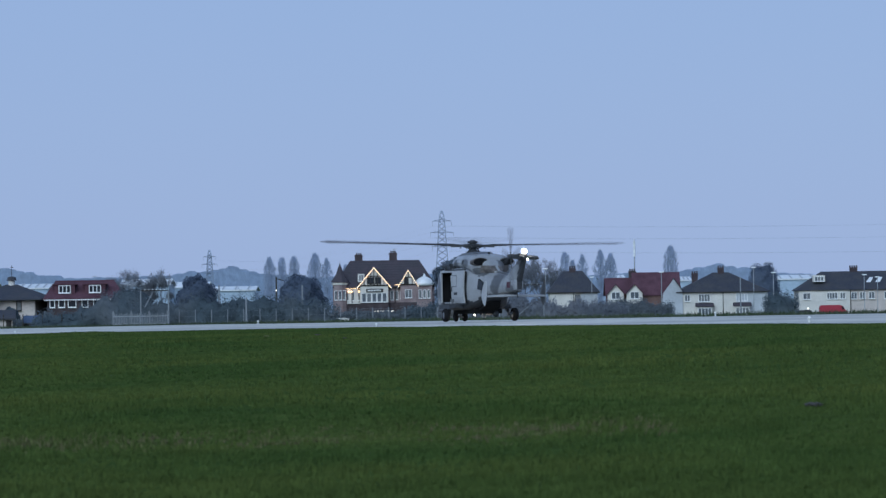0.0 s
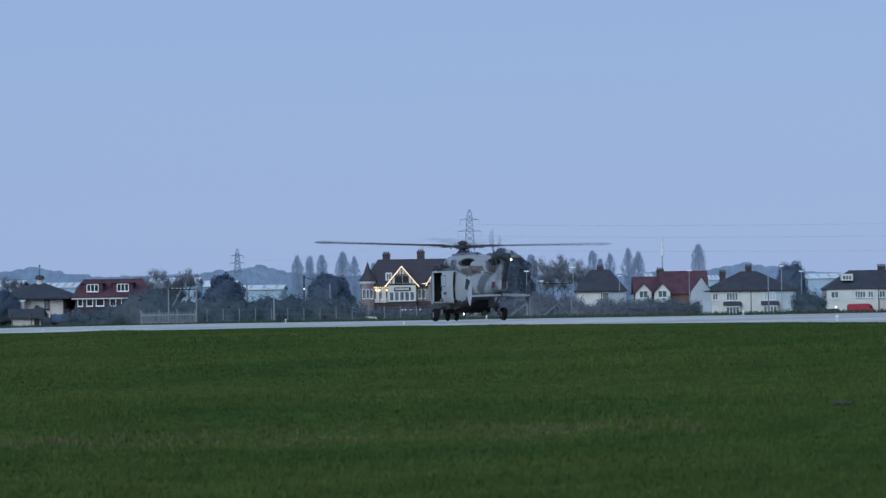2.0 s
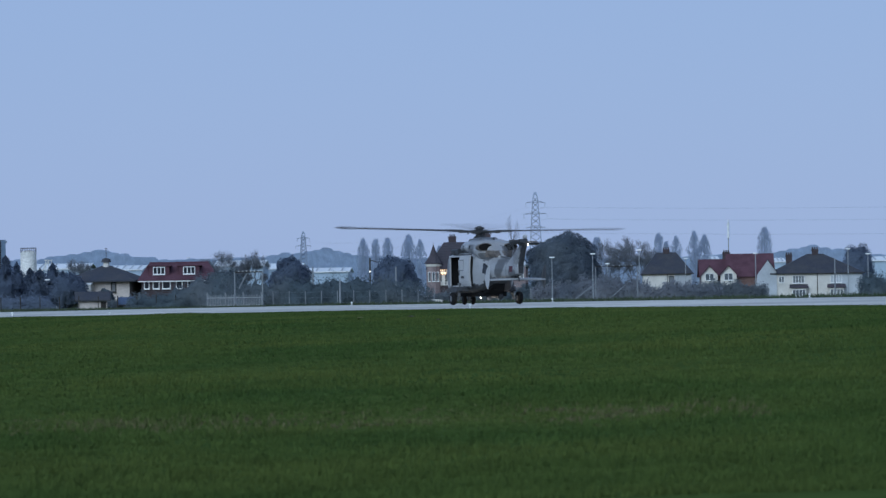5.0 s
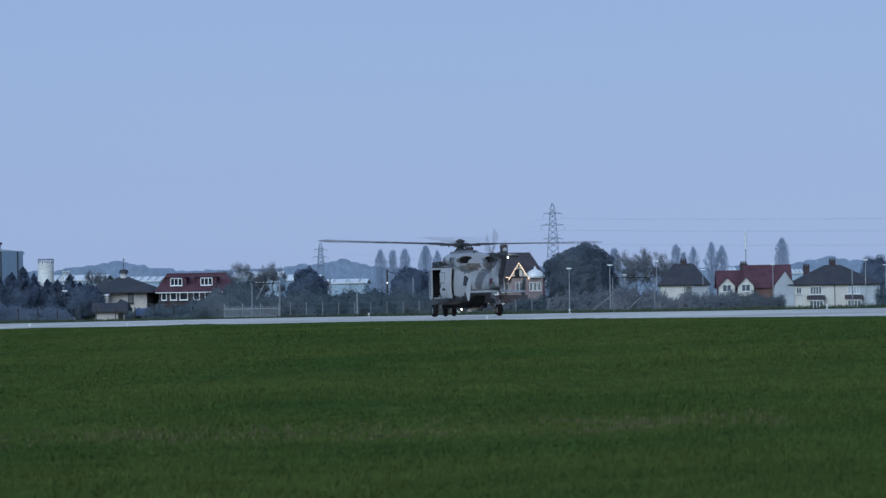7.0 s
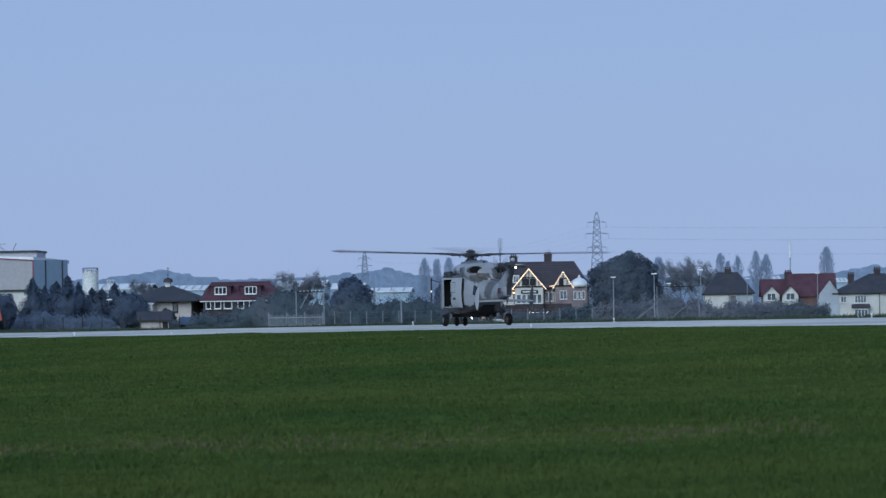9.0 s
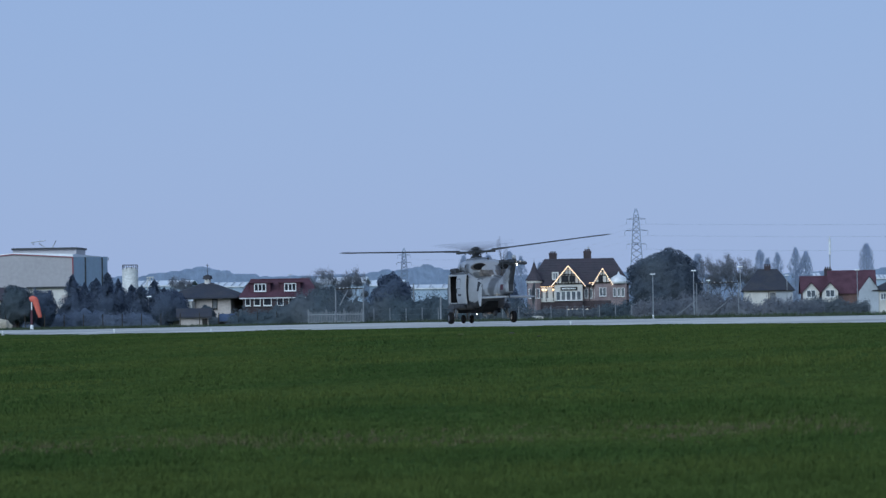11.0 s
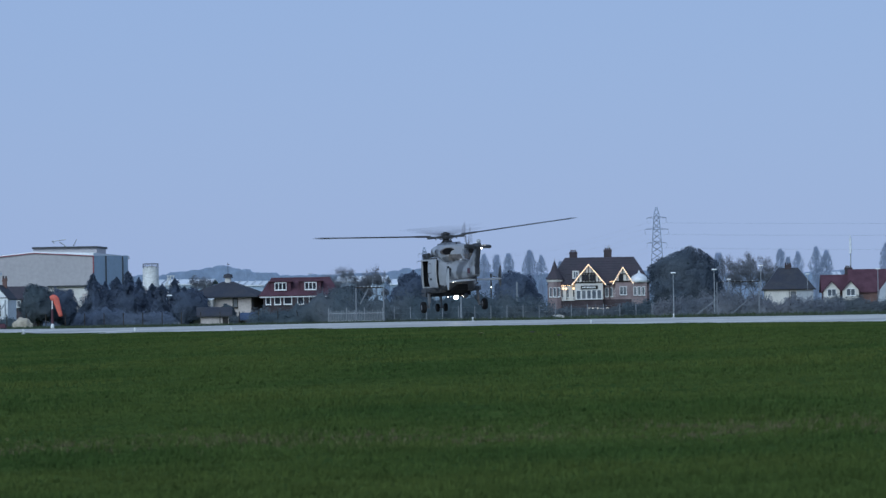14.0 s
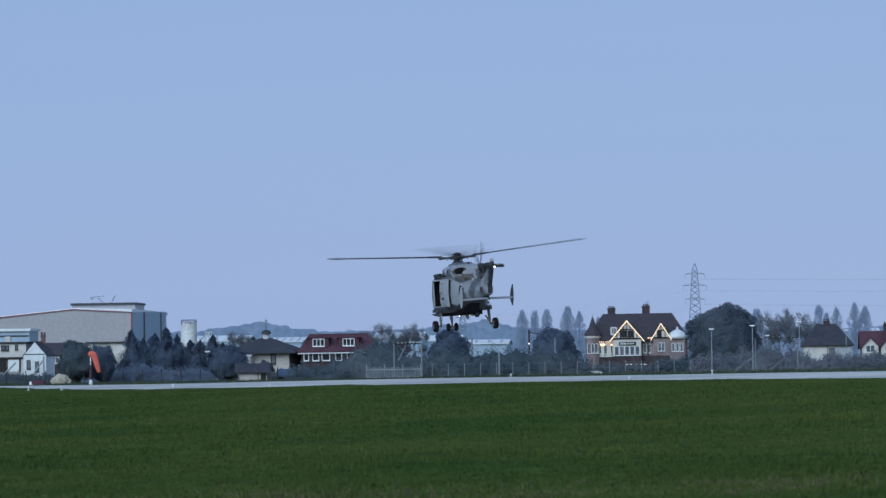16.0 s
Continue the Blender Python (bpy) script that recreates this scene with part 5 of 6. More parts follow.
def corner_house():
    d = 520.0
    b0 = -398
    h = thing("white_cottage", "white weatherboarded cottage with a steep blue-white gable", "house", stand(b0, d, 560), "houses beyond the airfield")
    X = lambda b: (b - b0) / PLATE * d
    Z = lambda e: height(b0, e, d)
    part("wall", walls(span(-456, -390, d), 6, -0.5, Z(515), 0.3, (X(-423), 0)), M["white"], h, "white boarded wall")
    part("flat_roof", box(B(), X(-424), 0, Z(514.5) + 0.12, span(-458, -384, d), 6.6, 0.26), M["roof_dark"], h)
    # dark boxes on the wall stand for shade under the overhang and in the recess
    part("overhang_shade_board", box(B(), X(-423), -3.1, Z(540), span(-455, -392, d), 0.3, 0.3), M["timber"], h)
    part("recess", box(B(), X(-436), -3.03, Z(553), 1.7, 0.1, 1.9), M["timber"], h)
    part("garage_door", box(B(), X(-413), -3.05, Z(553), 1.7, 0.1, 1.7), M["pvc"], h)
    for bb in (-424, -401):
        part("door_post", box(B(), X(bb), -3.1, Z(553), 0.16, 0.16, 2.0), M["timber"], h)
    x, half = X(-372), span(0, 22.5, d)
    part("gable_bay", walls(half * 1.8, 7, -0.5, Z(534), 0.3, (x, -0.6)), M["metal_roof"], h, "pale blue-white gabled bay")
    part("gable_wall", gable_wall(B(), x, -3.95, half * 0.9, Z(534), Z(512)), M["metal_roof"], h)
    part("gable_roof", gable_roof(B(), 7, half * 1.8, Z(534), Z(511), 0.15, 0.12, "y", (x, -0.5)), M["roof_dark"], h)
    for bb, e, ww, hh in ((-431, 522, 0.5, 0.7), (-424, 522, 0.5, 0.7), (-407, 521, 0.35, 0.7)):
        window(h, X(bb), -3.03, Z(e), ww, hh, 1, "timber")
    for bb, e, hh in ((-383, 552, 1.3), (-368, 556, 1.5)):
        window(h, X(bb), -4.12, Z(e), 0.5, hh, 1, "timber")
    part("tie_board", box(B(), x, -4.12, Z(534), half * 1.7, 0.06, 0.12), M["timber"], h)
    chimney(h, X(-369), 1.5, Z(535), Z(500), 0.6, 0.5, "brick", 2)
    part("chimney_box", box(B(), X(-429), 0, Z(507), 0.8, 0.8, 0.9), M["white"], h)
    p = B()
    bar(p, (X(-438), -6, Z(583)), (X(-402), -6, Z(548)), 0.13)
    bar(p, (X(-376), -6, Z(575)), (X(-353), -6, Z(545)), 0.11)
    bar(p, (X(-352), -6, Z(574)), (X(-352), -6, Z(538)), 0.12)
    ob = solid("leaning_pole", p, M["galv"], "slanting pale timber poles before the cottage", "pole", stand(b0, d, 560))
    r = thing("long_cottage", "long low cottage with a dark brown roof", "house", stand(-350, 560, 560), "houses beyond the airfield")
    zr, ze = height(-350, 513, 560), height(-350, 533, 560)
    part("wall", walls(9, 7, -0.5, ze), M["brick_dark"], r)
    part("roof", gable_roof(B(), 9, 7, ze, zr, 0.3), M["roof_brown"], r)
    window(r, 1.0, -3.52, ze - 1.0, 1.2, 1.0, 2)
    bm = B()
    bmesh.ops.create_icosphere(bm, subdivisions=3, radius=1)
    for v in bm.verts:
        v.co *= 1 + 0.25 * noise.noise(v.co * 2.2)
        v.co = Vector((v.co.x * 1.15, v.co.y * 0.8, max(v.co.z, -0.3) * 0.95))
    q = sight(-337, 572, 392)
    solid("sandstone_boulder", bm, M["stone"], "pale sandstone boulder on the verge", "boulder", Matrix.Translation((q.x, q.y, ground_z(q.x, q.y) + 0.25)))
    q = sight(-376, 584, 345)
    c = thing("equipment_skid", "low red equipment skid on the runway verge", "equipment", Matrix.Translation((q.x, q.y, ground_z(q.x, q.y))))
    part("body", box(box(B(), 0, 0, 0.3, 1.2, 0.6, 0.34), 0, 0, 0.5, 1.0, 0.5, 0.12), M["roof_red"], c)
    part("end_cap", box(B(), -0.72, 0, 0.25, 0.24, 0.4, 0.3), M["pvc"], c)
    part("skid", box(B(), 0, 0, 0.05, 1.3, 0.5, 0.1), M["dark_paint"], c)


# ---- pylons, masts, lamps, fences ----
def pylon(b, e_top, d, tall):
    p = sight(b, e_top, d)
    z0 = p.z - tall
    h = thing("electricity_pylon", "grey steel lattice electricity pylon on the skyline", "pylon", Matrix.Translation((p.x, p.y, z0)), "pylons")
    bm = B()
    r = 0.17 * d / 1600
    prof = [(0, 4.6), (tall * 0.35, 3.0), (tall * 0.62, 2.15), (tall * 0.8, 1.6), (tall * 0.93, 1.15), (tall * 0.98, 0.75), (tall, 0.3)]

    def half(z):
        for (za, a), (zb, b_) in zip(prof, prof[1:]):
            if z <= zb:
                return a + (b_ - a) * (z - za) / (zb - za)
        return 0.3
    levels = [tall * k for k in (0, 0.12, 0.23, 0.33, 0.42, 0.5, 0.57, 0.63, 0.69, 0.75, 0.8, 0.85, 0.9, 0.95, 1.0)]
    for za, zb in zip(levels, levels[1:]):
        a, c = half(za), half(zb)
        ca = [(-a, -a), (a, -a), (a, a), (-a, a)]
        cb = [(-c, -c), (c, -c), (c, c), (-c, c)]
        for i in range(4):
            j = (i + 1) % 4
            bar(bm, (*ca[i], za), (*cb[i], zb), r * 1.3, seg=4)
            bar(bm, (*ca[i], za), (*cb[j], zb), r * 0.7, seg=4)
            bar(bm, (*ca[j], za), (*cb[i], zb), r * 0.7, seg=4)
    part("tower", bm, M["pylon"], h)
    for k, reach in ((0.66, 4.4), (0.79, 5.2), (0.9, 4.3)):
        bm = B()
        z = tall * k
        for s in (-1, 1):
            for y in (-half(z), half(z)):
                bar(bm, (0, y, z), (s * reach, 0, z), r * 0.5, seg=4)
                bar(bm, (0, y * 0.9, z + tall * 0.018), (s * reach, 0, z), r * 0.35, seg=4)
            bar(bm, (s * reach, 0, z), (s * reach, 0, z - 2.2), r * 0.3, seg=4)
        part("cross_arm", bm, M["pylon"], h)
    return p


def cables(p, q, tall, k, reach):
    bm = B()
    for s in (-1, 1):
        pts = []
        for i in range(15):
            t = i / 14
            c = p.lerp(q, t)
            pts.append(Vector((c.x + s * reach, c.y, c.z - tall * (1 - k) - 2.2 - 26 * t * (1 - t))))
        for a, b in zip(pts, pts[1:]):
            bar(bm, a, b, 0.015, seg=4)
    solid("power_cable", bm, M["pylon"], "sagging power cable between the pylons", "cable", group="power cables")


def lamp_posts():
    lead = None
    for b, e, d in ((811, 490, 538), (883, 484, 538), (965, 477, 560), (1047, 492, 640), (1170, 483, 600), (1332, 475, 590), (1367, 484, 600), (1526, 488, 600), (1549, 492, 610), (909, 501, 640), (-80, 530, 470)):
        p = sight(b, e, d)
        g = ground_z(p.x, p.y)
        tall = p.z - g
        if lead is None or tall < 6.5:
            h = thing("street_lamp", "grey street lamp with a flat head", "street lamp", Matrix.Translation((p.x, p.y, g)), "street lamps")
            part("column", bar(B(), (0, 0, -0.2), (0, 0, tall), 0.085, 0.055, 8), M["galv"], h)
            part("head", rings(B(), [[(-0.2, -0.12, tall), (0.2, -0.12, tall), (0.2, 0.12, tall), (-0.2, 0.12, tall)],
                                     [(-0.42, -0.2, tall + 0.06), (0.42, -0.2, tall + 0.06), (0.42, 0.2, tall + 0.06), (-0.42, 0.2, tall + 0.06)],
                                     [(-0.36, -0.16, tall + 0.2), (0.36, -0.16, tall + 0.2), (0.36, 0.16, tall + 0.2), (-0.36, 0.16, tall + 0.2)]]), M["metal_roof"], h, "pale flat lamp head")
            if lead is None:
                lead, lead_tall = h, tall
        else:
            copy_thing(lead, Matrix.Translation((p.x, p.y, p.z - lead_tall)))


def masts():
    p = sight(1122, 423, 760)
    g = ground_z(p.x, p.y)
    h = thing("radio_mast", "slim grey radio mast with a thick pale top", "mast", Matrix.Translation((p.x, p.y, g)))
    t = p.z - g
    part("lower_pole", bar(B(), (0, 0, -1), (0, 0, t * 0.8), 0.14, 0.12), M["galv"], h)
    part("antenna_shroud", bar(bar(B(), (0, 0, t * 0.78), (0, 0, t * 0.97), 0.25, 0.25, 10), (0, 0, t * 0.97), (0, 0, t), 0.12), M["metal_roof"], h)
    part("bracket", box(B(), -0.6, 0, t * 0.6, 0.9, 0.2, 0.4), M["galv"], h)
    for b, e, d, lit in ((489, 490, 420, True), (388, 505, 420, False), (234, 497, 430, False), (436, 527, 390, False), (535, 505, 420, False), (1309, 490, 560, False), (-62, 540, 430, False)):
        p = sight(b, e, d)
        g = ground_z(p.x, p.y)
        h = thing("utility_pole", "slim weathered utility pole beside the hedge", "pole", Matrix.Translation((p.x, p.y, g)), "utility poles")
        t = p.z - g
        part("shaft", bar(B(), (0, 0, -0.2), (0, 0, t), 0.12, 0.09), M["bark"] if lit else M["fence_grey"], h)
        if lit:
            part("crossbar", bar(B(), (-0.1, 0, t - 0.2), (0.9, 0, t - 0.5), 0.05), M["bark"], h)
            part("equipment_box", box(box(B(), -0.3, -0.1, t * 0.42, 0.4, 0.3, 0.9), 0.2, -0.1, t * 0.2, 0.5, 0.3, 0.8), M["dark_paint"], h)
            part("lamp", lathe(B(), [(0.02, -0.09), (0.07, -0.04), (0.07, 0.04), (0.02, 0.09)], 10, "z", (0, -0.18, t * 0.72)), M["lamp_glow"], h, "small white lamp")
    # timber approach-light frames
    for b0, b1, e0, e1, d, strut in ((250, 299, 515, 570, 370, 1), (888, 962, 505, 556, 520, 2)):
        p, q = sight(b0, e0, d), sight(b1, e0, d)
        g = ground_z(p.x, p.y)
        h = thing("light_frame", "pale timber frame with struts behind the fence", "frame", Matrix.Translation((p.x, p.y, g)))
        w, t = q.x - p.x, p.z - g
        for x in (0, w):
            part("post", bar(B(), (x, 0, -0.2), (x, 0, t), 0.07), M["fence_grey"], h)
        part("rail", bar(B(), (0, 0, t), (w, 0, t), 0.05), M["bark"], h)
        for s in range(strut):
            ends = ((0.15, 0.55), (0.45, 0.97)) if strut == 1 else ((-0.5, 0.12), (0.0, 0.55)) if s == 0 else ((0.3, 0.1), (0.72, 0.5))
            (xa, za), (xb, zb) = ends
            part("strut", bar(B(), (xa * w, 0, za * t), (xb * w, 0, zb * t), 0.06), M["fence_grey"], h)
        for i in range(6):
            part("small_lamp", lathe(B(), [(0.02, -0.06), (0.07, 0), (0.02, 0.06)], 8, "z", (w * (0.15 + 0.14 * i), 0, t + 0.08)), M["pvc"], h)


def fences():
    # palisade of pale pales
    p, q = sight(202, 571, 375), sight(300, 571, 375)
    h = thing("palisade_fence", "pale grey palisade fence beside the runway verge", "fence", Matrix.Translation((p.x, p.y, ground_z(p.x, p.y))))
    n = 34
    for i in range(n + 1):
        x = (q.x - p.x) * i / n
        tall = 1.75 if i % 11 == 0 else 1.45 + 0.06 * math.sin(i * 1.7)
        wide = 0.11 if i % 11 == 0 else 0.065
        part("pale", rings(B(), [[(x - wide / 2, -0.02, -0.1), (x + wide / 2, -0.02, -0.1), (x + wide / 2, 0.02, -0.1), (x - wide / 2, 0.02, -0.1)],
                                 [(x - wide / 2, -0.02, tall - 0.1), (x + wide / 2, -0.02, tall - 0.1), (x + wide / 2, 0.02, tall - 0.1), (x - wide / 2, 0.02, tall - 0.1)],
                                 [(x - 0.01, -0.02, tall), (x + 0.01, -0.02, tall), (x + 0.01, 0.02, tall), (x - 0.01, 0.02, tall)]]), M["fence_grey"], h)
    for z in (0.35, 1.15):
        part("rail", box(B(), (q.x - p.x) / 2, 0.05, z, q.x - p.x, 0.05, 0.07), M["galv"], h)
    # mesh fence with concrete posts
    h = thing("mesh_fence", "wire mesh fence on slim concrete posts along the airfield", "fence", pose(0, 0, 0))
    posts = []
    b = 318
    while b < 800:
        p = sight(b, 560, 394)
        g = ground_z(p.x, p.y)
        posts.append(Vector((p.x, p.y, g)))
        part("post", bar(B(), (p.x, p.y, g - 0.2), (p.x, p.y, g + 1.85), 0.045, 0.04, 6), M["fence_grey"], h)
        b += 28.5
    b = 180
    while b > -470:
        p = sight(b, 560, 395)
        g = ground_z(p.x, p.y)
        part("post", bar(B(), (p.x, p.y, g - 0.2), (p.x, p.y, g + 1.6), 0.05, 0.05, 6), M["bark"], h)
        b -= 34
    for z in (0.5, 1.1, 1.7):
        bm = B()
        for a, c in zip(posts, posts[1:]):
            bar(bm, a + Vector((0, 0, z)), c + Vector((0, 0, z)), 0.004, seg=4)
        part("wire", bm, M["galv"], h)


# ---- trees ----
def leaves(name, pts, size, material, parent, rnd, up=0.4, kind="", core=()):
    """Many small leaf clumps, each a bent pair of triangles."""
    vs, fs = [], []
    for p in pts:
        a, t = rnd.random() * 6.283, rnd.gauss(0, 0.7)
        s = size * (0.6 + rnd.random() * 0.8)
        u = Vector((math.cos(a), math.sin(a), t * 0.5)) * s
        v = Vector((-math.sin(a) * 0.4 + rnd.gauss(0, 0.3), math.cos(a) * 0.4, up + rnd.random())).normalized() * s * 0.8
        n = len(vs)
        p = Vector(p)
        vs += [p - u * 0.5, p + v * 0.6, p + u * 0.5, p - v * 0.5]
        fs += [(n, n + 1, n + 2), (n, n + 2, n + 3)]
    # leaves shade with the rounding of the clump that they sit in
    mid = Vector((sum(v[0] for v in vs), sum(v[1] for v in vs), sum(v[2] for v in vs))) / len(vs)
    nor = []
    for i, p in enumerate(pts):
        out = (Vector(p) - mid) if parent else Vector((0, -0.6, 0.6))
        q = Vector(p) * 0.9
        j = Vector((noise.noise(q), noise.noise(q + Vector((9, 0, 0))), noise.noise(q + Vector((0, 9, 0)))))
        way = (out.normalized() + j * 0.5 + Vector((rnd.gauss(0, 0.22), -0.25 + rnd.gauss(0, 0.22), 0.25 + rnd.gauss(0, 0.22)))).normalized()
        nor += [way] * 4
        a, b, c, d = vs[4 * i:4 * i + 4]
        if (b - a).cross(c - a).dot(way) < 0:
            fs[2 * i] = fs[2 * i][::-1]
        if (c - a).cross(d - a).dot(way) < 0:
            fs[2 * i + 1] = fs[2 * i + 1][::-1]
    # dense inner growth: rows of points skinned into a rough body
    for rows_ in core:
        n, wide = len(vs), len(rows_[0])
        for row in rows_:
            hub = sum(row, Vector()) / wide
            for q in row:
                j = Vector((noise.noise(q * 0.9), noise.noise(q * 0.9 + Vector((9, 0, 0))), noise.noise(q * 0.9 + Vector((0, 9, 0)))))
                vs.append(q)
                nor.append(((q - (mid if parent else hub)).normalized() + j * 0.9 + Vector((0, -0.25, 0.25))).normalized())
        for i in range(len(rows_) - 1):
            for j in range(wide - 1):
                a = n + i * wide + j
                f = (a, a + 1, a + wide + 1, a + wide)
                way = nor[a] + nor[a + wide]
                fs.append(f if (vs[f[1]] - vs[a]).cross(vs[f[2]] - vs[a]).dot(way) > 0 else f[::-1])
    me = bpy.data.meshes.new(name)
    me.from_pydata(vs, [], fs)
    me.materials.append(material)
    me.polygons.foreach_set("use_smooth", [True] * len(fs))
    me.normals_split_custom_set_from_vertices(nor)
    ob = new(name, me)
    ob.parent = parent
    return ob


def limbs(bm, base, tip, r, rnd, depth, spread):
    """A branching limb; returns its twig ends."""
    base, tip = Vector(base), Vector(tip)
    mid = base.lerp(tip, 0.5) + Vector((rnd.gauss(0, 1), rnd.gauss(0, 1), 0)) * (tip - base).length * 0.06
    bar(bm, base, mid, r, r * 0.8, 5)
    bar(bm, mid, tip, r * 0.8, r * 0.5, 5)
    if depth == 0:
        return [tip]
    ends = []
    for _ in range(3 if depth > 1 else 4):
        w = (tip - base).normalized() + Vector((rnd.gauss(0, spread), rnd.gauss(0, spread), rnd.gauss(0.1, spread * 0.5)))
        start = base.lerp(tip, 0.55 + 0.45 * rnd.random())
        ends += limbs(bm, start, start + w.normalized() * (tip - base).length * (0.55 + 0.25 * rnd.random()), r * 0.5, rnd, depth - 1, spread)
    return ends


def broad_tree(b, d, e_top, wide, seed, label, leaf="leaf", n=5200, size=0.42, group="", name="evergreen_oak", low=0.12):
    rnd = random.Random(seed)
    p = sight(b, e_top, d)
    g = ground_z(p.x, p.y)
    tall = p.z - g
    h = thing(name, label, "tree", Matrix.Translation((p.x, p.y, g)), group)
    bm = B()
    ends = []
    bar(bm, (0, 0, -0.3), (0.1, 0, tall * 0.3), tall * 0.035, tall * 0.028, 8)
    for i in range(6):
        a = i * 1.05 + rnd.random()
        ends += limbs(bm, (0.05, 0, tall * (0.2 + 0.02 * i)), (wide * 0.2 * math.cos(a), wide * 0.2 * math.sin(a), tall * (0.36 + 0.16 * rnd.random())), tall * 0.014, rnd, 1, 0.4)
    part("trunk", bm, M["bark"], h)
    pts = []
    while len(pts) < n:
        v = Vector((rnd.gauss(0, 1), rnd.gauss(0, 1), rnd.gauss(0.12, 1))).normalized()
        bump = 1 + 0.36 * noise.noise(v * 1.5 + Vector((seed, 0, 0))) + 0.16 * noise.noise(v * 4.5 + Vector((0, seed, 0))) + 0.08 * noise.noise(v * 10)
        r = bump * (1 - 0.45 * rnd.random() ** 2.2)
        mid = 0.5 + low * 0.5
        q = Vector((v.x * r * wide * 0.5, v.y * r * wide * 0.5, tall * (mid + v.z * r * (0.97 - mid))))
        if q.z > tall * low:
            pts.append(q)
    top = max(q.z for q in pts)
    k = tall / top
    mid = 0.5 + low * 0.5
    body = []
    for i in range(23):
        th = math.pi * (0.02 + 0.8 * i / 22)
        row = []
        for j in range(45):
            ph = 2 * math.pi * j / 44
            v = Vector((math.sin(th) * math.cos(ph), math.sin(th) * math.sin(ph), math.cos(th)))
            r = 0.87 * (1 + 0.36 * noise.noise(v * 1.5 + Vector((seed, 0, 0))) + 0.16 * noise.noise(v * 4.5 + Vector((0, seed, 0))) + 0.1 * noise.noise(v * 10))
            row.append(Vector((v.x * r * wide * 0.5, v.y * r * wide * 0.5, max(tall * low, tall * k * (mid + v.z * r * (0.97 - mid))))))
        body.append(row)
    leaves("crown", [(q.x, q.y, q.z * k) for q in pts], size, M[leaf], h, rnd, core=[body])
    return h


def bare_tree(b, d, e_top, wide, seed, label="bare winter tree with fine grey twigs", group="bare trees"):
    rnd = random.Random(seed)
    p = sight(b, e_top, d)
    g = ground_z(p.x, p.y)
    tall = p.z - g
    h = thing("bare_tree", label, "tree", Matrix.Translation((p.x, p.y, g)), group)
    bm = B()
    ends = []
    bar(bm, (0, 0, -0.3), (0.05, 0, tall * 0.45), tall * 0.022, tall * 0.016, 7)
    for i in range(7):
        a = i * 0.9 + rnd.random()
        ends += limbs(bm, (0, 0, tall * (0.3 + 0.05 * i)), (wide * 0.32 * math.cos(a), wide * 0.32 * math.sin(a), tall * (0.62 + 0.25 * rnd.random())), tall * 0.009, rnd, 2, 0.45)
    squash = tall * 0.93 / max(e.z for e in ends)
    side = wide * 0.46 / max(abs(e.x) for e in ends)
    for v in bm.verts:
        v.co = Vector((v.co.x * side, v.co.y * side, v.co.z * squash))
    ends = [Vector((e.x * side, e.y * side, e.z * squash)) for e in ends]
    part("trunk", bm, M["twig"], h)
    vs, fs = [], []
    for e in ends:
        for _ in range(26):
            w = Vector((rnd.gauss(0, 0.6), rnd.gauss(0, 0.6), rnd.gauss(0.7, 0.5))).normalized() * tall * 0.07 * (0.5 + rnd.random())
            s = Vector((0.02 * d / 600, 0, 0.015))
            n = len(vs)
            e2 = e + Vector((rnd.gauss(0, 0.3), rnd.gauss(0, 0.3), rnd.gauss(0, 0.3)))
            vs += [e2 - s, e2 + s, e2 + w]
            fs.append((n, n + 1, n + 2))
    me = bpy.data.meshes.new("twigs")
    me.from_pydata(vs, [], fs)
    me.materials.append(M["twig"])
    ob = new("crown", me)
    ob.parent = h
    return h


def poplar(b, d, e_top, wide, seed):
    rnd = random.Random(seed)
    p = sight(b, e_top, d)
    g = ground_z(p.x, p.y)
    tall = p.z - g
    h = thing("poplar_tree", "tall narrow leafless poplar, blue-grey haze painted in", "tree", Matrix.Translation((p.x, p.y, g)), "poplars")
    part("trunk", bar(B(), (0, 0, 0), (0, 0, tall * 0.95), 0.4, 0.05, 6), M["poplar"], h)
    vs, fs = [], []
    for _ in range(int(125 * wide * wide)):
        z = tall * (0.12 + 0.86 * rnd.random())
        k = z / tall
        r = wide * 0.5 * min(1, 0.35 + k) * (1 - max(0, (k - 0.6) / 0.42) ** 2.6) * rnd.random() ** 0.6 * (1 + 0.45 * noise.noise((seed, z * 0.35, 0)))
        a = rnd.random() * 6.283
        c = Vector((r * math.cos(a), r * math.sin(a), z))
        w = Vector((rnd.gauss(0, 0.22), rnd.gauss(0, 0.22), 1)) * (0.6 + 0.5 * rnd.random())
        n = len(vs)
        s = Vector((0.055, 0.03, 0))
        vs += [c - s, c + s, c + w]
        fs.append((n, n + 1, n + 2))
    me = bpy.data.meshes.new("twigs")
    me.from_pydata(vs, [], fs)
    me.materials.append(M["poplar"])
    ob = new("crown", me)
    ob.parent = h


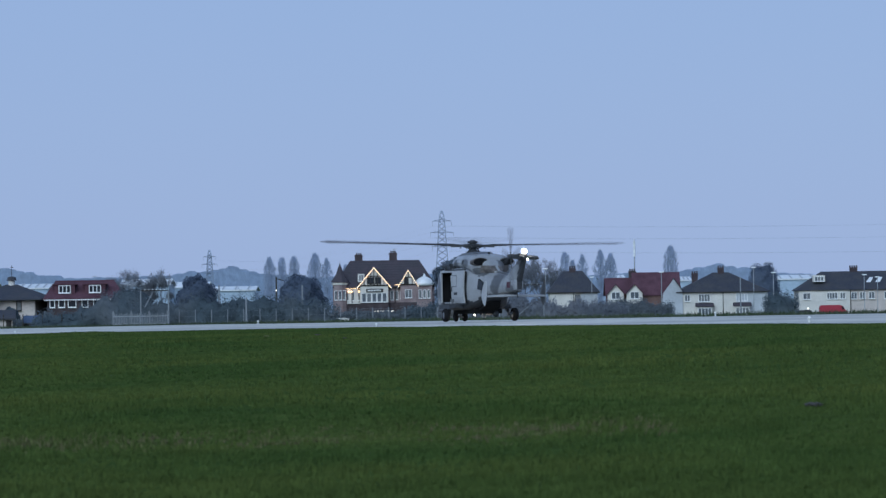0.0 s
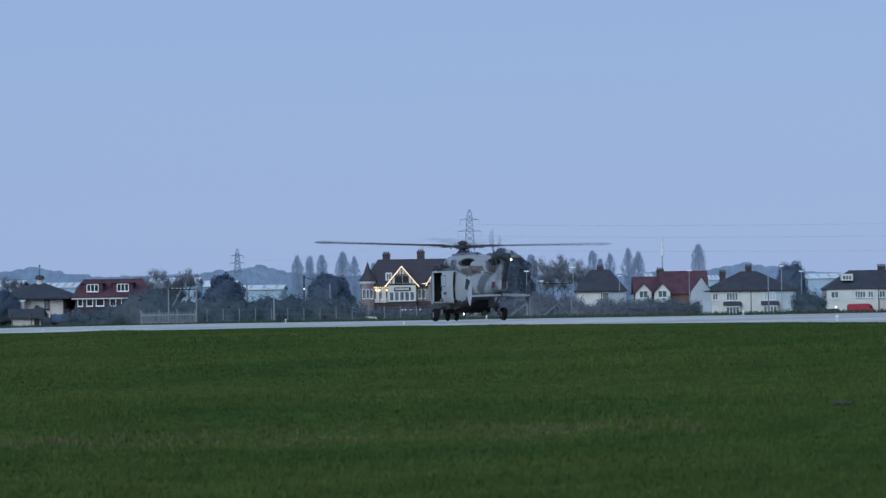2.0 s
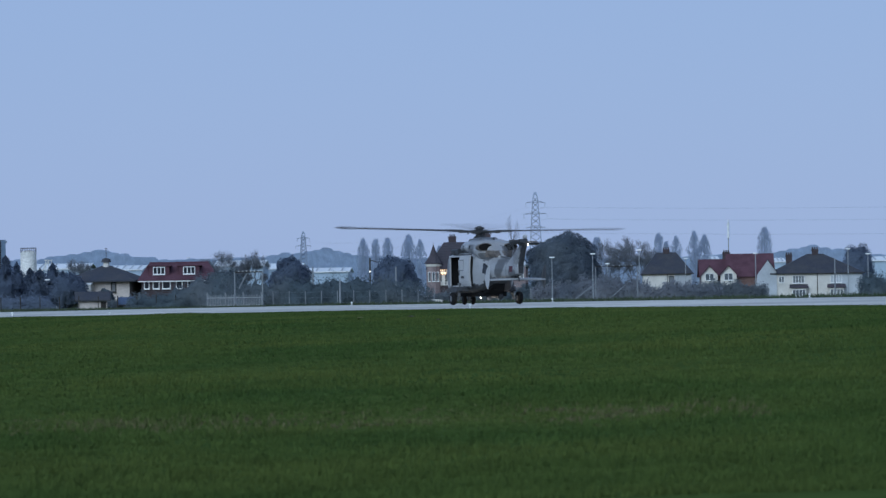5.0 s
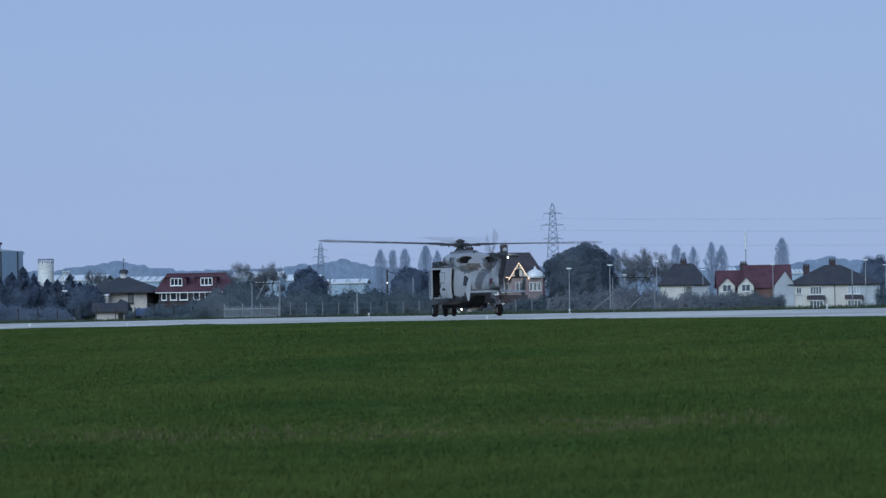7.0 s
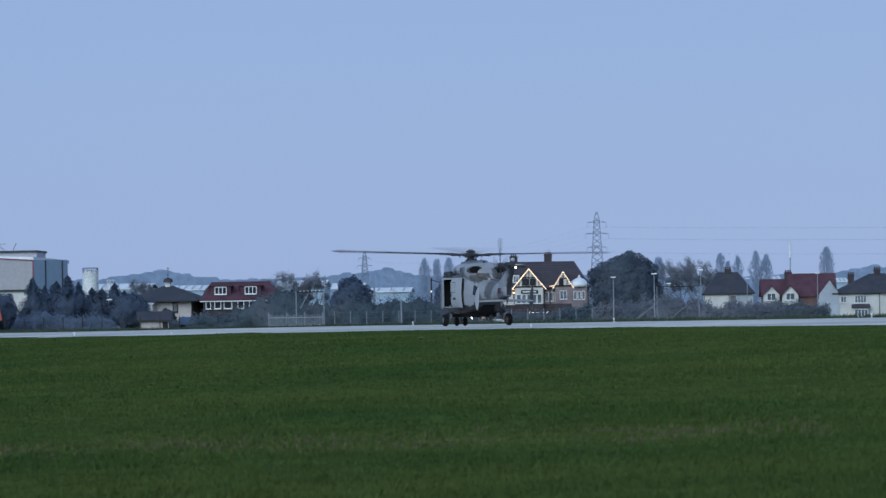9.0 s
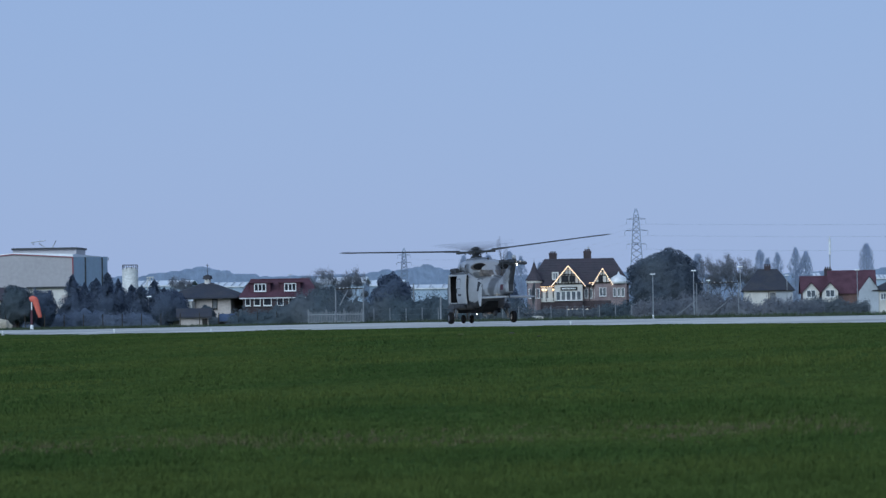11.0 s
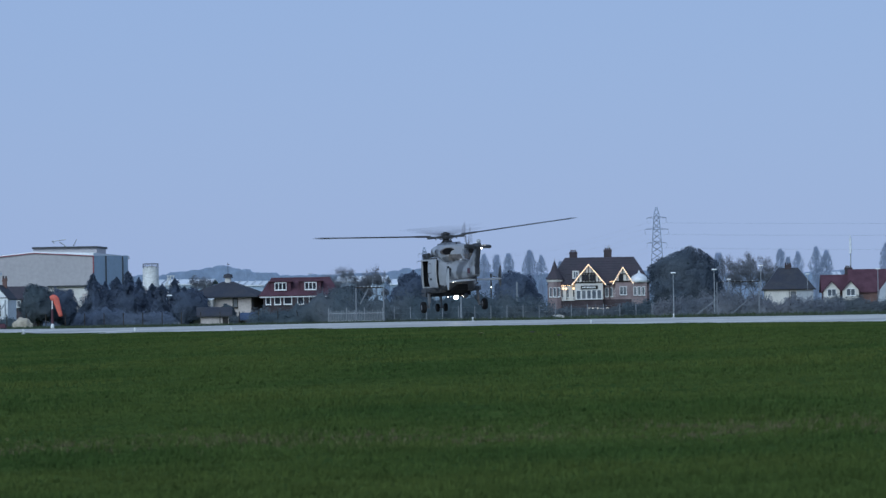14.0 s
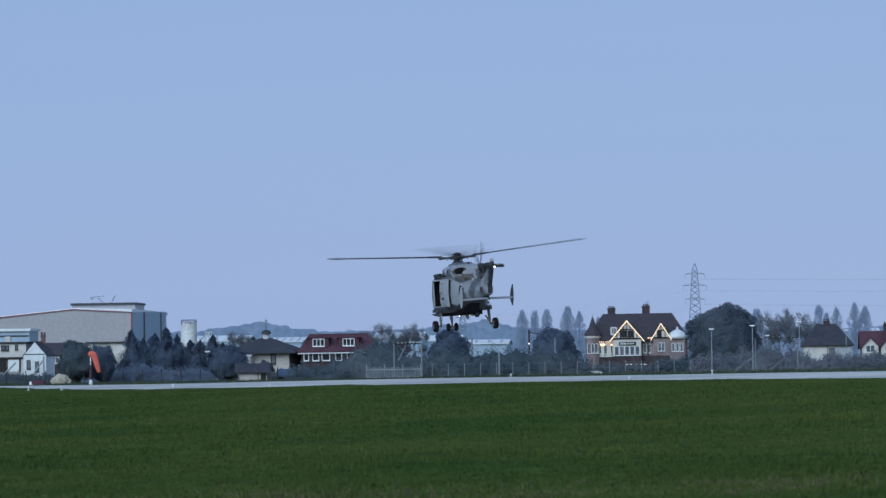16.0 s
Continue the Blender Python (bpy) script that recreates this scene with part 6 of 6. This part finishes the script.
def conifer(b, d, e_top, wide, seed):
    rnd = random.Random(seed)
    p = sight(b, e_top, d)
    g = ground_z(p.x, p.y)
    tall = p.z - g
    h = thing("conifer", "dark conifer in a row beside the airfield", "tree", Matrix.Translation((p.x, p.y, g)), "conifers")
    part("trunk", bar(B(), (0, 0, -0.2), (0, 0, tall * 0.96), 0.2, 0.03, 6), M["bark"], h)
    pts = []
    for _ in range(13000):
        k = rnd.random() ** 1.2
        z = tall * (0.03 + 0.97 * k)
        tier = 1.0 - 0.42 * ((z * 0.55 + 0.37 * seed) % 1.0)
        a = rnd.random() * 6.283
        lobe = 0.85 + 1.2 * noise.noise((math.cos(a) * 1.3 + seed, math.sin(a) * 1.3, z * 0.5)) + 0.5 * noise.noise((math.cos(a) * 4 + seed, math.sin(a) * 4, z * 1.6))
        r = wide * 0.56 * (1 - k) ** 0.85 * tier * max(0.15, lobe) * rnd.uniform(0.3, 1.1)
        pts.append((r * math.cos(a), r * math.sin(a), z + 0.35 * r * rnd.random()))
    body = []
    for i in range(15):
        k = i / 15
        row = []
        for j in range(21):
            a = 2 * math.pi * j / 20
            lobe = 0.85 + 1.2 * noise.noise((math.cos(a) * 1.3 + seed, math.sin(a) * 1.3, tall * k * 0.5))
            r = wide * 0.30 * (1 - k) ** 0.8 * max(0.15, lobe)
            row.append(Vector((r * math.cos(a), r * math.sin(a), tall * (0.03 + 0.94 * k))))
        body.append(row)
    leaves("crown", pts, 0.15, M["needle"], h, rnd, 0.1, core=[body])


def hedge(name, label, b0, b1, d, tops, seed, leaf="hedge", size=0.14, dens=26, depth=3.0, d1=None):
    """A ragged line of bushes between two bearings; tops are its levels along the way."""
    rnd = random.Random(seed)
    pts = []
    d1 = d1 or d
    length = span(b0, b1, (d + d1) / 2)

    def level(t):
        dd = d + (d1 - d) * t
        i = min(len(tops) - 2, int(t * (len(tops) - 1)))
        p = sight(b0 + (b1 - b0) * t, tops[i] + (tops[i + 1] - tops[i]) * (t * (len(tops) - 1) - i), dd)
        g = ground_z(p.x, p.y)
        grow = 1 + 0.42 * noise.noise((p.x * 0.3, seed, 0)) + 0.25 * noise.noise((p.x * 1.1, seed, 5)) + 0.16 * noise.noise((p.x * 3.5, seed, 9))
        return p.x, dd, g, max(0.5, (p.z - g) * grow)
    for _ in range(int(length * dens * 22)):
        x, dd, g, hh = level(rnd.random())
        y = rnd.uniform(-1, 1)
        z = hh * (1 - 0.4 * abs(y)) * (rnd.random() ** 0.6) * (1 + 0.22 * rnd.random() ** 6)
        pts.append((x + rnd.gauss(0, 0.2), dd + y * depth / 2, g + z))
    body = []
    steps = int(length * 2.5)
    for i in range(steps + 1):
        x, dd, g, hh = level(i / steps)
        end = min(1, 4 * min(i, steps - i) / steps + 0.3)
        body.append([Vector((x + 0.25 * noise.noise((x * 2, q * 4.0, seed)), dd + q * depth * 0.5 * (0.85 + 0.3 * noise.noise((x * 0.8, q * 2.0, 3))), g + hh * zz * end * (0.95 + 0.2 * noise.noise((x * 1.6, q * 3.0, 8)))))
                     for q, zz in ((-0.95, -0.05), (-0.92, 0.3), (-0.75, 0.55), (-0.4, 0.75), (0.0, 0.86), (0.5, 0.7), (0.9, 0.3), (0.95, -0.05))])
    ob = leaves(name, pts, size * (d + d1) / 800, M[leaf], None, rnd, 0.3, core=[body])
    tagged(ob, label, "hedge" if "hedge" in name else "bushes", kind="stuff")


def far_woods():
    rnd = random.Random(77)
    vs, fs = [], []

    def ridge(b0, b1, d, tops):
        nb = int((b1 - b0) / 0.3)
        for i in range(nb):
            t = i / nb
            j = min(len(tops) - 2, int(t * (len(tops) - 1)))
            e = tops[j] + (tops[j + 1] - tops[j]) * (t * (len(tops) - 1) - j)
            p = sight(b0 + (b1 - b0) * t, e, d + rnd.uniform(-0.3, 0.3))
            p.z *= 1 + 0.06 * noise.noise((p.x * 0.02, d, 0)) + 0.06 * noise.noise((p.x * 0.06, d, 0)) + 0.06 * noise.noise((p.x * 0.2, d, 4)) if p.z > 0 else 1
            r = rnd.uniform(0.9, 2.0) * d / 2400
            z = -3.0
            while z < p.z:
                n = len(vs)
                a, c = rnd.uniform(-r, r), rnd.uniform(0.8, 1.3)
                hz = min(p.z, z + r * 1.4 * c)
                vs.extend([(p.x + a - r * 0.6, p.y, z - r), (p.x + a + r * 0.6, p.y, z - r), (p.x + a + r * 0.45, p.y + 0.3, hz - r * 0.2), (p.x + a, p.y, hz), (p.x + a - r * 0.45, p.y - 0.3, hz - r * 0.25)])
                fs.append((n, n + 1, n + 2, n + 3, n + 4))
                z += r * 0.9
    ridge(-460, 620, 2650, [500, 498, 497, 497, 497, 497, 487, 478, 489, 491, 492, 490, 484, 475, 486, 490, 490])
    ridge(600, 1660, 2750, [490, 489, 488, 488, 488, 489, 489, 489, 486, 480, 471, 478, 484, 488, 487, 488, 489])
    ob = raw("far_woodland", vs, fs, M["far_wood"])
    tagged(ob, "distant wooded ridge with blue-grey haze in its colour", "woodland", kind="stuff")


factory()
far_sheds()
corner_house()
P_A = pylon(781.5, 373, 1600, 47)
P_B = pylon(371, 443, 2450, 47)
for kk, rr in ((0.66, 4.4), (0.79, 5.2), (0.9, 4.3)):
    cables(P_B, P_A, 47, kk, rr)
    cables(P_A, Vector((P_A.x + 560, P_A.y - 350, P_A.z + 2)), 47, kk, rr)
lamp_posts()
masts()
fences()
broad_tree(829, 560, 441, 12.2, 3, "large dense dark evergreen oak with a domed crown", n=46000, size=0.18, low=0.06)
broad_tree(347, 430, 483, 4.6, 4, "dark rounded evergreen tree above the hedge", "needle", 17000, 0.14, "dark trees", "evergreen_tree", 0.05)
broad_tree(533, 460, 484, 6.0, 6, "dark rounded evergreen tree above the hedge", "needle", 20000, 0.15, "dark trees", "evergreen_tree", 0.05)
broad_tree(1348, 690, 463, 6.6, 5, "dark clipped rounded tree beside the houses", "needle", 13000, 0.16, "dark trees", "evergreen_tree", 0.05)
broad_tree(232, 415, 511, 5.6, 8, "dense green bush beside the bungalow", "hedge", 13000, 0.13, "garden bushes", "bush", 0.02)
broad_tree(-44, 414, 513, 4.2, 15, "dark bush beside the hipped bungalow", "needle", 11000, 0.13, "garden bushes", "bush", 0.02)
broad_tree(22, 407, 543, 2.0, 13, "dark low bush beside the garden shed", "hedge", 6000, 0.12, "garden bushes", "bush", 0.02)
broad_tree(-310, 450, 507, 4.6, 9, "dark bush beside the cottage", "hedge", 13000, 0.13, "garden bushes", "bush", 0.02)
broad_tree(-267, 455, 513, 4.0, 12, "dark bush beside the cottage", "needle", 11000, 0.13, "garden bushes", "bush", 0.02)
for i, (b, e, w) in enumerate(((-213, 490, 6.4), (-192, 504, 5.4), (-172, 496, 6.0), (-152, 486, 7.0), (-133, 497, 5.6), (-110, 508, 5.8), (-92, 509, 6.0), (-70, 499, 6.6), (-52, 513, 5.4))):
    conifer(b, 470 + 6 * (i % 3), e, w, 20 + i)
for i, (b, e, w) in enumerate(((205, 479, 5.5), (218, 477, 5), (252, 479, 5.5), (268, 482, 5), (287, 476, 5.5), (-20, 490, 4.5))):
    bare_tree(b, 760 + 9 * i, e, w * 1.2, 40 + i)
for i, (b, e, w) in enumerate(((905, 462, 7), (928, 455, 8), (952, 450, 9), (975, 456, 8), (990, 462, 6))):
    bare_tree(b, 700 + 8 * i, e, w, 60 + i)
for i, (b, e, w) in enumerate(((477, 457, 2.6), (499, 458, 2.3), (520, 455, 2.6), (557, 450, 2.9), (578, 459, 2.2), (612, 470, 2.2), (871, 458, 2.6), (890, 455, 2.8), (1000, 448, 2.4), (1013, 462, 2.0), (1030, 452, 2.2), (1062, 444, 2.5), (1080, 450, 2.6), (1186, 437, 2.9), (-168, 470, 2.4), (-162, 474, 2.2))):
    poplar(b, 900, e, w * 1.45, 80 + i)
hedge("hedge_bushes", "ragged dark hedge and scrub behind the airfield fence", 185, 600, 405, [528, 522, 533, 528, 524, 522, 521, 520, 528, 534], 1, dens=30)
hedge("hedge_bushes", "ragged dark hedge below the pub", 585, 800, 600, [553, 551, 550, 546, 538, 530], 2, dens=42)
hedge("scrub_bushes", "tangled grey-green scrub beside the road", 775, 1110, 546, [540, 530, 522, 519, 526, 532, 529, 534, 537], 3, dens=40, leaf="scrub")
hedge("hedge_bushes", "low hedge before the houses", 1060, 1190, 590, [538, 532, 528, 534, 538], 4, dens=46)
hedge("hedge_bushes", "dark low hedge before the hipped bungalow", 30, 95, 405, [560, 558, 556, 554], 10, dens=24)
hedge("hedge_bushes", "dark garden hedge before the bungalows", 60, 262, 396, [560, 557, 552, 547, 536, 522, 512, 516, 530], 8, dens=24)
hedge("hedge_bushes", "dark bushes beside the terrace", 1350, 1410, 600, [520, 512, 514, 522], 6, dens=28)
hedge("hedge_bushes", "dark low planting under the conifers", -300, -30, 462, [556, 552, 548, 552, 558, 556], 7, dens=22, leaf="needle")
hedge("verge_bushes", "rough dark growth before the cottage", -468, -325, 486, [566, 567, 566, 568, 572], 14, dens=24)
far_woods()


# ---- grass that stands up ----
def standing_grass():
    rnd = random.Random(11)
    vs, fs, dry_v, dry_f = [], [], [], []

    def tuft(V, F, x, y, tall, wide, n):
        g = ground_z(x, y)
        for _ in range(n):
            a = rnd.random() * 6.283
            dx, dy = math.cos(a), math.sin(a)
            ox, oy = rnd.gauss(0, wide * 2), rnd.gauss(0, wide * 2)
            lean = rnd.gauss(0, 0.35) * tall
            k = len(V)
            V.extend([(x + ox - dx * wide, y + oy - dy * wide, g - 0.01), (x + ox + dx * wide, y + oy + dy * wide, g - 0.01), (x + ox + lean, y + oy + rnd.gauss(0, 0.3) * tall, g + tall * rnd.uniform(0.6, 1.2))])
            F.append((k, k + 1, k + 2))
    for _ in range(62000):
        r = 26 * (150 / 26) ** (rnd.random() ** 1.15)
        a = rnd.uniform(-0.2, 0.14)
        x, y = r * math.sin(a), r * math.cos(a)
        n = RUN_N.dot((x, y))
        if n > near_edge(RUN_S.dot((x, y))) - 0.1:
            continue
        patch = noise.noise((x * 0.35, y * 0.12, 0)) + 0.6 * noise.noise((x * 1.3, y * 0.5, 7))
        tall = (0.05 + 0.035 * max(-0.6, patch)) * (0.35 + 0.65 * ease((near_edge(RUN_S.dot((x, y))) - n) / 14))
        band = math.exp(-(((y - 39.5 + 0.25 * x + 2.2 * noise.noise((x * 0.3, 0, 4))) / 1.5) ** 2)) if x < 2.5 else 0
        if rnd.random() < 0.85 * band * (0.55 + noise.noise((x * 0.8, y * 0.6, 2))):
            tuft(dry_v, dry_f, x, y, tall * 1.0, 0.010 * (0.6 + r / 70), 5)
        else:
            tuft(vs, fs, x, y, tall, 0.009 * (0.6 + r / 60), 5)
    for _ in range(9000):
        s = rnd.uniform(40, 260)
        n = near_edge(s) - abs(rnd.gauss(0, 0.8)) + 0.2
        p = RUN_S * s + RUN_N * n
        tall = 0.012 + 0.10 * max(0, noise.noise((s * 0.14, 0, 1)) - 0.05) + 0.015 * rnd.random()
        tuft(vs, fs, p.x, p.y, tall, 0.02, 4)
    tagged(raw("grass_tufts", vs, fs, M["blades"]), "tufts of green grass on the airfield", "grass", kind="stuff")
    tagged(raw("dry_grass_tufts", dry_v, dry_f, M["straw"]), "strip of dry yellowish grass across the field", "grass", kind="stuff")
    vs, fs = [], []
    for _ in range(26000):
        s = rnd.uniform(60, 620)
        n = FAR + 0.2 + abs(rnd.gauss(0, 22))
        p = RUN_S * s + RUN_N * n
        if abs(p.x / p.y) < 0.22:
            tuft(vs, fs, p.x, p.y, rnd.uniform(0.12, 0.35) * (0.25 + 0.75 * ease((n - FAR) / 9)), 0.05, 3)
    tagged(raw("verge_grass", vs, fs, M["rough_grass"]), "rough taller grass on the far verge", "grass", kind="stuff")


def on_ground(b, e):
    """Where the sight line at that bearing and level meets the field."""
    d = 30.0
    while d < 140 and sight(b, e, d).z > ground_z(*sight(b, e, d).xy):
        d += 0.5
    return sight(b, e, d).xy


def earth_clods():
    for b, e, size, material, label in ((1438, 719, 1.0, "bark", "dark clod of bare earth in the grass"), (562, 595, 1.0, "bark", "dark clod of bare earth in the grass"),
                                        (472, 597, 0.9, "straw", "pale tussock of dead grass and earth"), (610, 600, 0.6, "bark", "dark clod of bare earth in the grass")):
        x, y = on_ground(b, e)
        bm = B()
        bmesh.ops.create_icosphere(bm, subdivisions=3, radius=1)
        for v in bm.verts:
            v.co *= 1 + 0.3 * noise.noise(v.co * 2.5 + Vector((b, 0, 0)))
            v.co = Vector((v.co.x * 0.11, v.co.y * 0.3, v.co.z * 0.03)) * size
        solid("earth_clod", bm, M[material], label, "earth", Matrix.Translation((x, y, ground_z(x, y) + 0.02)), "earth clods")


standing_grass()
earth_clods()


# ---- what moves ----
HUB_Z = 3.2
FLIGHT = [(0.0, 1.24, 148.92, 4.47), (0.5, 0.85, 149.68, 4.47), (1.0, 0.45, 150.45, 4.47), (1.5, 0.08, 151.16, 4.47),
          (2.0, -0.34, 151.98, 4.47), (2.5, -0.75, 152.77, 4.47), (3.0, -1.15, 153.54, 4.47), (3.5, -1.47, 154.16, 4.47),
          (4.0, -1.76, 154.72, 4.47), (4.2, -1.89, 154.95, 4.47), (5.3, -2.75, 156.6, 4.47), (6.5, -3.74, 158.54, 4.47), (7.0, -4.19, 159.4, 4.47),
          (7.5, -4.56, 160.11, 4.47), (8.0, -4.97, 160.91, 4.47), (8.5, -5.35, 161.64, 4.47), (9.0, -5.81, 162.53, 4.48),
          (10.2, -6.85, 164.5, 4.52), (11.5, -8.01, 166.78, 4.6), (12.0, -8.55, 167.82, 4.67), (12.5, -9.02, 168.73, 4.73),
          (13.0, -9.44, 169.53, 4.81), (13.5, -9.83, 170.28, 5.02), (14.0, -10.17, 170.95, 5.35), (14.5, -10.52, 171.62, 5.77),
          (15.0, -10.89, 172.34, 6.25), (15.5, -11.24, 173.02, 6.74), (16.0, -11.62, 173.75, 7.18)]


def heading(t):
    return float(np.interp(t, [0, 0.5, 1, 2, 4, 7, 9, 11.5, 13.5, 14.5, 16], [107.3, 106.2, 105.5, 106, 107, 108, 107.8, 107, 106, 106.4, 107.6]))



def lean_at(t):
    return -0.6 * ease((t - 9.0) / 2.5) - 2.0 * ease((t - 12.6) / 1.4)


def tilt_at(t):
    return ease((t - 9.0) / 2.5)


def motions():
    rows = []
    for t, x, y, z in FLIGHT:
        rows.append((t, pose(x, y, z) @ pose(0, 0, 0, 0, 0, heading(t)) @ pose(0, 0, 0, lean_at(t), 0, 0) @ pose(0, 0, -HUB_Z)))
    walk(HELI, rows)
    for leg in LEGS:
        walk(leg, [(t, pose(0, 0, -min(0.4, max(-0.03, z - HUB_Z - ground_z(x, y) - 0.012)))) for t, x, y, z in FLIGHT])
    spin = []
    for f in range(481):
        t = f / 30
        disc = pose(0, 0, HUB_Z) @ pose(0, 0, 0, 1.3 - 5.0 * tilt_at(t) - lean_at(t), 0.3, 0)
        spin.append((t, disc @ pose(0, 0, 0, 0, 0, 66.0 * f - heading(t) + 2)))
    walk(ROTOR, spin)
    for k, bl in enumerate(BLADES):
        walk(bl, [(t, pose(0, 0, 0, 0, 0, 90 * k) @ pose(0, 0, 0, 0, -(1.2 + 2.5 * tilt_at(t)), 0) @ pose(0, 0, 0, 8, 0, 0)) for t in (0, 8, 9, 9.5, 10, 10.5, 11, 11.5, 12, 16)])
    walk(TAIL, [(f / 30, pose(-6.7, 0.55, 2.62, 0, 86.0 * f, 0)) for f in range(481)])
    for drum, first, hold in ((BEACONS[0], 0.15, 0.15), (BEACONS[1], 0.9, 0.1)):
        keys = []
        for k in range(-1, 13):
            c = first + 1.3 * k
            steps = [(-hold - 0.1, 180), (-hold - 0.067, 240), (-hold - 0.033, 300), (-hold, 360), (hold, 360), (hold + 0.033, 420), (hold + 0.067, 480), (hold + 0.1, 540)]
            keys += [(c + dt, a) for dt, a in steps]
        inside = [(round(t, 3), a) for t, a in keys if 0 <= t <= 16]
        start = 0 if first < 0.2 else 180
        rows = [(0.0, start)] + [r for r in inside if r[0] > 0.02] + [(16.0, inside[-1][1])]
        walk(drum, [(t, pose(0, 0, 0, 0, 0, a - 16)) for t, a in rows])


motions()
